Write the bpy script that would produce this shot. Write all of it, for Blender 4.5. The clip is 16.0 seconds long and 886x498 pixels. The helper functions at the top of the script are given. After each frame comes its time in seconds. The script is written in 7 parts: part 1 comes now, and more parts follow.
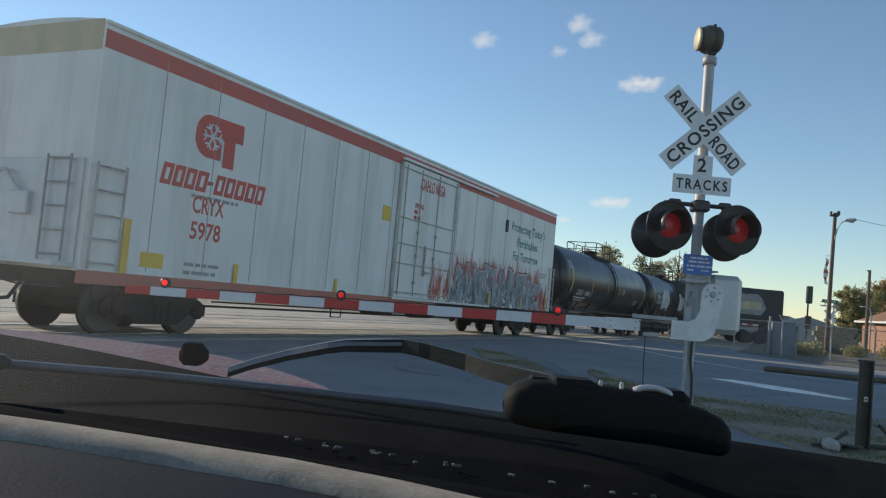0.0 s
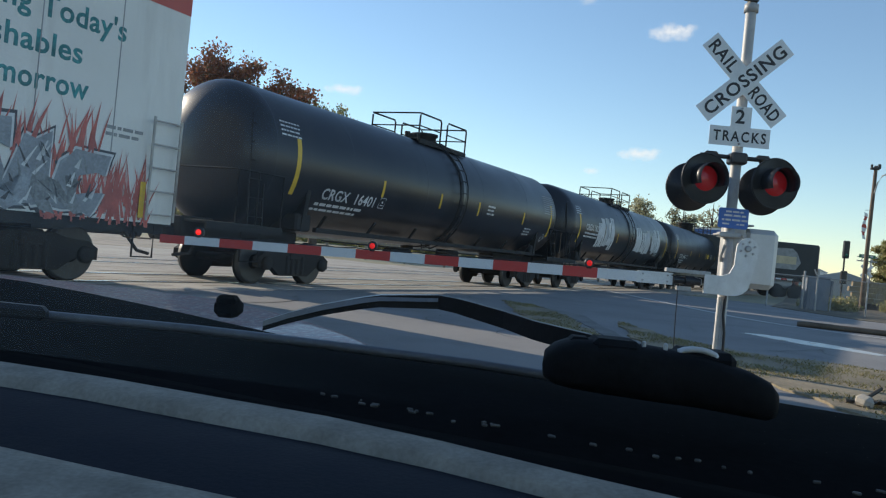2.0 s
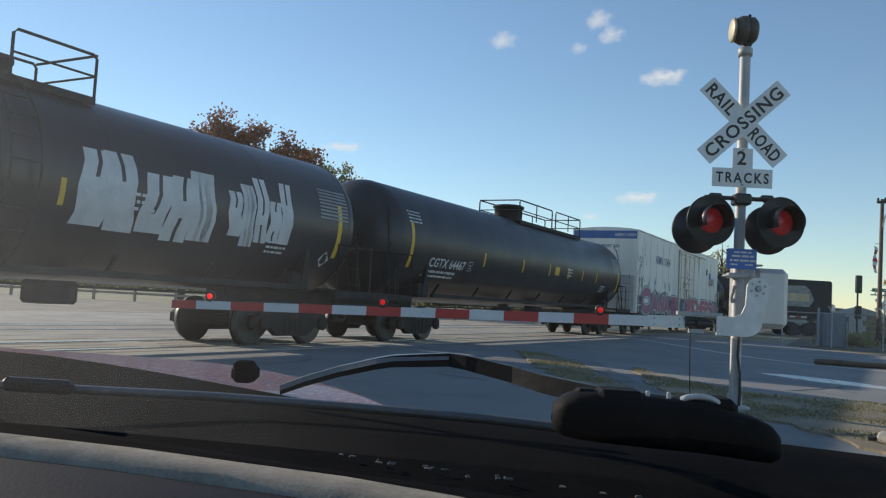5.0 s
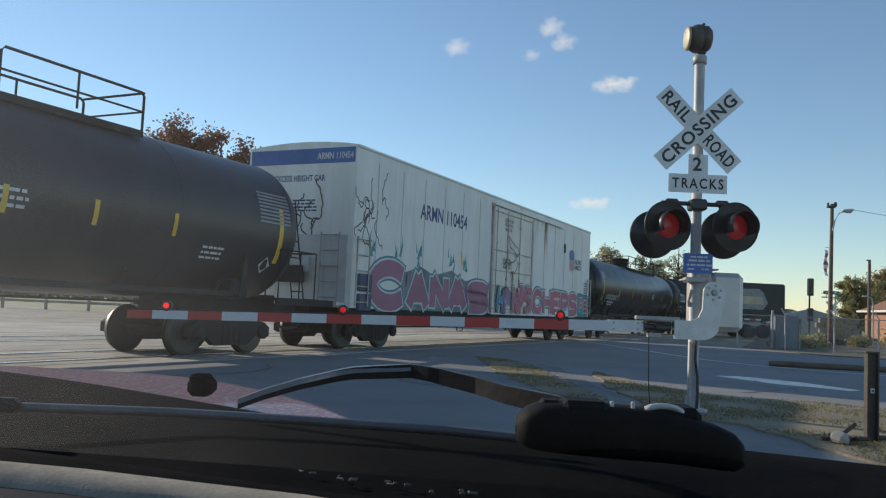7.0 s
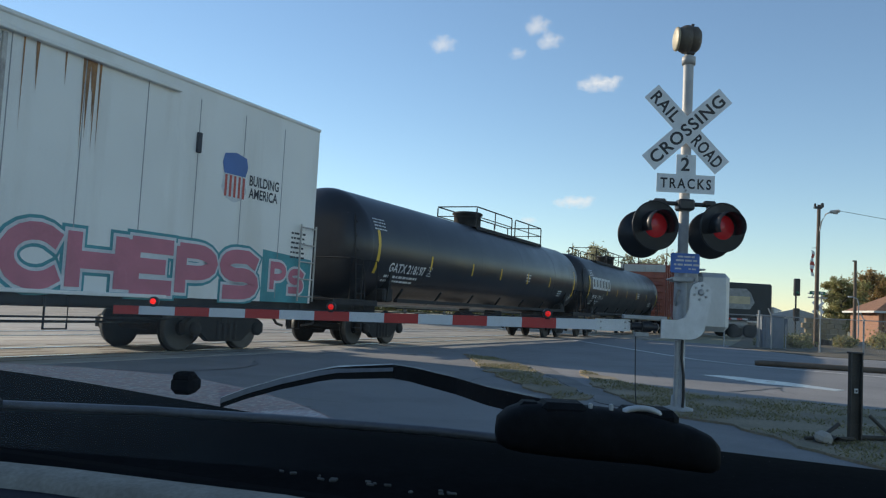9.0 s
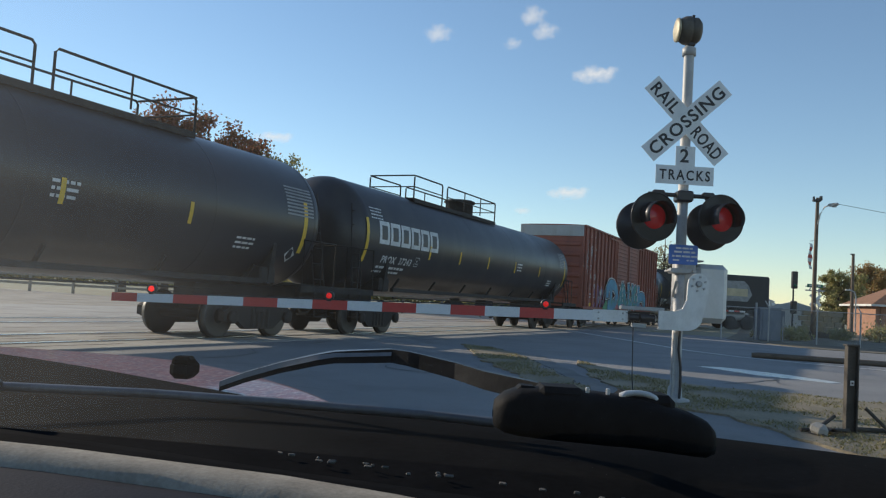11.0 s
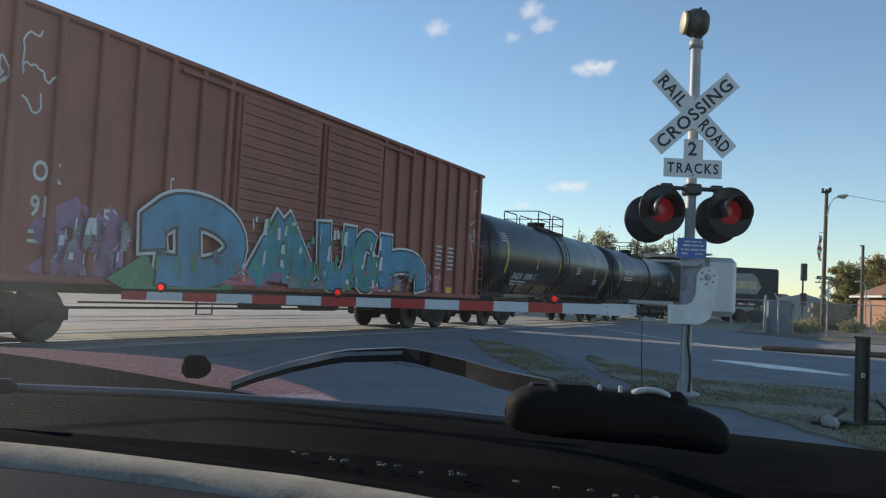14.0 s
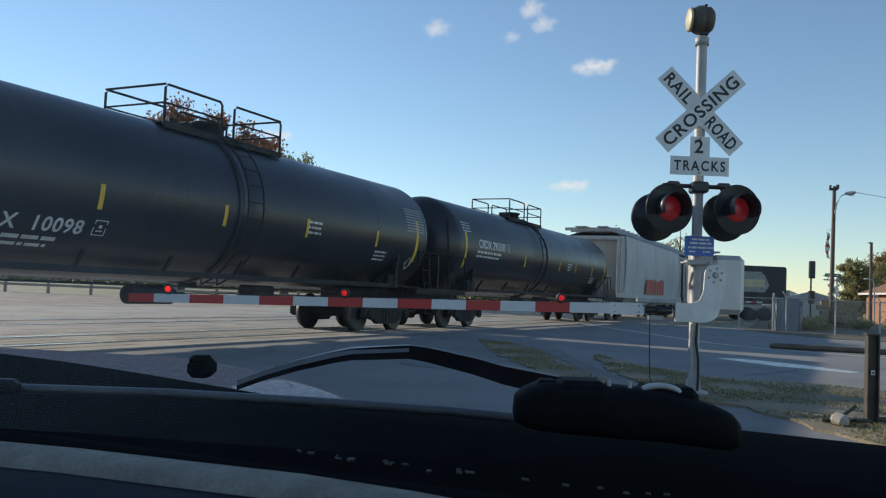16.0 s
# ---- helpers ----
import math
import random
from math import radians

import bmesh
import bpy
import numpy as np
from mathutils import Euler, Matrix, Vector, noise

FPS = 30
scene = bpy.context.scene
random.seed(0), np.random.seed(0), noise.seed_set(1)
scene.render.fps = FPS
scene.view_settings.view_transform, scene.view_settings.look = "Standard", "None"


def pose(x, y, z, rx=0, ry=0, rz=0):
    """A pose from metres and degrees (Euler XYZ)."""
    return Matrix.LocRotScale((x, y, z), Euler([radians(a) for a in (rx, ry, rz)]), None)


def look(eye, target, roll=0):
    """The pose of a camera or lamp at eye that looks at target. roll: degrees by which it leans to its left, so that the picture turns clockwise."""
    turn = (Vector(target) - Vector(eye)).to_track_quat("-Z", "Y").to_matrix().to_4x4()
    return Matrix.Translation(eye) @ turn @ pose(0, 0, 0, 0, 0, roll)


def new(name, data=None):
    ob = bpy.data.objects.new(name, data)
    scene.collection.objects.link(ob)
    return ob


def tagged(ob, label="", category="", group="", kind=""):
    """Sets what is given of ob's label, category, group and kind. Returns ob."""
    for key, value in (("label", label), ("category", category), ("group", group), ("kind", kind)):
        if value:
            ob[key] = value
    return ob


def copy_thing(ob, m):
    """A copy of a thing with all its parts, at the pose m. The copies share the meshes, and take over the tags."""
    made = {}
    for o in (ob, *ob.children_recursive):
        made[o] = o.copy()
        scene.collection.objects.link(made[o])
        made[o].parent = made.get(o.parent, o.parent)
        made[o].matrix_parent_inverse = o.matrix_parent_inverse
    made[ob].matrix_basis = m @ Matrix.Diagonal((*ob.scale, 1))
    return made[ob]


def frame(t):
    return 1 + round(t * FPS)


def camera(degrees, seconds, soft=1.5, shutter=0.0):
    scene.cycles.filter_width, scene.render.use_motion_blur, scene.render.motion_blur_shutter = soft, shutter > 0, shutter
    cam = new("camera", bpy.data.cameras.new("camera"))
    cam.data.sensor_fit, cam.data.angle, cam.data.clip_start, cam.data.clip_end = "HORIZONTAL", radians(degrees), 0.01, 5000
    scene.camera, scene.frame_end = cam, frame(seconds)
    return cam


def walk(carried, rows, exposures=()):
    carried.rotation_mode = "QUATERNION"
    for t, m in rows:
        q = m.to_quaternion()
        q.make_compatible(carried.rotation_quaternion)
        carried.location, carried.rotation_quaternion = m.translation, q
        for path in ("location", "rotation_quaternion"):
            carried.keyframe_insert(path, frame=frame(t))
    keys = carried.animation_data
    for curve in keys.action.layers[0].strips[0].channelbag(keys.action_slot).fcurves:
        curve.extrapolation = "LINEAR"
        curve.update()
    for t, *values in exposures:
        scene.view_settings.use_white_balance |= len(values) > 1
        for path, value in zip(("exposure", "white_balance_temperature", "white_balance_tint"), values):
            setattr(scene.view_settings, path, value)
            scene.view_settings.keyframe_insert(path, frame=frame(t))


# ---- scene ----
cam = camera(57.1, 16.0, 1.2)

PATH = [
    (0, (0.004, 0.021, 1.029), (-0.003, 2.017, 1.155), 5.2),
    (0.5, (-0.009, 0.036, 1.033), (-0.041, 2.033, 1.129), 5.7),
    (1, (-0.005, 0.047, 1.032), (-0.044, 2.046, 1.042), 5.6),
    (1.5, (0.001, 0.028, 1.041), (-0.054, 2.027, 1.039), 5.9),
    (2, (-0.006, 0.045, 1.034), (-0.076, 2.044, 1.034), 5.7),
    (2.5, (-0.005, 0.039, 1.035), (-0.088, 2.037, 1.037), 5.7),
    (3, (-0.006, 0.016, 1.039), (-0.104, 2.014, 1.041), 5.6),
    (5.3, (0.0, -0.001, 1.046), (-0.081, 1.992, 1.186), 2.5),
    (5.5, (0.001, -0.002, 1.056), (-0.031, 1.993, 1.201), 2.3),
    (6, (-0.003, 0.007, 1.054), (0.003, 2.002, 1.203), 2.2),
    (6.5, (-0.002, 0.013, 1.051), (-0.004, 2.008, 1.198), 2.6),
    (7, (-0.004, 0.016, 1.049), (-0.01, 2.011, 1.196), 2.6),
    (7.5, (-0.003, 0.011, 1.051), (-0.011, 2.006, 1.196), 2.6),
    (8, (-0.003, 0.018, 1.048), (0.016, 2.013, 1.196), 2.6),
    (8.5, (0.002, 0.014, 1.052), (0.021, 2.008, 1.196), 2.9),
    (9, (0.004, 0.01, 1.054), (0.025, 2.005, 1.196), 3.0),
    (9.5, (0.001, 0.02, 1.052), (0.027, 2.015, 1.189), 3.3),
    (12, (0.005, -0.001, 1.047), (0.03, 1.996, 1.158), 3.5),
    (12.5, (0.002, 0.005, 1.049), (0.024, 2.001, 1.159), 3.6),
    (13, (-0.003, 0.008, 1.049), (0.012, 2.005, 1.158), 3.6),
    (13.5, (-0.001, 0.008, 1.047), (0.01, 2.005, 1.155), 3.3),
    (14, (0.0, 0.006, 1.051), (0.008, 2.003, 1.157), 2.9),
    (14.5, (-0.002, 0.019, 1.05), (0.001, 2.016, 1.159), 2.6),
    (15, (-0.001, 0.017, 1.052), (-0.002, 2.014, 1.158), 2.6),
    (15.5, (0.0, 0.019, 1.048), (-0.003, 2.016, 1.155), 2.5),
    (16, (0.001, 0.018, 1.046), (-0.007, 2.015, 1.152), 2.5),
]
walk(cam, [(t, look(eye, target, roll)) for t, eye, target, roll in PATH],
     exposures=[(0, 0.0), (0.5, 0.14), (1.5, 0.25), (2.4, 0.2), (3.0, 0.08), (5.5, 0.0), (8.0, 0.05), (9.0, 0.12), (9.6, 0.1), (12.0, 0.02), (13.8, 0.08), (14.5, 0.2), (15.2, 0.12), (16.0, 0.05)])

# ---------------------------------------------------------------- world, sun
SUN_EL, SUN_AZ = 19.6, -55.5          # degrees; azimuth from +y, negative to the left
world = bpy.data.worlds.new("sky")
scene.world = world
world.use_nodes = True
wn, wl = world.node_tree.nodes, world.node_tree.links
sky = wn.new("ShaderNodeTexSky")
sky.sky_type = 'NISHITA'
sky.sun_disc = False
sky.sun_elevation = radians(SUN_EL)
sky.sun_rotation = radians(SUN_AZ)
sky.air_density, sky.dust_density, sky.ozone_density = 1.0, 0.0, 2.5
tint = wn.new("ShaderNodeVectorMath")
tint.operation = 'MULTIPLY'
tint.inputs[1].default_value = (0.975, 0.99, 0.985)      # clear, cool November air
wl.new(sky.outputs[0], tint.inputs[0])
wl.new(tint.outputs[0], wn["Background"].inputs[0])
wn["Background"].inputs[1].default_value = 0.148
sun = new("sun", bpy.data.lights.new("sun", 'SUN'))
sun.data.energy, sun.data.angle, sun.data.color = 4.15, radians(0.6), (1.0, 0.87, 0.70)
_a, _e = radians(SUN_AZ), radians(SUN_EL)
SUN_WAY = Vector((math.sin(_a) * math.cos(_e), math.cos(_a) * math.cos(_e), math.sin(_e)))
sun.matrix_world = look((0, 0, 60), Vector((0, 0, 60)) - SUN_WAY)
scene.view_settings.exposure = 0.0

# ---------------------------------------------------------------- materials
def surf(name, col, rough=0.6, metal=0.0, var=0.2, scale=2.0, fine=45.0, bump=0.15, stain=None, amount=0.35,
         streak=1.0, stain_scale=1.6, coat=0.0, spec=0.5):
    """A painted, worn or natural surface: two scales of colour noise, fine relief, and stains of a second colour."""
    m = bpy.data.materials.new(name)
    m.use_nodes = True
    n, l = m.node_tree.nodes, m.node_tree.links
    b = n["Principled BSDF"]
    tc = n.new("ShaderNodeTexCoord")
    big = n.new("ShaderNodeTexNoise")
    big.inputs["Scale"].default_value, big.inputs["Detail"].default_value = scale, 6
    small = n.new("ShaderNodeTexNoise")
    small.inputs["Scale"].default_value, small.inputs["Detail"].default_value = fine, 4
    l.new(tc.outputs["Object"], big.inputs["Vector"])
    l.new(tc.outputs["Object"], small.inputs["Vector"])
    ramp = n.new("ShaderNodeMapRange")
    ramp.inputs[1].default_value, ramp.inputs[2].default_value = 0.3, 0.7
    ramp.inputs[3].default_value, ramp.inputs[4].default_value = 1 - var, 1 + var
    l.new(big.outputs[0], ramp.inputs[0])
    ramp2 = n.new("ShaderNodeMapRange")
    ramp2.inputs[1].default_value, ramp2.inputs[2].default_value = 0.3, 0.7
    ramp2.inputs[3].default_value, ramp2.inputs[4].default_value = 1 - var * 0.6, 1 + var * 0.6
    l.new(small.outputs[0], ramp2.inputs[0])
    mul = n.new("ShaderNodeMath")
    mul.operation = 'MULTIPLY'
    l.new(ramp.outputs[0], mul.inputs[0])
    l.new(ramp2.outputs[0], mul.inputs[1])
    vm = n.new("ShaderNodeVectorMath")
    vm.operation = 'SCALE'
    vm.inputs[0].default_value = col
    l.new(mul.outputs[0], vm.inputs["Scale"])
    out = vm.outputs[0]
    if stain:
        mp = n.new("ShaderNodeMapping")
        mp.inputs["Scale"].default_value = (1, 1, 1 / streak)
        l.new(tc.outputs["Object"], mp.inputs[0])
        sn = n.new("ShaderNodeTexNoise")
        sn.inputs["Scale"].default_value, sn.inputs["Detail"].default_value = stain_scale, 8
        sn.inputs["Roughness"].default_value = 0.65
        l.new(mp.outputs[0], sn.inputs["Vector"])
        sr = n.new("ShaderNodeMapRange")
        sr.inputs[1].default_value, sr.inputs[2].default_value = 0.48, 0.72
        sr.inputs[4].default_value = amount
        l.new(sn.outputs[0], sr.inputs[0])
        mx = n.new("ShaderNodeMix")
        mx.data_type = 'RGBA'
        l.new(sr.outputs[0], mx.inputs[0])
        l.new(out, mx.inputs[6])
        mx.inputs[7].default_value = (*stain, 1)
        out = mx.outputs[2]
    l.new(out, b.inputs["Base Color"])
    rr = n.new("ShaderNodeMapRange")
    rr.inputs[3].default_value, rr.inputs[4].default_value = max(0.02, rough - 0.12), min(1, rough + 0.12)
    l.new(big.outputs[0], rr.inputs[0])
    l.new(rr.outputs[0], b.inputs["Roughness"])
    b.inputs["Metallic"].default_value = metal
    b.inputs["Coat Weight"].default_value = coat
    b.inputs["Specular IOR Level"].default_value = spec
    if bump:
        bp = n.new("ShaderNodeBump")
        bp.inputs["Strength"].default_value, bp.inputs["Distance"].default_value = bump, 0.01
        l.new(small.outputs[0], bp.inputs["Height"])
        l.new(bp.outputs[0], b.inputs["Normal"])
    return m


def glow(name, col, strength):
    m = bpy.data.materials.new(name)
    m.use_nodes = True
    b = m.node_tree.nodes["Principled BSDF"]
    b.inputs["Base Color"].default_value = (*col, 1)
    b.inputs["Emission Color"].default_value = (*col, 1)
    b.inputs["Emission Strength"].default_value = strength
    b.inputs["Roughness"].default_value = 0.25
    return m


MAT = dict(
    reefer_white=surf("reefer_white", (0.78, 0.76, 0.70), 0.5, 0, 0.07, 0.7, 20, 0.03, (0.44, 0.40, 0.33), 0.55, 9, 1.3),
    door_cream=surf("door_cream", (0.80, 0.74, 0.63), 0.5, 0, 0.08, 0.9, 22, 0.04, (0.46, 0.38, 0.26), 0.5, 8, 1.4),
    cream_white=surf("cream_white", (0.81, 0.79, 0.73), 0.5, 0, 0.06, 0.7, 20, 0.03, (0.50, 0.44, 0.34), 0.45, 9, 1.1),
    band_red=surf("band_red", (0.52, 0.085, 0.06), 0.5, 0, 0.12, 1.2, 20, 0.03, (0.3, 0.12, 0.1), 0.4, 4),
    sill_red=surf("sill_red", (0.50, 0.16, 0.10), 0.6, 0, 0.15, 1.2, 20, 0.05, (0.2, 0.13, 0.1), 0.5, 3),
    tan=surf("tan_paint", (0.56, 0.47, 0.30), 0.6, 0, 0.15, 1.5, 25, 0.05, (0.35, 0.3, 0.22), 0.5, 3),
    band_blue=surf("band_blue", (0.06, 0.14, 0.36), 0.5, 0, 0.12, 1.5, 25, 0.03),
    ink_blue=surf("ink_blue", (0.06, 0.09, 0.20), 0.6, 0, 0.2, 3, 30, 0),
    ink_teal=surf("ink_teal", (0.03, 0.20, 0.20), 0.6, 0, 0.5, 2.5, 30, 0),
    ink_red=surf("ink_red", (0.55, 0.07, 0.05), 0.6, 0, 0.15, 3, 30, 0),
    ink_white=surf("ink_white", (0.62, 0.62, 0.60), 0.6, 0, 0.2, 4, 40, 0),
    ink_black=surf("ink_black", (0.03, 0.03, 0.035), 0.6, 0, 0.2, 4, 40, 0),
    bar_pale=surf("bar_pale", (0.46, 0.43, 0.38), 0.6, 0, 0.2, 3, 30, 0.05, (0.16, 0.11, 0.08), 0.8, 3, 4),
    ink_grey=surf("ink_grey", (0.30, 0.30, 0.29), 0.6, 0, 0.2, 4, 40, 0),
    tank_black=surf("tank_black", (0.016, 0.018, 0.023), 0.33, 0, 0.25, 0.9, 18, 0.03, (0.042, 0.040, 0.038), 0.4, 6, 0.8),
    tank_dusty=surf("tank_dusty", (0.022, 0.023, 0.027), 0.38, 0, 0.25, 0.9, 18, 0.04, (0.075, 0.068, 0.056), 0.5, 6, 0.8),
    stripe_yellow=surf("stripe_yellow", (0.75, 0.47, 0.04), 0.5, 0, 0.12, 3, 30, 0),
    boxcar_brown=surf("boxcar_brown", (0.29, 0.092, 0.062), 0.6, 0, 0.18, 0.8, 22, 0.08, (0.13, 0.055, 0.042), 0.6, 6, 1.2),
    boxcar_grey=surf("boxcar_grey", (0.42, 0.43, 0.42), 0.6, 0, 0.12, 1.0, 22, 0.05, (0.25, 0.2, 0.16), 0.5, 3),
    hopper_grey=surf("hopper_grey", (0.48, 0.49, 0.50), 0.6, 0, 0.1, 0.9, 22, 0.05, (0.30, 0.24, 0.18), 0.5, 6),
    truck_steel=surf("bogie_steel", (0.024, 0.021, 0.018), 0.85, 0.0, 0.35, 4, 40, 0.3, (0.06, 0.045, 0.034), 0.5, 1, 3),
    wheel_steel=surf("wheel_steel", (0.02, 0.018, 0.016), 0.85, 0.0, 0.3, 5, 40, 0.2, spec=0.2),
    tread_steel=surf("tread_steel", (0.08, 0.076, 0.07), 0.5, 0.4, 0.2, 5, 40, 0.05),
    under_black=surf("under_black", (0.02, 0.02, 0.02), 0.8, 0, 0.4, 3, 40, 0.2, (0.07, 0.055, 0.04), 0.5, 1, 3),
    galv=surf("galvanised", (0.40, 0.40, 0.39), 0.6, 0.25, 0.14, 9, 60, 0.08, (0.30, 0.30, 0.30), 0.4, 3, 4),
    alu=surf("aluminium", (0.62, 0.63, 0.63), 0.5, 0.3, 0.1, 6, 60, 0.06, (0.42, 0.42, 0.42), 0.5, 2, 4),
    case_grey=surf("case_grey", (0.55, 0.56, 0.56), 0.5, 0.3, 0.08, 4, 50, 0.05, (0.38, 0.37, 0.35), 0.4, 3, 4),
    sign_white=surf("sign_white", (0.72, 0.73, 0.72), 0.4, 0, 0.06, 5, 60, 0.02, (0.5, 0.5, 0.48), 0.4, 3, 5),
    sign_black=surf("sign_black", (0.02, 0.02, 0.022), 0.5, 0, 0.2, 5, 60, 0),
    sign_blue=surf("sign_blue", (0.03, 0.13, 0.45), 0.4, 0, 0.1, 5, 60, 0),
    sign_green=surf("sign_green", (0.02, 0.16, 0.09), 0.4, 0, 0.1, 5, 60, 0),
    lamp_black=surf("lamp_black", (0.018, 0.018, 0.02), 0.4, 0, 0.25, 8, 70, 0.05),
    bell_shaded=surf("bell_shaded", (0.075, 0.066, 0.052), 0.5, 0.2, 0.2, 8, 60, 0.05, (0.16, 0.14, 0.10), 0.4, 1, 9),
    bell_sunlit=surf("bell_sunlit", (0.42, 0.36, 0.24), 0.5, 0.2, 0.2, 8, 60, 0.05),
    arm_red=surf("arm_red", (0.50, 0.035, 0.03), 0.45, 0, 0.1, 6, 60, 0.02, (0.3, 0.06, 0.05), 0.4, 1, 6),
    arm_white=surf("arm_white", (0.66, 0.67, 0.68), 0.42, 0, 0.08, 6, 60, 0.02, (0.42, 0.42, 0.42), 0.4, 1, 6),
    lamp_on=glow("lamp_on", (0.9, 0.018, 0.012), 0.95),
    lamp_off=surf("lamp_off", (0.16, 0.012, 0.012), 0.15, 0, 0.1, 8, 80, 0, coat=0.6),
    lamp_glow=glow("lamp_glow", (0.30, 0.011, 0.015), 0.12),
    lamp_half=glow("lamp_half", (0.8, 0.016, 0.012), 0.42),
    asphalt=surf("asphalt", (0.24, 0.235, 0.228), 0.9, 0, 0.12, 0.35, 70, 0.5, (0.155, 0.153, 0.152), 0.7, 1, 0.5),
    asphalt_old=surf("asphalt_old", (0.20, 0.195, 0.185), 0.9, 0, 0.2, 0.8, 60, 0.6, (0.08, 0.08, 0.08), 0.7, 1, 0.9),
    ballast=surf("ballast", (0.33, 0.29, 0.23), 0.95, 0, 0.25, 0.6, 22, 0.9, (0.20, 0.17, 0.13), 0.7, 1, 0.5),
    concrete=surf("concrete", (0.40, 0.37, 0.32), 0.9, 0, 0.14, 0.5, 40, 0.35, (0.24, 0.22, 0.19), 0.7, 1, 0.7),
    dirt=surf("dirt", (0.26, 0.215, 0.145), 0.95, 0, 0.3, 0.9, 26, 0.8, (0.11, 0.105, 0.055), 0.8, 1, 1.3),
    verge_dark=surf("verge_dark", (0.15, 0.125, 0.085), 0.95, 0, 0.3, 0.6, 25, 0.7, (0.06, 0.06, 0.035), 0.8, 1, 0.7),
    far_ground=surf("far_ground", (0.30, 0.27, 0.17), 0.95, 0, 0.2, 0.05, 3, 0.4, (0.19, 0.20, 0.09), 0.8, 1, 0.03),
    rust=surf("rust", (0.32, 0.16, 0.06), 0.8, 0, 0.3, 4, 30, 0.05),
    rail=surf("rail_steel", (0.20, 0.15, 0.11), 0.6, 0.6, 0.2, 5, 40, 0.2),
    rail_top=surf("rail_top", (0.6, 0.58, 0.55), 0.22, 1.0, 0.1, 5, 40, 0.03),
    paint_white=surf("road_paint", (0.62, 0.61, 0.57), 0.75, 0, 0.1, 2, 50, 0.2, (0.25, 0.24, 0.23), 0.7, 1, 3),
    puddle=surf("puddle_film", (0.50, 0.50, 0.49), 0.3, 0, 0.2, 2, 30, 0.1, (0.22, 0.22, 0.22), 0.6, 1, 2),
    timber=surf("timber", (0.13, 0.10, 0.075), 0.85, 0, 0.3, 3, 40, 0.5, (0.06, 0.05, 0.04), 0.6, 1, 3),
    pole_wood=surf("pole_wood", (0.15, 0.11, 0.08), 0.85, 0, 0.25, 3, 40, 0.4, (0.08, 0.065, 0.05), 0.5, 8, 4),
    post_dark=surf("post_dark", (0.07, 0.062, 0.052), 0.7, 0.2, 0.3, 6, 50, 0.3, (0.16, 0.12, 0.08), 0.5, 3, 5),
    fence_wood=surf("fence_wood", (0.30, 0.26, 0.20), 0.9, 0, 0.2, 3, 40, 0.4),
    bark=surf("bark", (0.10, 0.075, 0.055), 0.9, 0, 0.3, 4, 30, 0.8),
    brick=surf("brick", (0.36, 0.19, 0.12), 0.85, 0, 0.12, 2, 30, 0.3),
    shingle=surf("roof_shingle", (0.25, 0.13, 0.075), 0.9, 0, 0.2, 3, 25, 0.4),
    trim=surf("house_trim", (0.70, 0.68, 0.62), 0.6, 0, 0.06, 3, 30, 0.05),
    cabinet=surf("cabinet_grey", (0.16, 0.19, 0.23), 0.5, 0.1, 0.12, 3, 30, 0.05),
    wall_tan=surf("wall_tan", (0.27, 0.21, 0.13), 0.8, 0, 0.12, 2, 25, 0.2),
    trailer_dark=surf("trailer_dark", (0.03, 0.033, 0.033), 0.6, 0, 0.2, 0.8, 20, 0.05, (0.06, 0.06, 0.055), 0.5, 3),
    hood_red=surf("hood_red", (0.15, 0.036, 0.028), 0.45, 0.0, 0.35, 30, 160, 0.05, (0.46, 0.34, 0.28), 0.75, 1, 85, spec=0.4, coat=0.3),
    trim_black=surf("trim_black", (0.008, 0.008, 0.0085), 0.85, 0, 0.3, 12, 90, 0.0, spec=0.01),
    blade_black=surf("blade_black", (0.012, 0.013, 0.016), 0.4, 0, 0.25, 12, 90, 0.06, spec=0.2),
    pivot_black=surf("pivot_black", (0.010, 0.0105, 0.012), 0.7, 0, 0.3, 14, 90, 0.1, spec=0.08),
    blade_grey=surf("blade_grey", (0.12, 0.124, 0.135), 0.4, 0.2, 0.2, 14, 90, 0.05),
    dash=surf("dash_plastic", (0.10, 0.10, 0.105), 0.8, 0, 0.15, 20, 220, 0.2, spec=0.15),
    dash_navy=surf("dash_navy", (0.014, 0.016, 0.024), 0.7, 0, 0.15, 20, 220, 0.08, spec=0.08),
    arm_sheen=surf("arm_sheen", (0.16, 0.16, 0.165), 0.3, 0.3, 0.15, 14, 90, 0.04),
    glint_pale=surf("pale_glint", (0.11, 0.105, 0.095), 0.7, 0, 0.3, 30, 120, 0.1),
    # light dashboard surface, made paler to carry the sunlit band
    dash_sunlit=surf("dash_sunlit", (0.33, 0.30, 0.25), 0.8, 0, 0.2, 20, 220, 0.08, spec=0.0),
    dash_black=surf("dash_black", (0.010, 0.010, 0.011), 0.8, 0, 0.3, 18, 120, 0.15, spec=0.1),
    blob_mauve=surf("spray_mauve", (0.36, 0.155, 0.215), 0.6, 0, 0.14, 1.5, 25, 0.02),
    navy_box=surf("navy_box", (0.035, 0.06, 0.13), 0.5, 0, 0.3, 3, 30, 0.05, (0.10, 0.13, 0.14), 0.5, 2, 3),
    blob_pink=surf("spray_pink", (0.52, 0.16, 0.20), 0.6, 0, 0.12, 2, 25, 0.02),
    blob_purple=surf("spray_purple", (0.30, 0.17, 0.28), 0.6, 0, 0.25, 2, 25, 0.02),
    blob_teal=surf("spray_teal", (0.06, 0.27, 0.29), 0.6, 0, 0.2, 2, 25, 0.02),
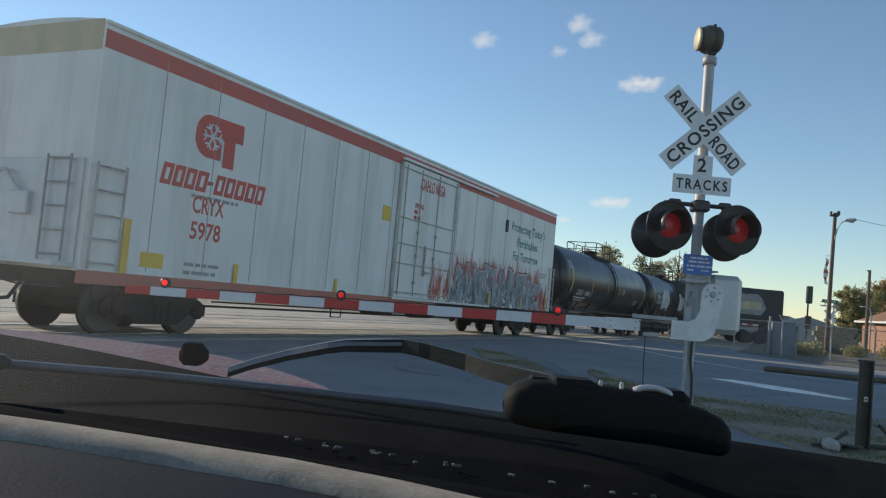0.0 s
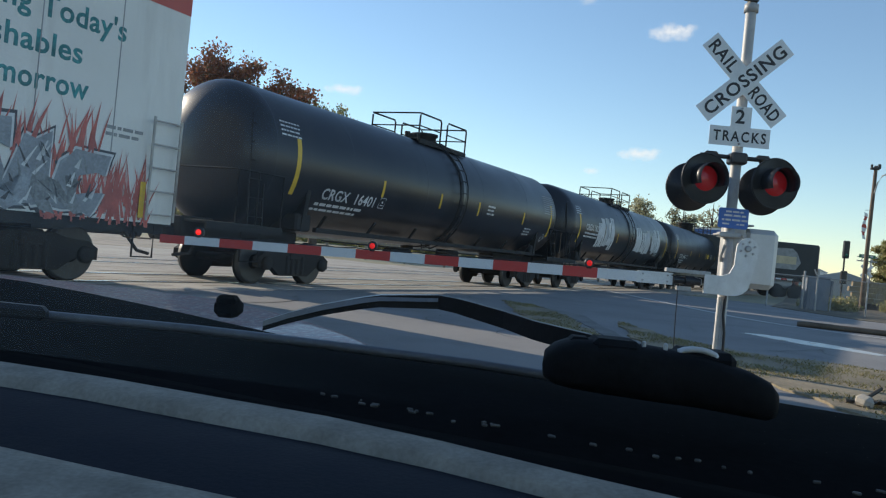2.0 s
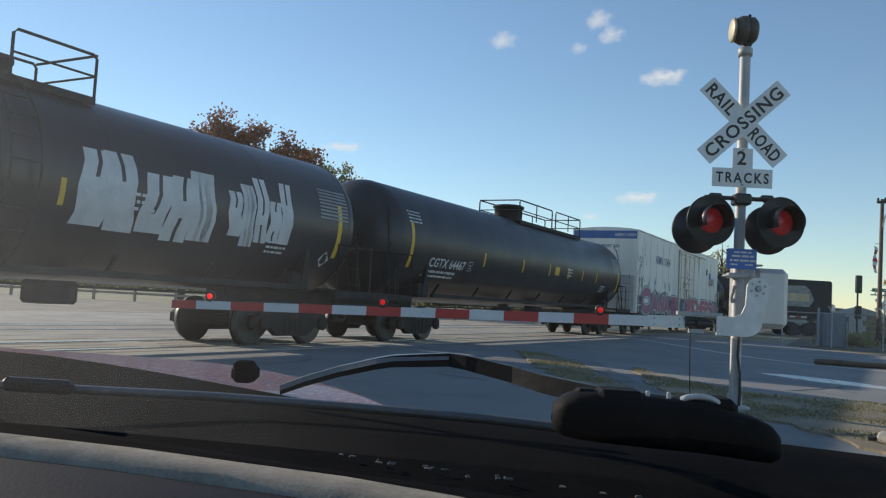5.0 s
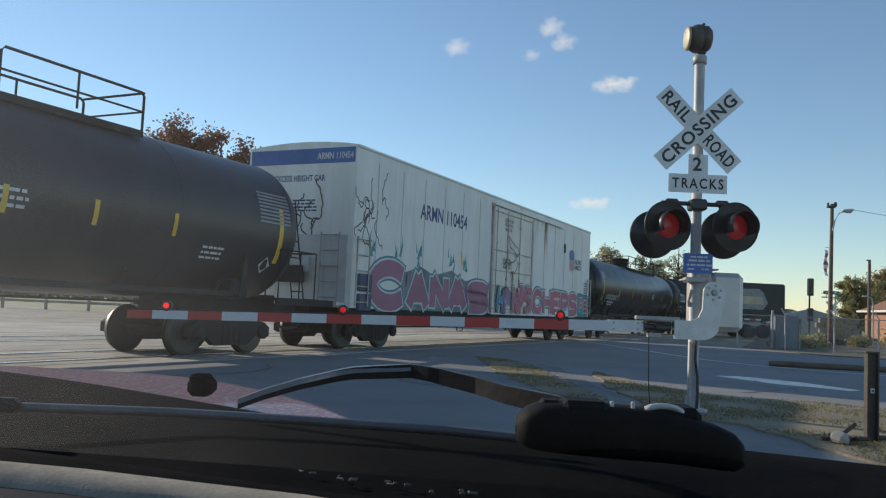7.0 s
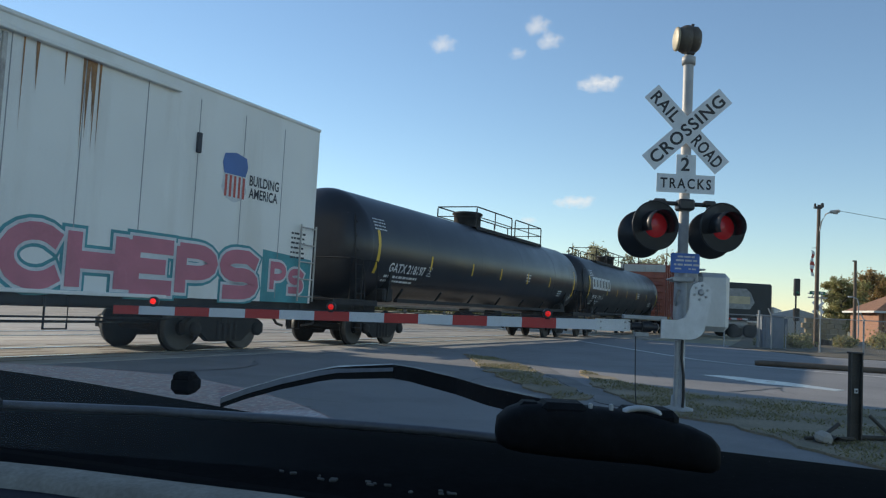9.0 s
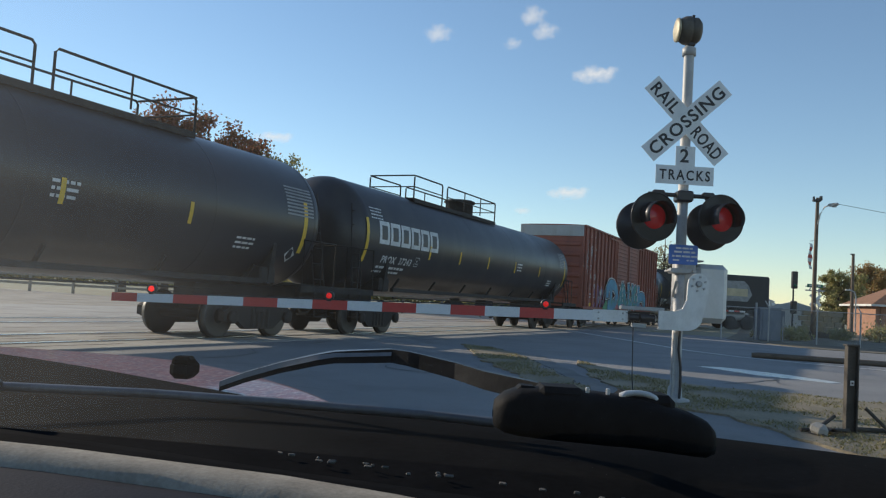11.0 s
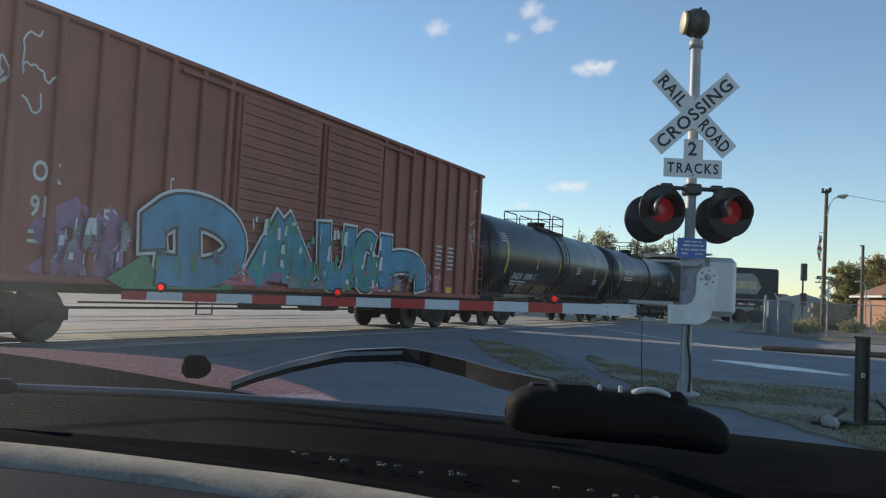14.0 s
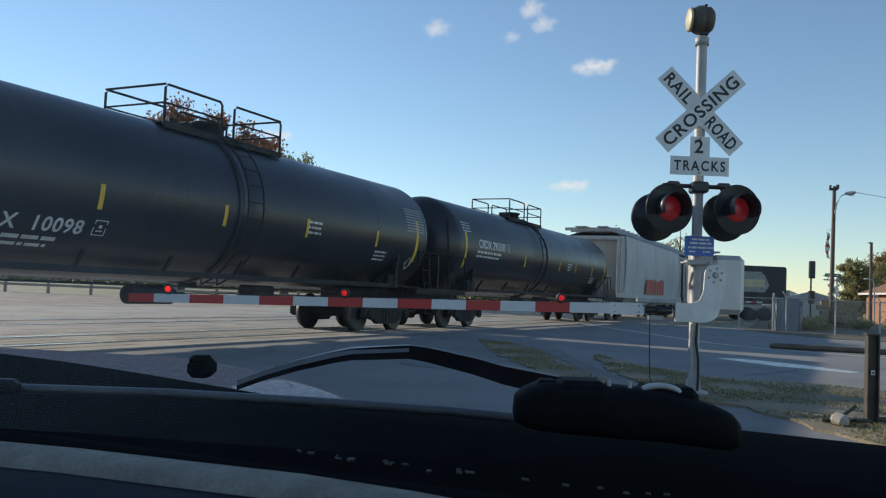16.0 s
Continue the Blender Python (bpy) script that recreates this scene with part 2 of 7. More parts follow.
    blob_blue=surf("spray_blue", (0.08, 0.26, 0.38), 0.6, 0, 0.25, 2, 25, 0.02),
    blob_green=surf("spray_green", (0.09, 0.28, 0.14), 0.6, 0, 0.25, 2, 25, 0.02),
    blob_silver=surf("spray_silver", (0.27, 0.29, 0.31), 0.5, 0.0, 0.3, 2.5, 25, 0.02),
    blob_dark=surf("spray_dark", (0.07, 0.075, 0.08), 0.6, 0, 0.25, 3, 25, 0.02),
    blob_white=surf("spray_white", (0.62, 0.63, 0.62), 0.6, 0, 0.12, 3, 25, 0.02),
    blob_flame=surf("spray_flame", (0.50, 0.13, 0.10), 0.6, 0, 0.3, 3, 25, 0.02),
    blob_haze=surf("spray_haze", (0.20, 0.21, 0.21), 0.6, 0, 0.5, 2, 25, 0.02),
)


def leafy(name, cols, trans=0.25):
    """Leaves: each piece takes its own shade between the given colours."""
    m = bpy.data.materials.new(name)
    m.use_nodes = True
    n, l = m.node_tree.nodes, m.node_tree.links
    b = n["Principled BSDF"]
    g = n.new("ShaderNodeNewGeometry")
    r = n.new("ShaderNodeValToRGB")
    while len(r.color_ramp.elements) < len(cols):
        r.color_ramp.elements.new(0.5)
    for i, c in enumerate(cols):
        r.color_ramp.elements[i].position = i / (len(cols) - 1)
        r.color_ramp.elements[i].color = (*c, 1)
    l.new(g.outputs["Random Per Island"], r.inputs[0])
    l.new(r.outputs[0], b.inputs["Base Color"])
    b.inputs["Roughness"].default_value = 0.7
    t = n.new("ShaderNodeBsdfTranslucent")
    l.new(r.outputs[0], t.inputs[0])
    mx = n.new("ShaderNodeMixShader")
    mx.inputs[0].default_value = trans
    l.new(b.outputs[0], mx.inputs[1])
    l.new(t.outputs[0], mx.inputs[2])
    l.new(mx.outputs[0], n["Material Output"].inputs[0])
    return m


MAT["leaf_rust"] = leafy("leaf_rust", [(0.22, 0.09, 0.05), (0.34, 0.14, 0.075), (0.27, 0.13, 0.075), (0.14, 0.12, 0.06)], 0.4)
MAT["leaf_olive"] = leafy("leaf_olive", [(0.26, 0.28, 0.10), (0.36, 0.34, 0.14), (0.42, 0.34, 0.17), (0.22, 0.23, 0.10)], 0.6)
MAT["leaf_orange"] = leafy("leaf_orange", [(0.46, 0.26, 0.11), (0.38, 0.27, 0.12), (0.30, 0.26, 0.11), (0.50, 0.31, 0.14)], 0.6)
MAT["leaf_far"] = leafy("leaf_far", [(0.36, 0.37, 0.22), (0.42, 0.40, 0.24), (0.32, 0.33, 0.22), (0.44, 0.39, 0.27)], 0.55)
MAT["grass"] = leafy("grass_blades", [(0.13, 0.14, 0.05), (0.30, 0.25, 0.12), (0.18, 0.17, 0.065), (0.38, 0.32, 0.17)])

# ---------------------------------------------------------------- mesh tools
class Shape:
    """Collects vertices and faces of one part."""

    def __init__(self):
        self.v, self.f, self.s = [], [], []

    def add(self, verts, faces, smooth=False):
        o = len(self.v)
        self.v += [tuple(p) for p in verts]
        self.f += [tuple(i + o for i in f) for f in faces]
        self.s += [smooth] * len(faces)
        return self

    def box(self, c, s, bev=0.0, turn=None):
        c, h = Vector(c), [a / 2 for a in s]
        r = turn.to_3x3() if turn else Matrix.Identity(3)
        b = min(bev, min(h) * 0.9)
        signs = [(x, y, z) for x in (-1, 1) for y in (-1, 1) for z in (-1, 1)]
        if b <= 0:
            vs = [c + r @ Vector([g[i] * h[i] for i in range(3)]) for g in signs]
            return self.add(vs, [(0, 1, 3, 2), (4, 6, 7, 5), (0, 4, 5, 1), (2, 3, 7, 6), (0, 2, 6, 4), (1, 5, 7, 3)])
        idx, vs = {}, []
        for g in signs:
            for a in range(3):
                idx[g, a] = len(vs)
                vs.append(c + r @ Vector([g[i] * (h[i] if i == a else h[i] - b) for i in range(3)]))
        fs = []
        for a in range(3):
            p, q = (a + 1) % 3, (a + 2) % 3
            for sg in (-1, 1):
                ring = []
                for u, w in ((-1, -1), (1, -1), (1, 1), (-1, 1)):
                    g = [0, 0, 0]
                    g[a], g[p], g[q] = sg, u, w
                    ring.append(idx[tuple(g), a])
                fs.append(ring)
            for u in (-1, 1):
                for w in (-1, 1):
                    g0, g1 = [0, 0, 0], [0, 0, 0]
                    g0[a], g0[p], g0[q] = -1, u, w
                    g1[a], g1[p], g1[q] = 1, u, w
                    g0, g1 = tuple(g0), tuple(g1)
                    fs.append([idx[g0, p], idx[g1, p], idx[g1, q], idx[g0, q]])
        for g in signs:
            fs.append([idx[g, 0], idx[g, 1], idx[g, 2]])
        return self.add(vs, fs)

    def tube(self, pts, r, n=8, caps=True, smooth=True):
        """A round bar along a line of points; r is one radius or one for each point."""
        pts = [Vector(p) for p in pts]
        rs = r if isinstance(r, (list, tuple)) else [r] * len(pts)
        vs, fs = [], []
        for i, p in enumerate(pts):
            way = (pts[min(i + 1, len(pts) - 1)] - pts[max(i - 1, 0)]).normalized()
            side = way.cross(Vector((0, 0, 1)) if abs(way.z) < 0.9 else Vector((1, 0, 0))).normalized()
            up = side.cross(way)
            for k in range(n):
                a = 2 * math.pi * k / n
                vs.append(p + (side * math.cos(a) + up * math.sin(a)) * rs[i])
        for i in range(len(pts) - 1):
            for k in range(n):
                fs.append((i * n + k, i * n + (k + 1) % n, (i + 1) * n + (k + 1) % n, (i + 1) * n + k))
        self.add(vs, fs, smooth)
        if caps:
            self.add(vs[:n], [tuple(range(n))])
            self.add(vs[-n:], [tuple(range(n))])
        return self

    def turned(self, profile, axis='X', n=24, at=(0, 0, 0), smooth=True):
        """A turned form: profile of (along, radius) round an axis."""
        vs, fs = [], []
        for x, r in profile:
            for k in range(n):
                a = 2 * math.pi * k / n
                c, s = r * math.cos(a), r * math.sin(a)
                p = {'X': (x, c, s), 'Y': (c, x, s), 'Z': (c, s, x)}[axis]
                vs.append((p[0] + at[0], p[1] + at[1], p[2] + at[2]))
        for i in range(len(profile) - 1):
            for k in range(n):
                fs.append((i * n + k, i * n + (k + 1) % n, (i + 1) * n + (k + 1) % n, (i + 1) * n + k))
        self.add(vs, fs, smooth)
        for i in (0, len(profile) - 1):
            if profile[i][1] > 1e-4:
                self.add(vs[i * n:(i + 1) * n], [tuple(range(n))])
        return self

    def prism(self, outline, depth, put):
        """A flat outline of (a, b) with a thickness; put(a, b, d) gives the place."""
        n = len(outline)
        vs = [put(a, b, 0) for a, b in outline] + [put(a, b, depth) for a, b in outline]
        fs = [tuple(range(n)), tuple(range(2 * n - 1, n - 1, -1))]
        fs += [(i, (i + 1) % n, n + (i + 1) % n, n + i) for i in range(n)]
        return self.add(vs, fs)

    def sheet(self, grid, smooth=True):
        """A surface through rows of points."""
        w = len(grid[0])
        vs = [p for row in grid for p in row]
        fs = [(i * w + k, i * w + k + 1, (i + 1) * w + k + 1, (i + 1) * w + k) for i in range(len(grid) - 1) for k in range(w - 1)]
        return self.add(vs, fs, smooth)

    def mesh(self, name, fix=True):
        me = bpy.data.meshes.new(name)
        me.from_pydata(self.v, [], self.f)
        me.polygons.foreach_set("use_smooth", self.s)
        if fix:
            b = bmesh.new()
            b.from_mesh(me)
            bmesh.ops.recalc_face_normals(b, faces=b.faces)
            b.to_mesh(me)
            b.free()
        return me


def part(name, shape, material, parent=None, label="", fix=True):
    ob = new(name, shape.mesh(name, fix) if isinstance(shape, Shape) else shape)
    if not ob.data.materials:
        ob.data.materials.append(MAT[material])
    if parent:
        ob.parent = parent
    if label:
        tagged(ob, label)
    return ob


def thing(name, label, category, group="", m=None):
    ob = tagged(new(name), label, category, group)
    if m:
        ob.matrix_basis = m
    return ob


def lettering(text, spacing=1.0):
    """Outline of a line of text in the built-in font: vertices, faces, width; capitals are about 0.7 high."""
    cu = bpy.data.curves.new("line", 'FONT')
    cu.body, cu.space_character, cu.resolution_u, cu.offset = text, spacing, 3, 0.022
    ob = new("line", cu)
    bpy.context.view_layer.update()
    me = bpy.data.meshes.new_from_object(ob.evaluated_get(bpy.context.evaluated_depsgraph_get()))
    vs = [(v.co.x, v.co.y) for v in me.vertices]
    fs = [tuple(p.vertices) for p in me.polygons]
    bpy.data.objects.remove(ob)
    bpy.data.curves.remove(cu)
    bpy.data.meshes.remove(me)
    x0, x1 = min(a for a, b in vs), max(a for a, b in vs)
    return [(a - x0, b) for a, b in vs], fs, x1 - x0


LINES = {t: lettering(t, s) for t, s in (
    ("RAIL", 1.12), ("ROAD", 1.12), ("CROSSING", 1.12), ("2", 1), ("TRACKS", 1.3), ("CRYX", 1), ("5978", 1),
    ("Protecting Today's", 1.05), ("Perishables", 1.05), ("For Tomorrow", 1.05), ("CRGX  16401", 1.05), ("CRGX 16279", 1.05),
    ("CGTX 64467", 1.05), ("ARMN 110454", 1), ("EXCESS HEIGHT CAR", 1), ("BUILDING", 1), ("AMERICA", 1), ("GATX 218197", 1),
    ("PROX  37243", 1.1), ("A", 1), ("OK", 1), ("1", 1), ("91", 1), ("50", 1), ("SHQX  10098", 1.1), ("CRDX 290300", 1),
    ("LD LMT  187300LB  84960KG", 1), ("LT WT   75700LB  34340KG", 1), ("CAUTION", 1), ("NITROGEN BLANKET", 1), ("LIQUEFIED", 1),
    ("PETROLEUM", 1), ("GAS", 1), ("X", 1), ("CLOSE AND LOCK", 1), ("DOORS BEFORE", 1), ("MOVING CAR", 1), ("SECURE BOTH", 1), ("HASPS BEFORE", 1), ("DAHLO NEGA", 1.05), ("OPENING", 1), ("T", 1))}


def write(shape, text, size, put, slant=0.0, wide=None):
    """A line of text; size is 1.4 times the capitals' height, wide the line's whole width."""
    vs, fs, w = LINES[text]
    if wide:
        vs = [(a * wide / (w * size), b) for a, b in vs]
    shape.add([put((a + slant * b) * size, b * size) for a, b in vs], fs)
    return w * size


def bars(shape, rows, put, seed=1):
    """Unreadable small print: bars of word length. rows of (a, b, width, height)."""
    rnd = random.Random(seed)
    for a, b, w, h in rows:
        x = a
        while x < a + w - h:
            k = min(rnd.uniform(1.2, 4.5) * h, a + w - x)
            shape.add([put(x, b), put(x + k, b), put(x + k, b + h), put(x, b + h)], [(0, 1, 2, 3)])
            x += k + h * 0.6
    return shape


# ---------------------------------------------------------------- ground and track
TRACK_YAW = 64.068                       # the rails' heading
WAY = Vector((0.43731, 0.89931, 0.0))    # along the rails, away from the camera
OUT = Vector((0.89931, -0.43731, 0.0))   # across the rails, towards the camera


def along(s, n, z=0.0):
    return WAY * s + OUT * n + Vector((0, 0, z))


def slab(name, outline, top, thick, material, label="", category=""):
    sh = Shape()
    n = len(outline)
    vs = [(x, y, top) for x, y in outline] + [(x, y, top - thick) for x, y in outline]
    sh.add(vs, [tuple(range(n)), tuple(range(2 * n - 1, n - 1, -1))] + [(i, (i + 1) % n, n + (i + 1) % n, n + i) for i in range(n)])
    return tagged(part(name, sh, material), label, category, kind="structure")


def strip(s0, s1, n0, n1):
    return [tuple(along(s, n)[:2]) for s, n in ((s0, n0), (s1, n0), (s1, n1), (s0, n1))]


slab("ground", [(3000 * math.cos(a * math.pi / 24), 3000 * math.sin(a * math.pi / 24)) for a in range(48)], -0.10, 0.5, "far_ground",
     "dry tan soil and thin grass reaching the horizon", "ground")
slab("pavement_crossing", strip(-45, 34, -24, -9.75), -0.012, 0.3, "concrete", "pale worn concrete and packed stone round the rails", "pavement")
slab("pavement_yard", strip(-45, 34, -60, -24.0), -0.022, 0.3, "ballast", "pale packed gravel behind the rails", "gravel yard")
slab("pavement_ballast", strip(34, 480, -22, -8.2), -0.03, 0.3, "ballast", "grey brown ballast along the rails", "ballast")
slab("road", strip(-60, 40, -9.75, 20), -0.02, 0.3, "asphalt", "grey patched asphalt road before the railway", "road")
slab("verge", [(13.0, 35.4), (13.4, 32.0), (14.0, 29.4), (16.0, 28.6), (22, 27.5), (40, 26), (70, 60), (70, 90), (34, 88), (17.5, 46)], 0.0, 0.3, "verge_dark", "bare brown earth beside the road", "verge")

track = tagged(new("railway_track"), "two parallel rail tracks set in a paved crossing", "railway track", kind="structure")
for n0 in (-10.80, -12.30, -15.35, -16.85):
    sh = Shape()
    for a, b in ((-90, 480),):
        p = [along(s, n0 + o, z) for s in (a, b) for o, z in ((-0.036, -0.03), (-0.036, -0.002), (-0.028, 0.0), (0.028, 0.0), (0.036, -0.002), (0.036, -0.03))]
        sh.add(p, [(i, i + 1, i + 7, i + 6) for i in range(5)])
    part("rail", sh, "rail_top", track, "worn steel rail with a bright head")
    sh = Shape()
    for o in (-0.085, 0.085):
        sh.add([along(s, n0 + o + w, -0.008) for s in (-45, 34) for w in (-0.04, 0.04)], [(0, 1, 3, 2)])
    part("flangeway", sh, "under_black", track, "dark rubber-lined groove beside the rail")
rnd = random.Random(4)
for n0 in (-10.25, -11.1, -11.55, -12.0, -12.9, -13.9, -14.8, -15.75, -16.5, -17.4, -18.4):
    sh = Shape()
    for k in range(26):
        a = -44 + k * 3 + rnd.uniform(0, 0.6)
        w = rnd.uniform(0.02, 0.045)
        sh.add([along(a, n0 - w, -0.0085), along(a + 2.3 + rnd.uniform(0, 0.6), n0 - w, -0.0085), along(a + 2.6, n0 + w * 0.6, -0.0085), along(a, n0 + w, -0.0085)], [(0, 1, 2, 3)])
    part("joint", sh, "timber", track, "dark tarred joint between crossing panels")

# grass island, driveway verge, white edge line, wet patch
def ragged(poly, seed, amount=0.16, step=0.22):
    """An outline with worn, uneven edges."""
    rnd, out = random.Random(seed), []
    for (x0, y0), (x1, y1) in zip(poly, poly[1:] + poly[:1]):
        n = max(1, int(math.hypot(x1 - x0, y1 - y0) / step))
        for k in range(n):
            x, y = x0 + (x1 - x0) * k / n, y0 + (y1 - y0) * k / n
            g = amount * (noise.noise(Vector((x * 2.3, y * 2.3, seed))) + rnd.uniform(-0.25, 0.25))
            out.append((x + g, y + g * 0.8))
    return out


ISLES = tuple(ragged(p, i) for i, p in enumerate((
    [(0.85, 18.9), (0.94, 15.3), (1.1, 13.4), (1.4, 11.3), (1.66, 10.1), (2.1, 10.4), (2.08, 11.4), (1.96, 12.9), (1.97, 15.9), (1.5, 18.2)],
    [(2.9, 15.6), (3.32, 13.1), (3.78, 12.0), (4.16, 11.6), (5.0, 11.6), (5.5, 11.0), (7.5, 10.4), (9.5, 8.6), (8.5, 5.4), (6.0, 4.4), (4.0, 5.1), (3.35, 7.0), (3.15, 8.5), (2.75, 9.0), (2.6, 10.3), (2.5, 12.3)])))
for isle in ISLES:
    slab("verge", isle, 0.004, 0.1, "dirt", "patchy dry grass verge on bare earth", "verge")


def inside(p, poly):
    c = False
    for i in range(len(poly)):
        (x0, y0), (x1, y1) = poly[i], poly[i - 1]
        if (y0 > p[1]) != (y1 > p[1]) and p[0] < (x1 - x0) * (p[1] - y0) / (y1 - y0) + x0:
            c = not c
    return c


sh = Shape()
rnd = random.Random(7)
for isle, count in zip(ISLES, (11000, 80000)):
    xs, ys = [p[0] for p in isle], [p[1] for p in isle]
    for _ in range(count):
        p = (rnd.uniform(min(xs), max(xs)), rnd.uniform(min(ys), max(ys)))
        if not inside(p, isle) or noise.noise(Vector((p[0] * 1.1, p[1] * 1.1, 0))) < -0.02 + rnd.uniform(-0.25, 0.25):
            continue
        a, h = rnd.uniform(0, 6.28), rnd.uniform(0.012, 0.038)
        w, bx, by = rnd.uniform(0.004, 0.012), rnd.uniform(-0.04, 0.04), rnd.uniform(-0.04, 0.04)
        sh.add([(p[0] - math.cos(a) * w, p[1] - math.sin(a) * w, 0.0), (p[0] + math.cos(a) * w, p[1] + math.sin(a) * w, 0.0), (p[0] + bx, p[1] + by, h)], [(0, 1, 2)])
tagged(part("grass", sh, "grass", fix=False), "short dry yellow-green grass on the verge", "grass", kind="stuff")


def ribbon(name, pts, width, z, material, label, category):
    sh = Shape()
    pts = [Vector((x, y, z)) for x, y in pts]
    row = []
    for i, p in enumerate(pts):
        w = (pts[min(i + 1, len(pts) - 1)] - pts[max(i - 1, 0)]).normalized()
        row.append([p + Vector((-w.y, w.x, 0)) * width / 2, p - Vector((-w.y, w.x, 0)) * width / 2])
    sh.sheet(row, False)
    return tagged(part(name, sh, material), label, category, kind="structure")


ribbon("edge_line", [(5.7, 34.5), (6.2, 31), (6.6, 28), (6.95, 25), (7.3, 22.4), (8.0, 20.7), (9.2, 19.5), (10.8, 18.3), (14, 16.2)], 0.22, -0.012, "paint_white",
       "worn white edge line on the asphalt", "road marking")
slab("water_patch", [(5.4, 16.2), (5.9, 16.3), (6.2, 16.05), (6.8, 15.2), (7.2, 14.1), (6.9, 13.85), (6.4, 14.4), (6.05, 14.6), (5.8, 15.2)], -0.013, 0.02, "puddle",
     "pale drying puddle on the asphalt", "puddle")
slab("asphalt_patch", ragged([(2.3, 16.6), (2.45, 12.3), (2.6, 9.2), (2.12, 10.0), (2.08, 12.4), (2.0, 15.4), (1.6, 17.9)], 5, 0.08), -0.010, 0.05, "asphalt_old",
     "cracked older asphalt drive between grass verges", "driveway")
# cracks and tar lines in the road
sh = Shape()
rnd = random.Random(11)
for k in range(22):
    p = Vector((rnd.uniform(-4, 9), rnd.uniform(8, 26), -0.014))
    w = Vector((rnd.uniform(-1, 1), rnd.uniform(-1, 1), 0)).normalized()
    line = [p.copy()]
    for _ in range(rnd.randint(6, 16)):
        w = (w + Vector((rnd.uniform(-.5, .5), rnd.uniform(-.5, .5), 0))).normalized()
        p = p + w * 0.28
        line.append(p.copy())
    g = rnd.uniform(0.008, 0.028)
    sh.sheet([[q + Vector((-w.y, w.x, 0)) * g, q - Vector((-w.y, w.x, 0)) * g] for q in line], False)
tagged(part("road_cracks", sh, "sign_black", fix=False), "dark tar-filled cracks in the road", "road crack", kind="structure")


# ---------------------------------------------------------------- crossing signal mast
MX, MY = 2.93, 9.55
mast = thing("crossing_signal", "silver railroad crossing mast with crossbuck and red flashing lights", "crossing signal", m=pose(MX, MY, 0))


def face(a, b, d=0.0):          # on the plane that faces the road: right, up, depth towards the camera
    return (a, -0.10 - d, b)


sh = Shape().turned([(0.0, 0.17), (0.03, 0.17), (0.05, 0.085), (0.16, 0.080), (0.18, 0.060), (4.12, 0.060)], 'Z', 20)
part("pole", sh, "galv", mast)
part("pole_cap", Shape().turned([(4.10, 0.062), (4.10, 0.080), (4.19, 0.080), (4.21, 0.05), (4.24, 0.04)], 'Z', 20), "galv", mast)
# body toned dark and gong pale for the bell's shaded and sunlit sides
bell = part("bell", Shape().turned([(-0.13, 0.06), (-0.12, 0.13), (-0.05, 0.168), (0.0, 0.172), (0.015, 0.15), (0.02, 0.158), (0.09, 0.158), (0.13, 0.12), (0.14, 0.0)], 'X', 28, (-0.02, -0.02, 4.40)), "bell_shaded", mast, "round bronze crossing bell, gong painted paler as its sunlit face")
part("bell_bracket", Shape().box((0.01, 0, 4.235), (0.10, 0.12, 0.05), 0.012).box((0.03, -0.02, 4.58), (0.035, 0.035, 0.03), 0.006), "lamp_black", bell)
part("bell_gong", Shape().turned([(-0.165, 0.03), (-0.16, 0.11), (-0.15, 0.14), (-0.13, 0.145), (-0.13, 0.0)], 'X', 28, (-0.02, -0.02, 4.40)), "bell_sunlit", bell)

CX, CZ = -0.03, 3.29              # middle of the crossbuck on the mast
for nm, ang, words, d in (("crossbuck_blade", -45.5, (("RAIL", -0.565, 0.40), ("ROAD", 0.14, 0.43)), 0.0), ("crossbuck_blade", 43.5, (("CROSSING", -0.56, 1.12),), 0.012)):
    ca, sa = math.cos(radians(ang)), math.sin(radians(ang))

    def put(a, b, dd=0.0, ca=ca, sa=sa, d=d):
        return face(CX + a * ca - b * sa, CZ + a * sa + b * ca, d + dd)
    blade = part(nm, Shape().prism([(-0.615, -0.114), (0.615, -0.114), (0.615, 0.114), (-0.615, 0.114)], 0.006, put), "sign_white", mast, "white crossbuck blade with black letters")
    sh = Shape()
    for word, x, wd in words:
        write(sh, word, 0.205, lambda a, b: put(x + a, b - 0.07, 0.0085), 0, wd)
    part("letters", sh, "sign_black", blade, "black sign letters", fix=False)
plate = part("tracks_plate", Shape().prism([(-0.343, 2.535), (0.343, 2.535), (0.343, 2.755), (0.115, 2.755), (0.115, 2.99), (-0.115, 2.99), (-0.115, 2.755), (-0.343, 2.755)], 0.006, lambda a, b, d=0: face(a - 0.02, b, d - 0.012)), "sign_white", mast, "white plate that tells the number of tracks")
sh = Shape()
write(sh, "2", 0.22, lambda a, b: face(a - 0.085, b + 2.80, -0.0025))
write(sh, "TRACKS", 0.165, lambda a, b: face(a - 0.32, b + 2.59, -0.0025), 0, 0.60)
part("letters", sh, "sign_black", plate, "black sign letters", fix=False)
sh = Shape()
for a, b in ((-0.02, 2.565), (-0.02, 2.97)):
    sh.turned([(-0.118, 0.012), (-0.104, 0.014), (-0.10, 0.014)], 'Y', 10, (a, 0, b))
for b in (3.29, 3.12, 2.65):
    sh.tube([(-0.02 + 0.066 * math.cos(k * math.pi / 6), 0.066 * math.sin(k * math.pi / 6), b) for k in range(13)], 0.008, 6)
part("sign_clamp", sh, "galv", mast)

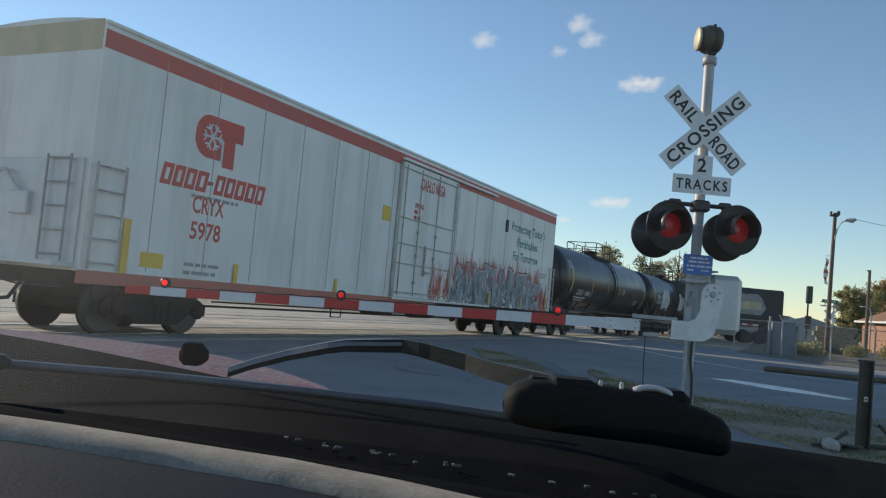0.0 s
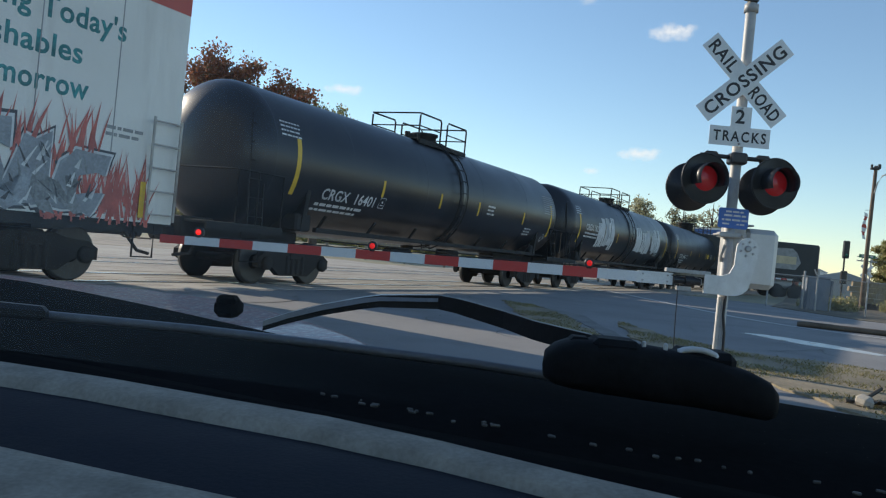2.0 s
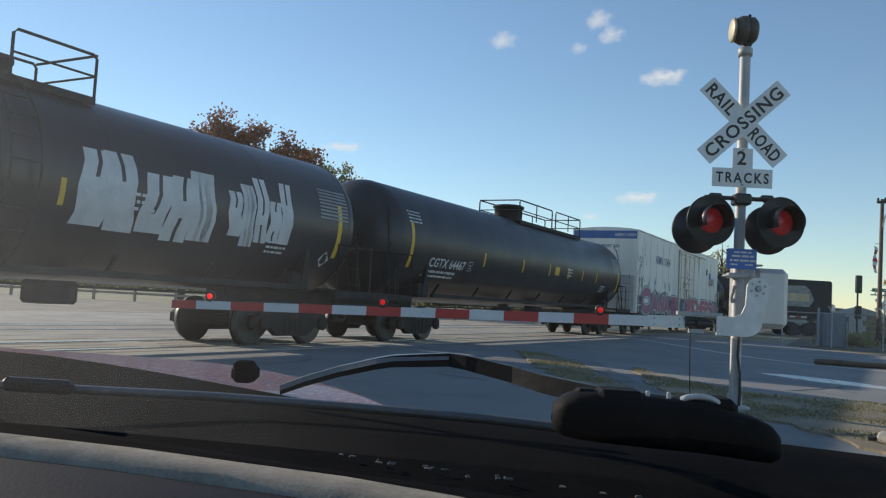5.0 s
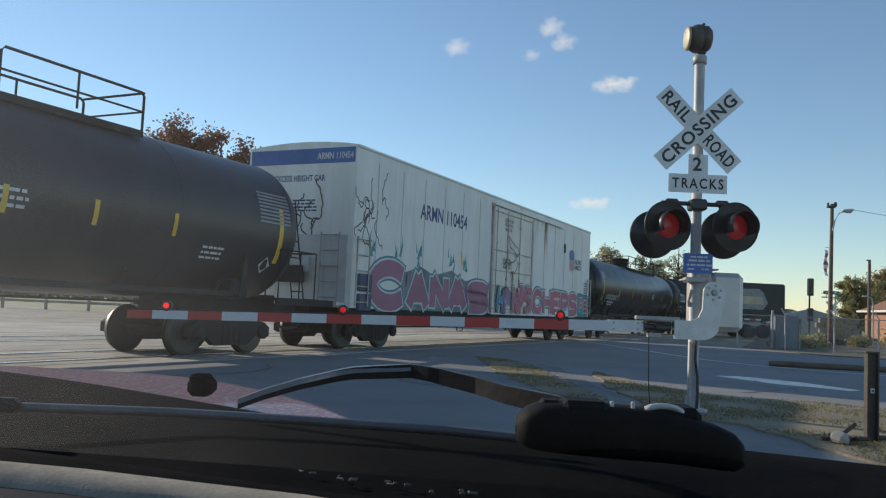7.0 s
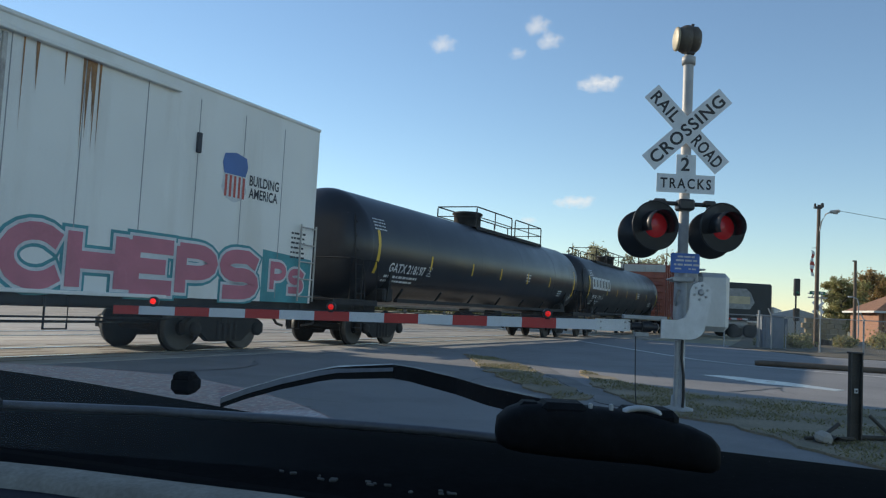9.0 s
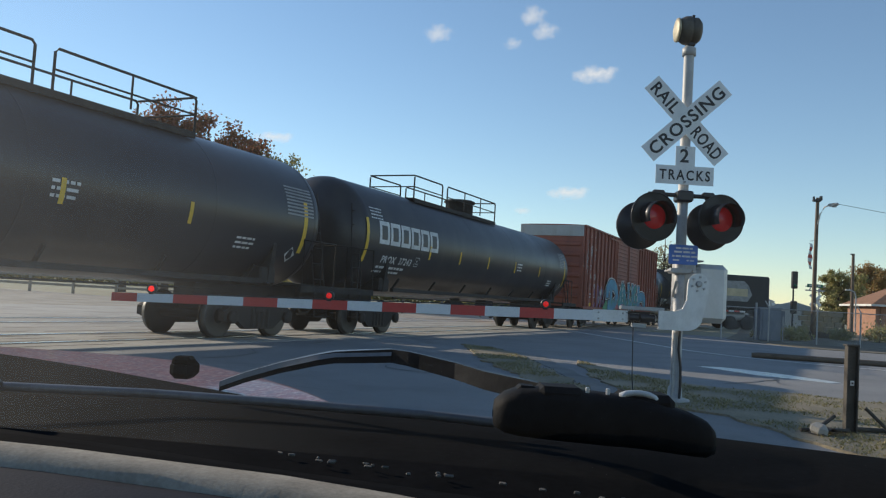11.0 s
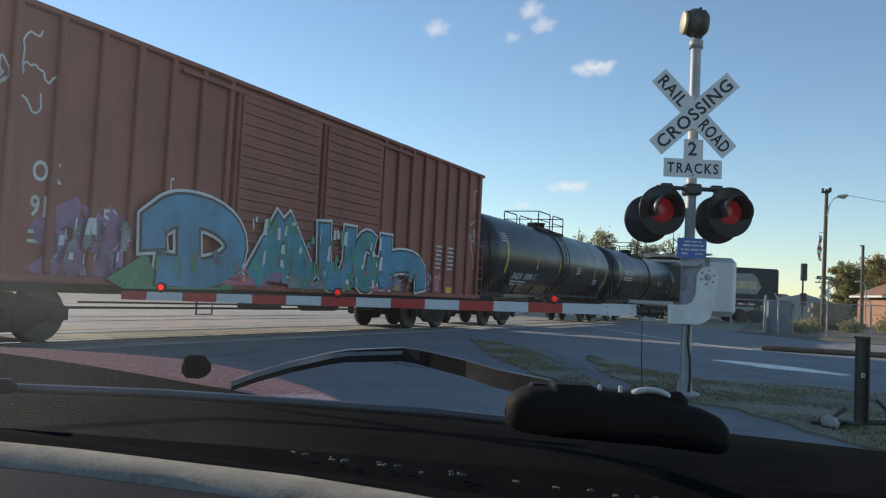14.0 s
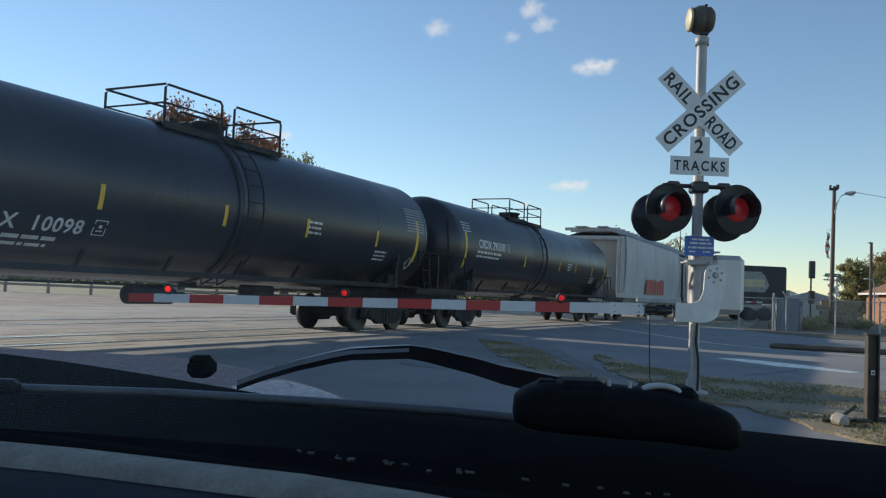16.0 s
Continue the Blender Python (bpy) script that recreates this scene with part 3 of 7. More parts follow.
# four light units on a cross arm: two face the road, two face back
part("cross_arm", Shape().tube([(-0.42, -0.02, 2.415), (0.36, -0.02, 2.415)], 0.026, 12).box((0, -0.02, 2.40), (0.19, 0.2, 0.13), 0.02)
     .box((-0.30, -0.02, 2.43), (0.15, 0.09, 0.07), 0.02).box((0.29, -0.02, 2.43), (0.15, 0.09, 0.07), 0.02), "lamp_black", mast)


def light_unit(x, z, y, yaw, name, lens):
    unit = part("light_unit", Shape().turned([(0.0, 0.02), (0.0, 0.285), (0.012, 0.285), (0.014, 0.11), (0.05, 0.10), (0.13, 0.085), (0.16, 0.0)], 'Y', 40), "lamp_black", mast, "round black signal background with a hooded red lens")
    unit.matrix_basis = pose(x, y, z, 0, 0, yaw)
    h = Shape()
    for r0, r1 in ((0.125, 0.122),):
        g = [[(r * math.sin(a), -yy, r * math.cos(a)) for a in [radians(-118 + 236 * k / 24) for k in range(25)]] for r, yy in ((0.172, 0.0), (0.170, 0.10), (0.168, 0.22))]
        g2 = [[(r * math.sin(a), -yy, r * math.cos(a)) for a in [radians(-118 + 236 * k / 24) for k in range(25)]] for r, yy in ((0.164, 0.22), (0.165, 0.10), (0.167, 0.0))]
        h.sheet(g + g2)
    part("hood", h, "lamp_black", unit)
    l = part("lens", Shape().turned([(-0.006, 0.142), (-0.018, 0.124), (-0.034, 0.075), (-0.040, 0.0)], 'Y', 28), lens, unit, "red signal lens")
    part("visor_ring", Shape().turned([(-0.004, 0.285), (-0.014, 0.287), (-0.014, 0.277), (-0.004, 0.273)], 'Y', 40), "lamp_black", unit)
    return unit


light_unit(-0.41, 2.115, -0.28, 12, "l", "lamp_glow")
light_unit(0.365, 2.13, -0.28, 12, "r", "lamp_glow")
light_unit(-0.46, 2.05, 0.16, 186, "l", "lamp_off")
light_unit(0.375, 2.08, 0.16, 186, "r", "lamp_off")
sh = Shape()
for x in (-0.41, 0.365):
    sh.tube([(x * 0.82, -0.02, 2.42), (x, -0.10, 2.33), (x, -0.16, 2.20)], 0.02, 8)
for x in (-0.46, 0.33):
    sh.tube([(x * 0.8, -0.02, 2.41), (x, 0.05, 2.3), (x, 0.10, 2.12)], 0.02, 8)
part("light_bracket", sh, "lamp_black", mast)

notice = part("notice_plate", Shape().prism([(-0.175, 1.595), (0.135, 1.595), (0.15, 1.61), (0.15, 1.81), (0.135, 1.825), (-0.175, 1.825), (-0.19, 1.81), (-0.19, 1.61)], 0.004, lambda a, b, d=0: face(a + 0.02, b, d)), "sign_blue", mast, "small blue emergency notice")
part("notice_print", bars(Shape(), [(-0.11, 1.775, 0.20, 0.02), (-0.13, 1.73, 0.25, 0.022), (-0.15, 1.68, 0.29, 0.022), (-0.14, 1.635, 0.08, 0.018), (0.02, 1.635, 0.10, 0.018)], lambda a, b: face(a + 0.02, b, 0.0065), 5), "ink_white", notice, "small white print", fix=False)

# gate mechanism: case, bracket arm, counterweight side plate
case = part("relay_case", Shape().box((0.42, 0.30, 1.28), (0.40, 0.42, 0.70), 0.06), "case_grey", mast, "rounded grey metal gate-drive case")
part("case_lid", Shape().box((0.14, 0.30, 1.30), (0.18, 0.40, 0.74), 0.02).box((0.18, 0.30, 1.66), (0.26, 0.42, 0.02), 0.006), "galv", case)
for z in (1.0, 1.52):
    cl = Shape().box((0.0, 0.0, z), (0.24, 0.20, 0.06), 0.012)
    for x in (-0.13, 0.13):
        cl.tube([(x, -0.14, z), (x, 0.14, z)], 0.014, 8)
        cl.turned([(-0.15, 0.026), (-0.13, 0.026)], 'Y', 6, (x, 0, z))
    part("clamp", cl, "galv", mast)
ol = [(-0.29, 0.83), (0.03, 0.83)] + [(0.03 + 0.20 * math.sin(a), 1.03 - 0.20 * math.cos(a)) for a in [radians(k * 12) for k in range(1, 6)]]
ol += [(0.275, 1.28)] + [(0.155 + 0.122 * math.cos(a), 1.375 + 0.122 * math.sin(a)) for a in [radians(k * 15) for k in range(0, 13)]]
ol += [(0.025, 1.18), (-0.02, 1.08), (-0.10, 1.045), (-0.29, 1.045)]
arm_plate = part("counterweight_arm", Shape().prism(ol, 0.03, lambda a, b, d=0: (a, -0.20 - d, b)), "alu", mast, "curved aluminium gate support arm")
for k in range(6):
    a = radians(60 * k + 20)
    bo = Shape().turned([(-0.245, 0.013), (-0.228, 0.015)], 'Y', 8, (0.155 + 0.08 * math.cos(a), 0, 1.375 + 0.08 * math.sin(a)))
    part("bolt", bo, "galv", arm_plate)
bo = Shape().turned([(-0.255, 0.022), (-0.245, 0.036), (-0.228, 0.038)], 'Y', 14, (0.155, 0, 1.375))
part("bolt", bo, "galv", arm_plate)
part("adapter", Shape().box((-0.47, -0.16, 1.055), (0.50, 0.10, 0.045), 0.006).box((-0.50, -0.16, 0.86), (0.16, 0.08, 0.05), 0.006)
     .box((-0.44, -0.16, 0.95), (0.28, 0.06, 0.09), 0.02), "galv", mast)
part("hinge", Shape().tube([(-0.62, -0.16, 0.95), (-0.32, -0.16, 0.95)], 0.045, 12).tube([(-0.50, -0.19, 0.95), (-0.40, -0.19, 0.95)], 0.06, 12), "lamp_black", mast)
part("cable", Shape().tube([(0.01, -0.075, 0.82), (0.0, -0.085, 0.6), (0.03, -0.085, 0.4), (0.035, -0.085, 0.15), (0.02, -0.10, 0.0)], 0.016, 8), "lamp_black", mast)
part("conduit", Shape().tube([(-0.045, -0.05, 0.80), (-0.05, -0.055, 0.0)], 0.022, 10), "galv", mast)
part("clip", Shape().tube([(-0.06, 0.0, 1.22), (-0.09, -0.07, 1.28), (-0.06, -0.1, 1.40)], 0.02, 8), "galv", mast)

# ---------------------------------------------------------------- gate arm
A0, A1 = Vector((-3.62, 9.40, 0.832)), Vector((2.30, 9.40, 0.955))     # middle line, tip to root
AW = (A1 - A0).normalized()
gate = thing("gate_arm", "lowered red and white striped crossing gate arm with red lamps", "gate arm")


def arm_piece(x0, x1, h, mat, name="stripe", label=""):
    k0, k1 = (x0 - A0.x) / AW.x, (x1 - A0.x) / AW.x
    a, b = A0 + AW * k0, A0 + AW * k1
    v = Vector((0, 0, 1))
    p = [q + v * z + Vector((0, y, 0)) for q in (a, b) for y, z in ((-0.02, -h), (0.02, -h), (0.02, h), (-0.02, h))]
    return part(name, Shape().add(p, [(0, 1, 5, 4), (1, 2, 6, 5), (2, 3, 7, 6), (3, 0, 4, 7), (0, 3, 2, 1), (4, 5, 6, 7)]), mat, gate, label)


edges = [-3.62, -3.33, -2.92, -2.53, -2.12, -1.73, -1.33, -0.93, -0.53, -0.14, 0.255, 0.65, 1.05, 1.445, 1.90]
for i in range(len(edges) - 1):
    arm_piece(edges[i], edges[i + 1], 0.048 + 0.012 * i / 14, "arm_red" if i % 2 == 0 else "arm_white", "stripe", "red reflective stripe" if i % 2 == 0 else "white reflective stripe")
arm_piece(1.90, 2.30, 0.068, "alu", "root_sleeve", "bare aluminium sleeve at the arm's root")
for x, mat in ((-3.17, "lamp_on"), (-1.145, "lamp_half"), (1.345, "lamp_half")):
    c = A0 + AW * ((x - A0.x) / AW.x) + Vector((0, 0, 0.105))
    lamp = part("gate_lamp", Shape().box((c.x, c.y, c.z - 0.045), (0.06, 0.06, 0.035), 0.008).turned([(-0.035, 0.05), (-0.03, 0.056), (0.03, 0.056), (0.035, 0.05)], 'Y', 20, tuple(c)), "lamp_black", gate, "small red lamp on the arm")
    part("lens", Shape().turned([(-0.052, 0.0), (-0.048, 0.018), (-0.042, 0.032), (-0.034, 0.033)], 'Y', 20, tuple(c)), mat, lamp, "red lens")
part("arm_cable", Shape().tube([A0 + AW * (k * 0.12) + Vector((0, -0.01, 0.060 + 0.012 * k / 49 + 0.006 * math.sin(k * 2.1))) for k in range(4, 46)], 0.006, 5), "lamp_black", gate)
part("hanging_wire", Shape().tube([(2.28, 9.38, 1.00), (2.33, 9.36, 0.98), (2.36, 9.36, 0.85), (2.37, 9.37, 0.5), (2.38, 9.38, 0.25), (2.41, 9.40, 0.0)], 0.006, 6), "lamp_black", gate)
for x in (1.96, 2.24):
    for dz in (-0.035, 0.035):
        c = A0 + AW * ((x - A0.x) / AW.x) + Vector((0, 0, dz))
        part("bolt", Shape().turned([(-0.032, 0.010), (-0.02, 0.012)], 'Y', 8, tuple(c)), "galv", gate)


# ---------------------------------------------------------------- railway cars
# A car's own space: x runs back along the train from its leading end, -y is the side that faces the camera, z up from the rail.
def bogie(parent, x):
    b = Shape()
    for y in (-0.98, 0.98):
        ol = [(-1.12, 0.34), (-1.12, 0.52), (-0.95, 0.62), (-0.55, 0.66), (-0.35, 0.72), (0.35, 0.72), (0.55, 0.66), (0.95, 0.62), (1.12, 0.52), (1.12, 0.34), (0.72, 0.36), (0.45, 0.18), (-0.45, 0.18), (-0.72, 0.36)]
        b.prism(ol, 0.14 if y > 0 else -0.14, lambda a, c, d, y=y: (a, y + d, c))
        for k in (-0.24, -0.08, 0.08, 0.24):
            b.tube([(k, y * 1.12, 0.22), (k, y * 1.12, 0.58)], 0.055, 8)
        for k in (-0.89, 0.89):
            b.turned([(0, 0.0), (0.0, 0.13), (0.08, 0.13), (0.10, 0.07), (0.10, 0)] if y > 0 else [(0, 0.0), (0.0, 0.13), (-0.08, 0.13), (-0.10, 0.07), (-0.10, 0)], 'Y', 12, (k, y * 1.13, 0.42))
    b.box((0, 0, 0.62), (0.42, 2.3, 0.26), 0.04).box((0, 0, 0.80), (0.6, 0.6, 0.16), 0.02)
    b.box((-0.45, 0, 0.38), (0.10, 1.9, 0.10)).box((0.45, 0, 0.38), (0.10, 1.9, 0.10))
    ob = part("bogie", b, "truck_steel", parent, "rusty cast steel two-axle bogie")
    ob.matrix_basis = pose(x, 0, 0)
    for k in (-0.89, 0.89):
        w = Shape().tube([(0, -0.66, 0), (0, 0.66, 0)], 0.085, 10)
        for g in (-1, 1):
            w.turned([(g * 0.67, 0.10), (g * 0.67, 0.455), (g * 0.70, 0.455), (g * 0.705, 0.424), (g * 0.80, 0.418), (g * 0.805, 0.37), (g * 0.765, 0.34), (g * 0.755, 0.20), (g * 0.81, 0.14), (g * 0.81, 0.0)], 'Y', 32)
            for j in range(5):
                a = j * 2 * math.pi / 5
                w.box((0.25 * math.cos(a), g * 0.765, 0.25 * math.sin(a)), (0.05, 0.02, 0.05))
        wh = part("wheelset", w, "wheel_steel", ob, "steel wheels on an axle")
        wh.matrix_basis = pose(k, 0, 0.42)
        WHEELS.append(wh)
        rim = Shape()
        for g in (-1, 1):
            rim.turned([(g * 0.7055, 0.4255), (g * 0.8005, 0.4195), (g * 0.8065, 0.395), (g * 0.8065, 0.385)], 'Y', 32)
        # bright running band, one mesh with the wheel's own turn
        wh.data.materials.append(MAT["tread_steel"])
        o = len(wh.data.polygons)
        bm = bmesh.new()
        bm.from_mesh(wh.data)
        tmp = rim.mesh("rim")
        bm.from_mesh(tmp)
        bm.to_mesh(wh.data)
        bm.free()
        bpy.data.meshes.remove(tmp)
        for i in range(o, len(wh.data.polygons)):
            wh.data.polygons[i].material_index = 1


def couplers(parent, L, z=0.85):
    for x, g in ((0, -1), (L, 1)):
        c = Shape().box((x + g * 0.25, 0, z), (0.75, 0.24, 0.24), 0.03).box((x + g * 0.62, 0, z), (0.22, 0.34, 0.30), 0.06)
        c.tube([(x + g * 0.05, -0.45, z - 0.05), (x + g * 0.30, -0.5, z - 0.35), (x + g * 0.62, -0.42, z - 0.40)], 0.03, 8)
        c.tube([(x - g * 0.05, -1.2, z - 0.12), (x + g * 0.1, -0.4, z - 0.14), (x + g * 0.2, -0.2, z - 0.1)], 0.016, 6)
        part("coupler", c, "under_black", parent, "black knuckle coupler with air hose")


def ladder(parent, pts0, pts1, rungs, mat, name="ladder", r=0.016):
    a, b = [Vector(p) for p in pts0], [Vector(p) for p in pts1]
    s = Shape().tube(a, r, 6).tube(b, r, 6)
    for k in range(rungs):
        f = (k + 0.5) / rungs
        s.tube([a[0].lerp(a[1], f), b[0].lerp(b[1], f)], r * 0.9, 6)
    return part(name, s, mat, parent)


R, ZC = 1.45, 2.48


def on_tank(x, h, d=0.004):
    """The place on the tank's camera side at height h along the skin from the tank's middle height."""
    a = h / R
    return (x, -(R + d) * math.cos(a), ZC + (R + d) * math.sin(a))


def skin_patch(x0, x1, h0, h1, d=0.004, n=6):
    return Shape().sheet([[on_tank(x0, h0 + (h1 - h0) * k / n, d), on_tank(x1, h0 + (h1 - h0) * k / n, d)] for k in range(n + 1)])


def tank_car(L, mark, label, marks_x, rail0, rail1, dome, stripes, mat="tank_black", seam=None, big=None, seed=0, extra=None, gap=None):
    rnd = random.Random(seed)
    car = thing("tank_car", label, "tank car", "railway cars of the train")
    HD = 0.72
    prof = [(HD - HD * math.sin(radians(a)), R * math.cos(radians(a)) ** 0.95 if a < 90 else 0.0) for a in range(90, -1, -9)]
    prof += [(L - x, r) for x, r in reversed(prof)]
    body = part("tank", Shape().turned(prof, 'X', 56, (0, 0, ZC)), mat, car)
    rings = Shape()
    for x in [HD + 0.02] + [L * k / 5 for k in (1, 2, 3, 4)] + [L - HD - 0.02]:
        rings.turned([(x - 0.02, R + 0.001), (x - 0.012, R + 0.003), (x + 0.012, R + 0.003), (x + 0.02, R + 0.001)], 'X', 56, (0, 0, ZC))
    if seam:
        rings.turned([(seam - 0.10, R), (seam - 0.10, R + 0.03), (seam + 0.10, R + 0.03), (seam + 0.10, R)], 'X', 56, (0, 0, ZC))
    part("weld_ring", rings, mat, body)
    # reporting mark
    s = Shape()
    w = LINES[mark][2]
    size = marks_x[1] / w
    write(s, mark, size, lambda a, b: on_tank(marks_x[0] + a, b + marks_x[2]))
    bars(s, [(marks_x[0] - 0.1, marks_x[2] - 0.17, marks_x[1] * 0.9, 0.07), (marks_x[0] - 0.15, marks_x[2] - 0.30, marks_x[1] * 0.85, 0.06)], on_tank, seed)
    bars(s, [(0.9, 0.70 - 0.09 * k, 0.6, 0.035) for k in range(4)], on_tank, seed + 1)
    bars(s, [(L * 0.62, -0.10 - 0.11 * k, 0.5, 0.05) for k in range(3)], on_tank, seed + 2)
    bars(s, [(L - 3.2, -0.55 - 0.1 * k, 0.55, 0.045) for k in range(3)], on_tank, seed + 3)
    part("lettering", s, "ink_white", body, "white reporting mark and small print", fix=False)
    bx = marks_x[0] + marks_x[1] + 0.18
    b = Shape()
    for x0, x1, h0, h1 in ((bx, bx + 0.24, 0, 0.015), (bx, bx + 0.24, 0.25, 0.265), (bx, bx + 0.015, 0, 0.265), (bx + 0.225, bx + 0.24, 0, 0.265), (bx + 0.06, bx + 0.18, 0.07, 0.09), (bx + 0.09, bx + 0.15, 0.13, 0.18)):
        sp = skin_patch(x0, x1, h0 + marks_x[2], h1 + marks_x[2], 0.004, 1)
        b.add(sp.v, sp.f)
    part("plate_mark", b, "ink_white", body, fix=False)
    # qualification panel near the trailing end, slanted stencil, hazard diamond
    q = Shape()
    x0 = L - 1.75
    for k in range(9):
        sp = skin_patch(x0, x0 + 0.95, 0.10 + k * 0.075, 0.15 + k * 0.075 - 0.012, 0.004, 1)
        q.add(sp.v, sp.f)
    part("data_panel", q, "ink_grey", body, "white stencilled data panel", fix=False)
    if extra != "plain":
        d = Shape()
        dx = L - 1.35
        d.add([on_tank(dx, -0.95), on_tank(dx + 0.17, -0.76), on_tank(dx, -0.57), on_tank(dx - 0.17, -0.76)], [(0, 1, 2, 3)])
        part("hazard_placard", d, "ink_white", body, "white hazard diamond", fix=False)
    for x, h0, h1, wd in stripes:
        part("reflective_stripe", skin_patch(x, x + wd, h0, h1, 0.005), "stripe_yellow", body, "yellow reflective stripe")
    if big:
        g = Shape()
        x, wd, h0, h1 = big
        for k in range(6):        # six block letters of a company name, drawn as plain outlined blocks
            a0 = x + wd * k / 6
            a1 = a0 + wd / 6 - 0.07
            t = 0.11
            for p in ((a0, a1, h1 - t, h1), (a0, a0 + t, h0, h1), (a0, a1, h0, h0 + t), (a1 - t, a1, h0, h1)):
                sp = skin_patch(*p, 0.005, 3)
                g.add(sp.v, sp.f)
        part("name_blocks", g, "ink_white", body, "large white block shapes of a company name", fix=False)
    # platform with rails and fittings on top
    zt = ZC + R
    deck = part("platform", Shape().box(((rail0 + rail1) / 2, 0, zt - 0.08), (rail1 - rail0, 1.5, 0.04), 0.01).box(((rail0 + rail1) / 2, -0.76, zt - 0.14), (rail1 - rail0, 0.05, 0.10)), "under_black", car)
    for y in (-0.74, 0.74):
        r = Shape()
        cut = gap or (rail0 + rail1) / 2 + (0.15 if dome else 0.0)
        for a, b in ((rail0, cut - 0.18), (cut + 0.18, rail1)):
            r.tube([(a, y, zt - 0.15), (a, y, zt + 0.53), (a + 0.06, y, zt + 0.59), (b - 0.06, y, zt + 0.59), (b, y, zt + 0.53), (b, y, zt - 0.15)], 0.024, 7)
            r.tube([(a, y, zt + 0.26), (b, y, zt + 0.26)], 0.018, 6)
            n = max(1, int((b - a) / 1.3))
            for k in range(1, n):
                r.tube([(a + (b - a) * k / n, y, zt), (a + (b - a) * k / n, y, zt + 0.59)], 0.02, 6)
        part("guard_rail", r, "under_black", deck)
    for x in (rail0, rail1):
        for h, r_ in ((0.59, 0.022), (0.26, 0.018)):
            part("end_rail", Shape().tube([(x, -0.74, zt + h), (x, 0.74, zt + h)], r_, 6), "under_black", deck)
    if dome:
        part("dome", Shape().turned([(zt - 0.1, 0.48), (zt + 0.38, 0.48), (zt + 0.40, 0.54), (zt + 0.46, 0.54), (zt + 0.50, 0.46), (zt + 0.52, 0)], 'Z', 24, (dome, 0, 0)), "under_black", car, "black valve housing with a hinged lid")
    else:
        c = (rail0 + rail1) / 2
        part("manway", Shape().turned([(zt - 0.1, 0.33), (zt + 0.20, 0.33), (zt + 0.22, 0.38), (zt + 0.28, 0.38), (zt + 0.31, 0)], 'Z', 20, (c + 0.25, 0, 0))
             .box((c - 0.35, 0, zt + 0.10), (0.22, 0.22, 0.22), 0.04).tube([(c - 0.7, 0, zt), (c - 0.7, 0, zt + 0.2)], 0.08, 8), "under_black", car, "manway lid and valves")
    if not dome:
        side = (rail0 + rail1) / 2
        ladder(car, (on_tank(side - 0.22, -1.8, 0.12), on_tank(side - 0.22, 1.9, 0.12)), (on_tank(side + 0.22, -1.8, 0.12), on_tank(side + 0.22, 1.9, 0.12)), 2, "under_black")
        lad = Shape()
        for x in (side - 0.22, side + 0.22):
            lad.tube([on_tank(x, h / 10, 0.12) for h in range(-18, 20, 3)], 0.018, 6)
        for h in range(-17, 19, 3):
            lad.tube([on_tank(side - 0.22, h / 10, 0.12), on_tank(side + 0.22, h / 10, 0.12)], 0.015, 6)
        part("side_ladder", lad, "under_black", car)
    # stub sills, saddles, end platforms, handrails
    for x, g in ((0.0, 1), (L, -1)):
        part("stub_sill", Shape().box((x + g * 1.35, 0, 0.98), (3.4, 0.55, 0.40), 0.02).box((x + g * 2.0, 0, 1.28), (0.5, 2.5, 0.35), 0.04)
             .prism([(-1.25, 1.1), (1.25, 1.1), (1.35, 1.98), (1.1, 1.6), (0, 1.30), (-1.1, 1.6), (-1.35, 1.98)], 0.12, lambda a, b, d, x=x, g=g: (x + g * (1.9 + d), a, b)), "under_black", car)
        part("end_platform", Shape().box((x + g * 0.1, 0, 1.10), (0.75, 2.9, 0.06), 0.01).box((x + g * 0.1, -1.42, 1.05), (2.0, 0.05, 0.14)), "under_black", car)
        h = Shape()
        for y in (-1.42, 1.42):
            h.tube([(x - g * 0.2, y, 1.1), (x - g * 0.2, y, 2.1), (x + g * 1.05, y, 2.1), (x + g * 1.05, y, 1.1)], 0.018, 6)
            h.tube([(x + g * 0.35, y, 1.1), (x + g * 0.35, y, 2.1)], 0.016, 6)
        h.tube([(x - g * 0.2, -1.42, 2.1), (x - g * 0.2, 1.42, 2.1)], 0.018, 6)
        part("handrail", h, "under_black", car)
        ladder(car, ((x + g * 0.15, -1.40, 1.1), (x + g * 0.30, -1.15, 3.2)), ((x + g * 0.55, -1.40, 1.1), (x + g * 0.70, -1.15, 3.2)), 6, "under_black", "end_ladder")
        st = Shape().tube([(x + g * 0.0, -1.42, 1.05), (x + g * 0.0, -1.42, 0.45), (x + g * 0.5, -1.42, 0.45), (x + g * 0.5, -1.42, 1.05)], 0.02, 6)
        part("step", st, "under_black", car)
    part("walkway_beam", Shape().box((L / 2, -1.30, 1.16), (L - 4.6, 0.10, 0.10)).box((L / 2, 1.30, 1.16), (L - 4.6, 0.10, 0.10)), "under_black", car)
    sk = None
    for k in range(7):
        x = 2.6 + (L - 5.2) * k / 6
        ob = part("bracket", sk or Shape().box((0, -1.22, 1.30), (0.05, 0.05, 0.42), 0, pose(0, 0, 0, 35, 0, 0)), "under_black", car)
        ob.matrix_basis, sk = pose(x, 0, 0), ob.data
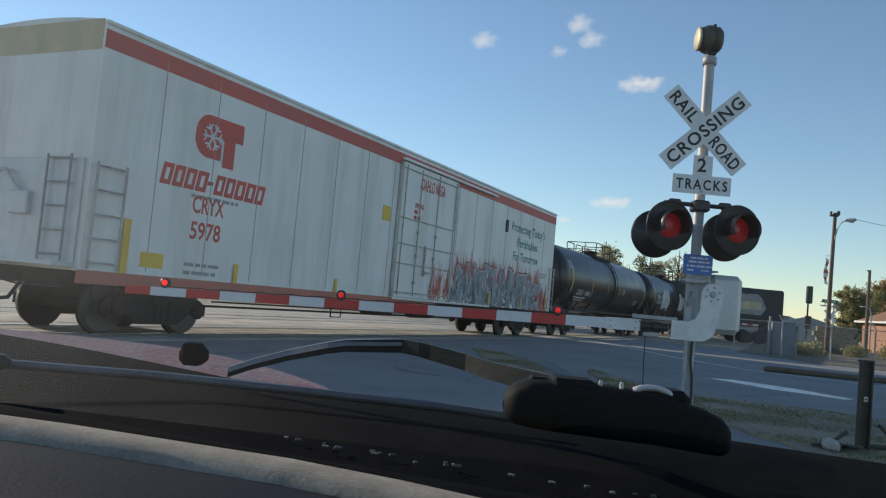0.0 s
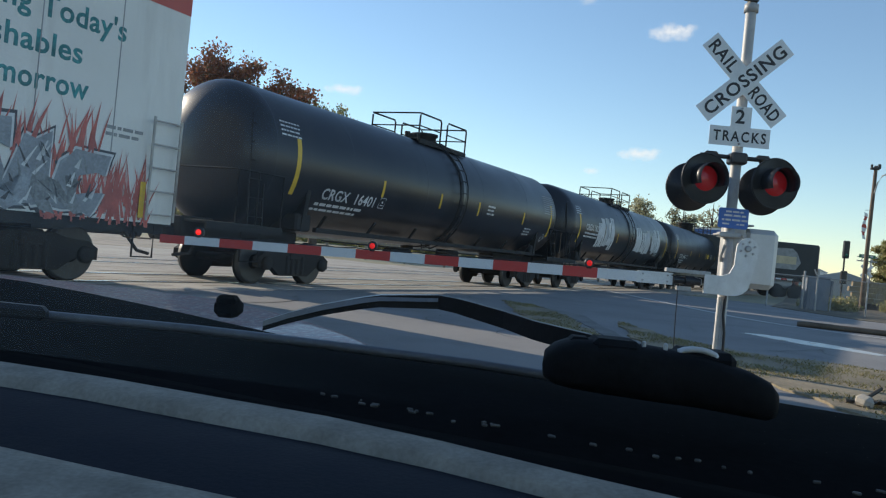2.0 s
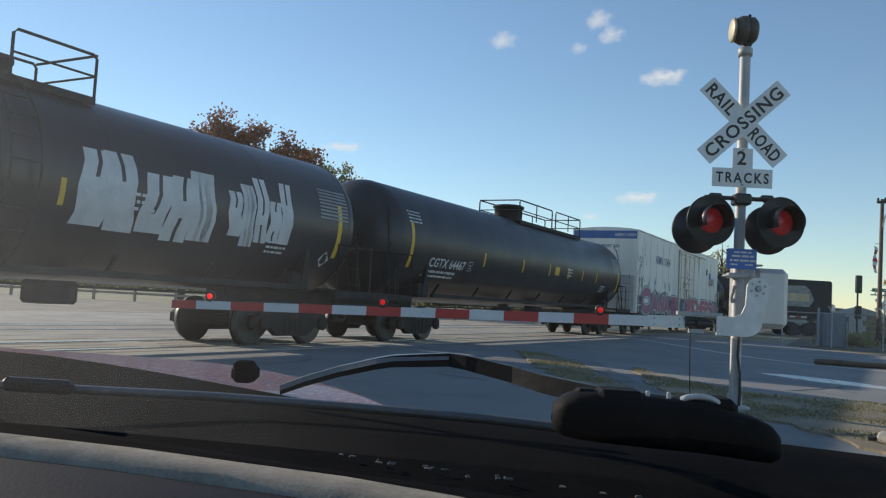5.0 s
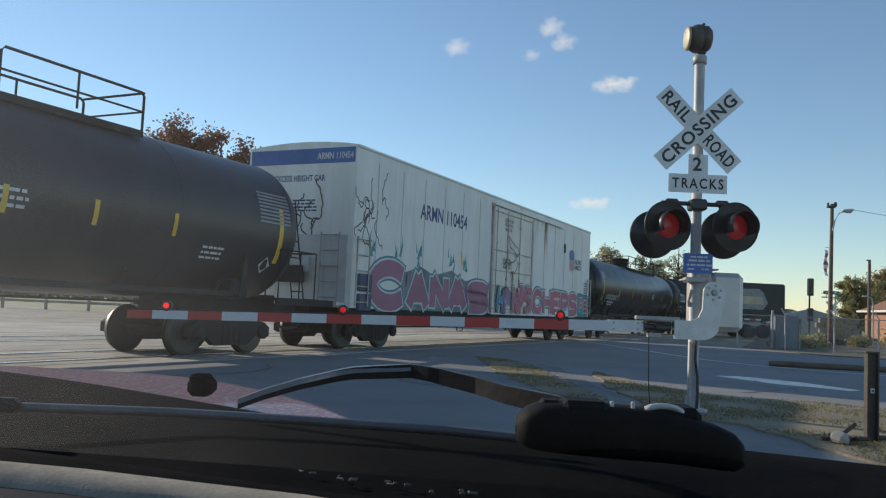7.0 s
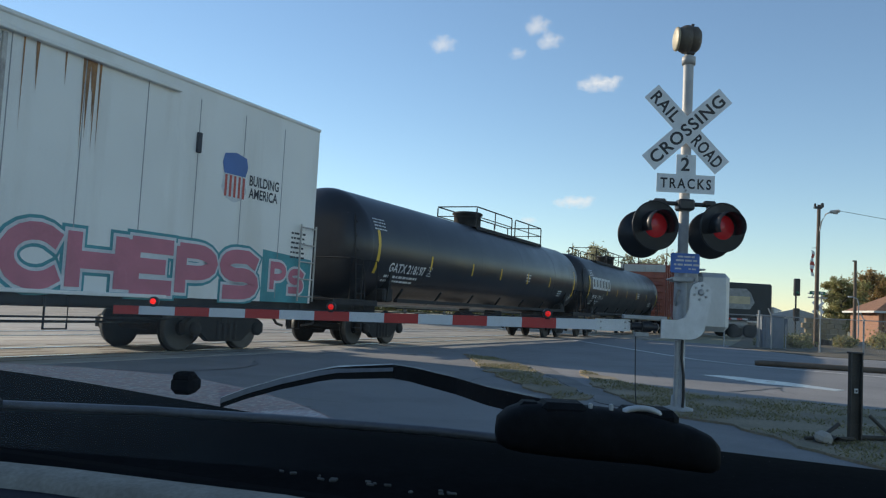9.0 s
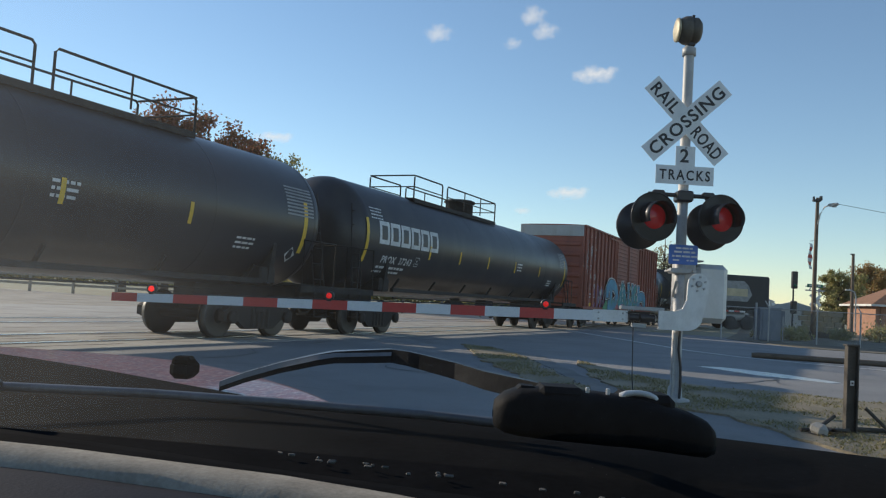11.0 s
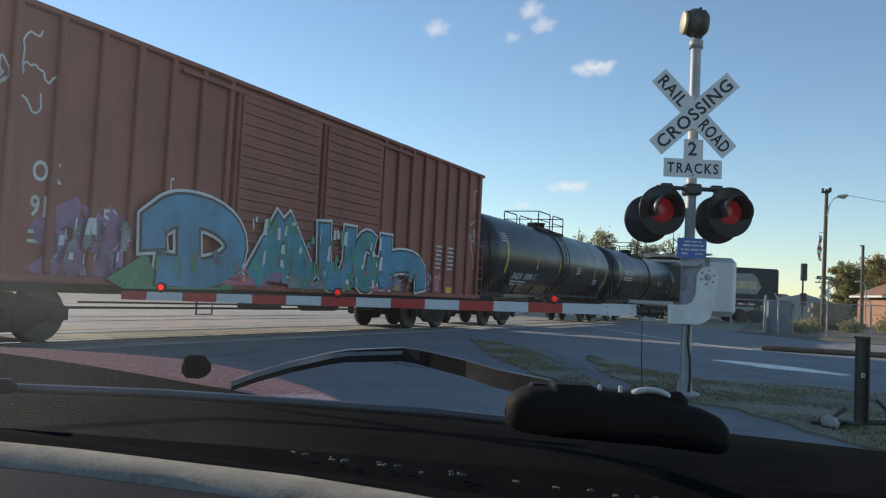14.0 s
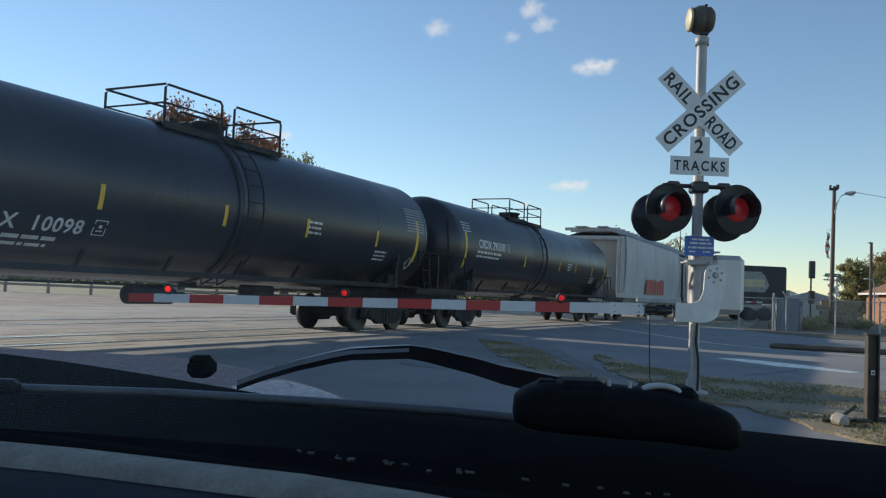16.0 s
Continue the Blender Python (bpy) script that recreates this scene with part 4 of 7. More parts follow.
    part("bottom_outlet", Shape().tube([(L / 2, 0, 1.3), (L / 2, 0, 0.95)], 0.18, 12).box((L / 2 + 1.5, -0.5, 0.85), (0.7, 0.45, 0.35), 0.05)
         .tube([(L / 2 - 2.2, -0.75, 0.78), (L / 2 - 1.2, -0.75, 0.78)], 0.16, 12).tube([(3.2, -0.85, 0.95), (L - 3.2, -0.85, 0.95)], 0.02, 6), "under_black", car)
    bogie(car, 2.0)
    bogie(car, L - 2.0)
    couplers(car, L)
    return car


HW, EAVE, FLOOR = 1.55, 4.75, 0.98


def on_side(x, z, d=0.004):
    return (x, -HW - d, z)


LEAD = 0.0                       # how far the body's leading wall stands back


def on_end(a, z, d=0.004):       # leading end, read from before the train: a runs to the reader's right
    return (LEAD - d, -a, z)


def house_body(L, floor=FLOOR, eave=EAVE, crown=0.11, n=12):
    """A box body with a slightly arched roof, closed all round."""
    ol = [(-HW, floor), (-HW, eave - 0.03), (-HW + 0.03, eave)]
    ol += [(-HW + 2 * HW * k / n, eave + crown * (1 - (2 * k / n - 1) ** 2)) for k in range(1, n)]
    ol += [(HW - 0.03, eave), (HW, eave - 0.03), (HW, floor)]
    return Shape().prism(ol, L, lambda a, b, d: (d, a, b))


def underframe(car, L, mat="under_black"):
    part("underframe", Shape().box((L / 2, 0, 0.86), (L - 0.3, 0.5, 0.26), 0.02).box((L / 2, -HW + 0.12, 0.90), (L - 0.2, 0.10, 0.16)).box((L / 2, HW - 0.12, 0.90), (L - 0.2, 0.10, 0.16))
         .box((2.1, 0, 0.88), (0.5, 2.9, 0.2)).box((L - 2.1, 0, 0.88), (0.5, 2.9, 0.2)), mat, car)
    g = Shape().box((L * 0.45, -0.9, 0.66), (0.9, 0.5, 0.30), 0.05).tube([(L * 0.55, -0.7, 0.62), (L * 0.55 + 1.3, -0.7, 0.62)], 0.15, 12)
    g.tube([(3.4, -1.1, 0.62), (L - 3.4, -1.1, 0.60)], 0.018, 6).tube([(3.4, -0.4, 0.5), (L - 3.4, -0.4, 0.5)], 0.025, 6)
    part("brake_gear", g, "under_black", car)
    for x in (0.5, L - 0.5, L * 0.32, L * 0.68):
        part("step", Shape().tube([(x - 0.2, -HW + 0.03, 0.95), (x - 0.2, -HW + 0.03, 0.45), (x + 0.2, -HW + 0.03, 0.45), (x + 0.2, -HW + 0.03, 0.95)], 0.018, 6), "under_black", car)
    bogie(car, 2.1)
    bogie(car, L - 2.1)
    couplers(car, L)


GLYPHS = (
    [(0, 0), (.28, 0), (.36, .3), (.64, .3), (.72, 0), (1, 0), (.72, 1), (.28, 1)],
    [(.1, .1), (.3, 0), (1, 0), (1, .3), (.45, .3), (.35, .5), (.45, .7), (1, .7), (.95, 1), (.3, 1), (.05, .8), (0, .4)],
    [(0, 0), (.3, 0), (.3, .35), (.7, .35), (.7, 0), (1, 0), (1, 1), (.7, 1), (.7, .65), (.3, .65), (.3, 1), (0, 1)],
    [(0, 0), (1, 0), (.95, .25), (.4, .25), (.4, .4), (.85, .4), (.85, .62), (.4, .62), (.4, .75), (1, .75), (1, 1), (0, 1)],
    [(0, 0), (.32, 0), (.32, .35), (.8, .38), (1, .6), (.9, .9), (.6, 1), (0, 1)],
    [(0, .05), (.3, 0), (.8, .02), (1, .25), (.95, .55), (.45, .62), (.42, .74), (1, .76), (.95, 1), (.2, 1), (0, .75), (.05, .5), (.55, .4), (.58, .28), (0, .3)],
    [(0, 0), (.28, 0), (.28, .5), (.72, 0), (1, 0), (1, 1), (.72, 1), (.72, .5), (.28, 1), (0, 1)],
    [(0, 1), (.3, 1), (.36, .35), (.64, .35), (.7, 1), (1, 1), (.9, .1), (.65, 0), (.3, 0), (.1, .1)],
)


def sprayed(parent, x0, x1, z0, z1, order, fills, edge, rim, seed, hollow, slope=0.0, jag=0.05, rise=0.0, strokes=5):
    """A row of sprayed block letters on a car's side: outline, rim, fill and inner strokes, each a thin coat over the last."""
    rnd = random.Random(seed)
    n = len(order)
    coats = {}
    for k, g in enumerate(order):
        a0, a1 = x0 + (x1 - x0) * k / n, x0 + (x1 - x0) * (k + 1) / n
        zz0, zz1 = z0 + rnd.uniform(0, 0.05), z1 + rnd.uniform(-0.12, 0.12) + rise * math.sin(math.pi * k / max(1, n - 1))
        pts = []
        gl = GLYPHS[g]
        for i, (a, b) in enumerate(gl):
            a2, b2 = gl[(i + 1) % len(gl)]
            for f in (0.0, 0.5):
                u, w = a + (a2 - a) * f + rnd.uniform(-jag, jag), b + (b2 - b) * f + rnd.uniform(-jag, jag)
                pts.append((u, w))
        shear = slope * rnd.uniform(0.5, 1.3)
        for grow, key, d in ((0.16, edge, 0.004 + 0.0009 * k), (0.08, rim, 0.014 + 0.0009 * k), (0.0, fills[k % len(fills)], 0.024 + 0.0009 * k)):
            if key is None:
                continue
            px = [(0.5 + (u - 0.5) * (1 + grow), 0.5 + (w - 0.5) * (1 + grow)) for u, w in pts]
            q = [on_side(a0 + (a1 - a0) * (u + shear * w), max(FLOOR, zz0 + (zz1 - zz0) * w), d * 0.6) for u, w in px]
            part("graffiti_letter", Shape().add(q, [tuple(range(len(q)))]), key, parent, "sprayed graffiti letter", fix=False)
        for j in range(strokes):       # inner strokes
            u, w = rnd.uniform(0.15, 0.8), rnd.uniform(0.1, 0.8)
            du, dw = rnd.uniform(-0.25, 0.25), rnd.uniform(0.1, 0.3)
            t = rnd.uniform(0.03, 0.11)
            q = [on_side(a0 + (a1 - a0) * (p + shear * r), zz0 + (zz1 - zz0) * r, 0.021) for p, r in ((u, w), (u + t, w - 0.02), (u + du + t * 0.3, min(0.98, w + dw)), (u + du, min(0.98, w + dw)))]
            coats.setdefault(hollow[j % len(hollow)], Shape()).add(q, [(0, 1, 2, 3)])
    for key, shp in coats.items():
        part("graffiti_stroke", shp, key, parent, "sprayed highlights and shading strokes", fix=False)["kind"] = "stuff"


def deep(parent, *args, proud=0.15, fn=None, **kw):
    """Graffiti that sits proud over ribs and doors."""
    global HW
    HW += proud
    (fn or sprayed)(parent, *args, **kw)
    HW -= proud


def stroke_letters(parent, rows, fill, edge, rim, width, proud=0.0, d0=0.004):
    """Sprayed letters drawn in broad strokes: each row is a letter, its left, right, foot and head; edge, rim and fill lie over one another."""
    for k, (ch, x0, x1, z0, z1) in enumerate(rows):
        for grow, key, d in ((0.20, edge, d0 + 0.0006 * k), (0.10, rim, d0 + 0.009 + 0.0006 * k), (0.0, fill[k % len(fill)], d0 + 0.018 + 0.0006 * k)):
            if key is None:
                continue
            s = Shape()
            for j, line in enumerate(STROKES[ch]):
                w = width * (x1 - x0) ** 0.35 + grow
                inx, inz = width * 0.5 * (x1 - x0) ** 0.35, width * 0.5
                p = [(x0 + inx + (x1 - x0 - 2 * inx) * a, z0 + inz + (z1 - z0 - 2 * inz) * b) for a, b in line]
                row = []
                for i in range(len(p)):
                    q0, q1 = p[max(0, i - 1)], p[min(len(p) - 1, i + 1)]
                    dx, dz = q1[0] - q0[0], q1[1] - q0[1]
                    m = math.hypot(dx, dz) or 1
                    e = (grow * 0.5 + 0.06) * (1 if i == len(p) - 1 else -1 if i == 0 else 0) / m
                    c = (p[i][0] + dx * e, p[i][1] + dz * e)
                    row.append([(c[0] - dz / m * w / 2, c[1] + dx / m * w / 2), (c[0] + dz / m * w / 2, c[1] - dx / m * w / 2)])
                s.sheet([[on_side(x, max(z, FLOOR - 0.06), proud + d + 0.0001 * j) for x, z in r] for r in row], False)
            part("graffiti_letter", s, key, parent, "sprayed graffiti letter", fix=False)


def streaks(parent, x0, x1, z0, z1, count, mats, seed, proud=0.0):
    """Short slanting passes of the spray can over a lettered stretch."""
    rnd = random.Random(seed)
    for i, key in enumerate(mats):
        s = Shape()
        for k in range(count):
            x, z, w, h = rnd.uniform(x0, x1), rnd.uniform(z0, z1), rnd.uniform(0.03, 0.16), rnd.uniform(0.06, 0.34)
            z, e = min(z, z1 - h), rnd.uniform(-0.15, 0.25)
            d = proud + 0.030 + 0.0012 * i + 0.00002 * k
            s.add([on_side(x, z, d), on_side(x + w, z + rnd.uniform(-0.03, 0.03), d), on_side(x + w * 0.8 + e * h, z + h, d), on_side(x + e * h, z + h * 0.9, d)], [(0, 1, 2, 3)])
        part("graffiti_stroke", s, key, parent, "sprayed highlights and shading strokes", fix=False)["kind"] = "stuff"


def bow(cx, cz, rx, rz, a0, a1, n=14):
    return [(cx + rx * math.cos(radians(a0 + (a1 - a0) * k / n)), cz + rz * math.sin(radians(a0 + (a1 - a0) * k / n))) for k in range(n + 1)]


STROKES = {
    "C": [bow(0.55, 0.5, 0.55, 0.5, 45, 315)],
    "A": [[(0, 0), (0.22, 0.5), (0.44, 1)], [(0.5, 1), (0.75, 0.5), (1, 0)], [(0.25, 0.32), (0.75, 0.32)]],
    "N": [[(0, 0), (0.02, 1)], [(0.05, 1), (0.95, 0)], [(1, 0), (1, 1)]],
    "S": [[(1, 0.85), (0.75, 1)] + bow(0.42, 0.74, 0.42, 0.26, 95, 265, 8) + bow(0.55, 0.25, 0.45, 0.25, 85, -95, 8) + [(0.05, 0.0)]],
    "H": [[(0, 0), (0, 1)], [(1, 0), (1, 1)], [(0, 0.5), (1, 0.5)]],
    "E": [[(1, 1), (0, 1)], [(0, 1), (0, 0)], [(0, 0), (1, 0)], [(0, 0.5), (0.8, 0.5)]],
    "P": [[(0, 0), (0, 1)], [(0, 1)] + bow(0.45, 0.72, 0.5, 0.28, 90, -90, 8) + [(0, 0.44)]],
    "D": [[(0.02, 0.35), (0.0, 0.75)] + bow(0.40, 0.62, 0.36, 0.38, 150, 88, 5) + bow(0.45, 0.45, 0.55, 0.55, 85, -85, 12) + [(0.1, -0.05)], [(0.38, 0.9), (0.42, 0.05)]],
    "U": [[(0, 1), (0.05, 0.4)] + bow(0.5, 0.35, 0.45, 0.35, 190, 350, 8) + [(1, 0.4), (1, 1)]],
    "G": [bow(0.5, 0.5, 0.5, 0.5, 60, 330), [(0.55, 0.45), (1, 0.4)]],
    "h": [[(0, 0), (0, 1)], [(0, 0.45)] + bow(0.5, 0.3, 0.5, 0.26, 150, 20, 6) + [(1, 0)]],
}


def flames(parent, x0, x1, z0, z1, count, mat, seed, d=0.003, thin=0.6):
    rnd = random.Random(seed)
    s = Shape()
    for k in range(count):
        x, z = rnd.uniform(x0, x1), z0 + rnd.uniform(-0.2, 0.25)
        h, w, lean = rnd.uniform(0.25, z1 - z0), rnd.uniform(0.04, 0.13) * thin, rnd.uniform(-0.45, 0.45)
        dd = d + k * 0.00005
        s.add([on_side(x - w, z, dd), on_side(x + w, z, dd), on_side(x + w * 0.5 + lean * h * 0.5, z + h * 0.55, dd), on_side(x + lean * h, z + h, dd), on_side(x - w * 0.6 + lean * h * 0.4, z + h * 0.5, dd)], [(0, 1, 2, 3, 4)])
    part("graffiti_flames", s, mat, parent, "sprayed flames", fix=False)["kind"] = "stuff"


def scrawl(parent, x0, x1, z0, z1, n, mat, seed, put=on_side, t=0.018):
    """Thin looping hand-written tags."""
    rnd = random.Random(seed)
    s = Shape()
    for k in range(n):
        cx, cz = rnd.uniform(x0, x1), rnd.uniform(z0, z1)
        p, a = (cx, cz), rnd.uniform(0, 6.28)
        pts = [p]
        for j in range(rnd.randint(7, 14)):
            a += rnd.uniform(-1.3, 1.3)
            p = (p[0] + 0.075 * math.cos(a), p[1] + 0.11 * math.sin(a))
            pts.append(p)
        for (a0, b0), (a1, b1) in zip(pts, pts[1:]):
            dx, dz = a1 - a0, b1 - b0
            m = math.hypot(dx, dz)
            ox, oz = -dz / m * t / 2, dx / m * t / 2
            s.add([put(a0 + ox, b0 + oz, 0.005), put(a1 + ox, b1 + oz, 0.005), put(a1 - ox, b1 - oz, 0.005), put(a0 - ox, b0 - oz, 0.005)], [(0, 1, 2, 3)])
    part("graffiti", s, mat, parent, "thin scrawled tags", fix=False)


def plug_door(car, x0, x1, mat, z0=1.02, z1=4.42):
    """Sliding plug door: panel, frame posts, locking bars, tracks."""
    d = part("door", Shape().box(((x0 + x1) / 2, -HW - 0.03, (z0 + z1) / 2), (x1 - x0, 0.06, z1 - z0), 0.015), "door_cream" if mat == "cream_white" else mat, car, "wide sliding plug door with locking bars")
    b = Shape()
    w = x1 - x0
    for f in (0.04, 0.30, 0.62, 0.96):
        b.tube([(x0 + w * f, -HW - 0.085, z0 + 0.05), (x0 + w * f, -HW - 0.085, z1 - 0.05)], 0.015, 6)
    for z in (z0 + 0.12, z0 + 0.85, z0 + 1.35, z0 + 2.0, z1 - 0.15):
        b.box(((x0 + x1) / 2, -HW - 0.075, z), (w, 0.03, 0.03))
    for f in (0.30, 0.62):
        for z in (z0 + 0.4, z0 + 1.1, z0 + 1.7, z1 - 0.5):
            b.box((x0 + w * f, -HW - 0.09, z), (0.12, 0.04, 0.08), 0.01)
    b.box((x0 + w * 0.45, -HW - 0.10, z0 + 1.0), (0.05, 0.04, 0.8)).box((x0 + w * 0.52, -HW - 0.10, z0 + 0.7), (0.30, 0.04, 0.05))
    part("locking_bar", b, "bar_pale", d, "rust-marked locking bars")
    part("door_track", Shape().box(((x0 + x1) / 2 + w * 0.45, -HW - 0.06, z1 + 0.06), (w * 1.95, 0.10, 0.07), 0.01), mat, car)
    part("door_track", Shape().box(((x0 + x1) / 2 + w * 0.45, -HW - 0.05, z0 - 0.04), (w * 1.95, 0.08, 0.06), 0.01), mat, car)
    part("door_post", Shape().box((x0 - 0.09, -HW - 0.03, (z0 + z1) / 2), (0.10, 0.06, z1 - z0), 0.01), "bar_pale", car)
    part("door_post", Shape().box((x1 + 0.09, -HW - 0.02, (z0 + z1) / 2), (0.08, 0.04, z1 - z0), 0.01), "bar_pale", car)


def reefer(L, wall, label, door, seed):
    car = thing("refrigerator_car", label, "railway car", "railway cars of the train")
    body = part("body", house_body(L), wall, car)
    body.data.transform(Matrix.Translation((LEAD, 0, 0)) @ Matrix.Diagonal(((L - LEAD) / L, 1, 1, 1)))
    ribs = Shape()
    n = int(L / 1.22)
    for k in range(1, n):
        x = L * k / n
        if door[0] - 0.2 < x < door[1] + 0.2:
            continue
        ribs.box((x, -HW - 0.001, (FLOOR + EAVE) / 2 - 0.1), (0.016, 0.008, EAVE - FLOOR - 0.35))
    part("panel_seam", ribs, "ink_grey", body)
    part("roof_edge", Shape().box(((L + LEAD) / 2, -HW, EAVE - 0.035), (L + 0.02 - LEAD, 0.07, 0.07), 0.02).box(((L + LEAD) / 2, HW, EAVE - 0.035), (L + 0.02 - LEAD, 0.07, 0.07), 0.02), wall, body)
    r = Shape()
    for k in range(14):
        r.box((0.7 + (L - 1.4) * k / 13, 0, EAVE + 0.05), (0.06, 2.0, 0.10))
    part("roof_rib", r, wall, body)
    plug_door(car, door[0], door[1], wall)
    underframe(car, L)
    for x in (0.33 + LEAD, L - 0.33):
        s = Shape()
        for dx in (-0.27, 0.27):
            s.tube([(x + dx, -HW - 0.10, 1.02), (x + dx, -HW - 0.10, 2.62)], 0.022, 6)
        for k in range(5):
            z = 1.12 + 0.36 * k
            s.tube([(x - 0.27, -HW - 0.10, z), (x + 0.27, -HW - 0.10, z)], 0.016, 6)
            s.tube([(x + 0.27, -HW - 0.10, z), (x + 0.27, -HW, z)], 0.014, 5)
        part("ladder", s, "bar_pale", car, "grey side ladder")
    e = Shape()
    for a in (0.75, 1.25):
        e.tube([on_end(a, 1.1, 0.10), on_end(a, 2.7, 0.10)], 0.02, 6)
    for k in range(5):
        e.tube([on_end(0.75, 1.2 + 0.36 * k, 0.10), on_end(1.25, 1.2 + 0.36 * k, 0.10)], 0.016, 6)
    part("end_ladder", e, "ink_grey", car)
    part("end_equipment", Shape().box((-0.07, -0.2, 1.95), (0.12, 0.42, 0.36), 0.02).box((-0.02, -0.45, 1.85), (0.05, 2.0, 1.6), 0.01).tube([(-0.10, -0.2, 2.1), (-0.14, 0.15, 2.45), (-0.10, 0.5, 2.45)], 0.03, 6)
         .box((-0.20, 0, 1.06), (0.40, 2.9, 0.06)), "case_grey", car, "grey equipment doors and brake housing on the end").matrix_basis = pose(LEAD, 0, 0)
    return car


# ---------------------------------------------------------------- the train, leading car first
WHEELS, TRAIN = [], []           # TRAIN: (car, place of its leading end along the rails at the start)

# white refrigerator car with a red band
L = 21.7
car = reefer(L, "reefer_white", "white refrigerator car with red band, red sill and silver graffiti", (9.3, 12.5), 1)
s = Shape()
for x0, x1 in ((0.0, L),):
    s.add([on_side(x0, EAVE - 0.42), on_side(x1, EAVE - 0.42), on_side(x1, EAVE - 0.14), on_side(x0, EAVE - 0.14)], [(0, 1, 2, 3)])
part("red_band", s, "band_red", car, "red band below the roof", fix=False)
part("red_sill", Shape().box((5.9, -HW + 0.02, 0.90), (11.8, 0.06, 0.20)), "sill_red", car, "faded red side sill")
part("end_panel", Shape().add([on_end(-1.5, EAVE - 0.45), on_end(1.5, EAVE - 0.45), on_end(1.5, EAVE + 0.02), on_end(-1.5, EAVE + 0.02)], [(0, 1, 2, 3)]), "tan", car, "tan painted band on the end", fix=False)
lx, lz = 2.05, 3.03              # emblem: a round-cornered block with a notch and a snow star
s = Shape()
ol = [(0.0, 0.35)] + [(0.33 - 0.33 * math.cos(radians(a)), 0.52 + 0.33 * math.sin(radians(a))) for a in range(10, 91, 16)] + [(1.22, 0.85), (1.22, 0.50), (1.02, 0.50), (1.02, 0.0), (0.72, 0.0), (0.72, 0.10), (0.34, 0.10)] + [(0.33 - 0.33 * math.cos(radians(a)), 0.43 - 0.33 * math.sin(radians(a))) for a in (80, 60, 40, 20)]
s.add([on_side(lx + a, lz + b) for a, b in ol], [tuple(range(len(ol)))])
part("emblem", s, "ink_red", car, "red company emblem", fix=False)
s = Shape()
for k in range(6):
    a = radians(60 * k)
    c, q = math.cos(a), math.sin(a)
    s.add([on_side(lx + 0.42 + u * c - w * q, lz + 0.48 + u * q + w * c, 0.007) for u, w in ((0.0, -0.02), (0.24, -0.02), (0.24, 0.02), (0.0, 0.02))], [(0, 1, 2, 3)])
    for g in (-1, 1):
        s.add([on_side(lx + 0.42 + u * c - w * q, lz + 0.48 + u * q + w * c, 0.007) for u, w in ((0.13, 0.0), (0.17, 0.0), (0.23, g * 0.08), (0.20, g * 0.10))], [(0, 1, 2, 3)])
s.add([on_side(lx + a, lz + b, 0.007) for a, b in ((0.66, 0.05), (0.72, 0.05), (0.72, 0.46), (0.60, 0.50), (0.60, 0.46), (0.66, 0.42))], [(0, 1, 2, 3, 4, 5)])
part("snow_star", s, "ink_white", car, "white snow crystal", fix=False)
s = Shape()                      # company name as plain slanting blocks
x = 1.35
for k, w in enumerate((0.24, 0.24, 0.24, 0.26, 0.14, 0.24, 0.24, 0.26, 0.26, 0.24)):
    z0, z1 = (2.52, 2.88) if k != 4 else (2.66, 2.73)
    if k == 4:
        s.add([on_side(x, z0), on_side(x + w, z0), on_side(x + w + 0.02, z1), on_side(x + 0.02, z1)], [(0, 1, 2, 3)])
    else:
        for a0, a1, b0, b1 in ((0, 0.34, 0, 1), (0.68, 1, 0, 1), (0.34, 0.68, 0.78, 1), (0.34, 0.68, 0, 0.22)):
            f = lambda u, v: on_side(x + w * u + 0.07 * v, z0 + (z1 - z0) * v)
            s.add([f(a0, b0), f(a1, b0), f(a1, b1), f(a0, b1)], [(0, 1, 2, 3)])
    x += w + 0.03
part("name_blocks", s, "ink_red", car, "red block shapes of a company name", fix=False)
s = Shape()
write(s, "CRYX", 0.42, lambda a, b: on_side(2.16 + a, 2.15 + b), 0, 0.80)
write(s, "5978", 0.42, lambda a, b: on_side(2.16 + a, 1.70 + b), 0, 0.76)
part("lettering", s, "ink_red", car, "red reporting mark", fix=False)
s = bars(Shape(), [(2.1, 2.40, 1.3, 0.06), (2.1, 1.22, 0.9, 0.06), (2.1, 1.08, 0.8, 0.06), (11.0, 3.85, 0.9, 0.12), (10.1, 3.2, 0.5, 0.06), (20.3, 2.3, 0.7, 0.05), (20.3, 2.2, 0.6, 0.05)], on_side, 3)
part("small_print", s, "ink_grey", car, fix=False)
s = Shape()
for text, x, z, wd in (("Protecting Today's", 17.1, 3.60, 3.4), ("Perishables", 17.7, 3.10, 2.1), ("For Tomorrow", 17.4, 2.62, 2.55)):
    write(s, text, 0.42, lambda a, b: on_side(x + a, z + b), 0.0, wd)
part("lettering", s, "ink_teal", car, "teal and multicoloured slogan", fix=False)
s = Shape()
write(s, "DAHLO NEGA", 0.42, lambda a, b: on_side(10.30 + a, 3.86 + b, 0.066), 0, 1.40)
write(s, "OPENING", 0.17, lambda a, b: on_side(10.0 + a, 3.35 + b, 0.066), 0, 0.5)
bars(s, [(10.0, 3.2, 0.32, 0.09), (10.0, 3.05, 0.36, 0.09)], lambda a, b: on_side(a, b, 0.066), 4)
part("lettering", s, "ink_red", car, "red words on the door", fix=False)
part("warning_plate", Shape().box((8.7, -HW - 0.006, 3.02), (0.36, 0.012, 0.36)), "stripe_yellow", car, "yellow warning plate")
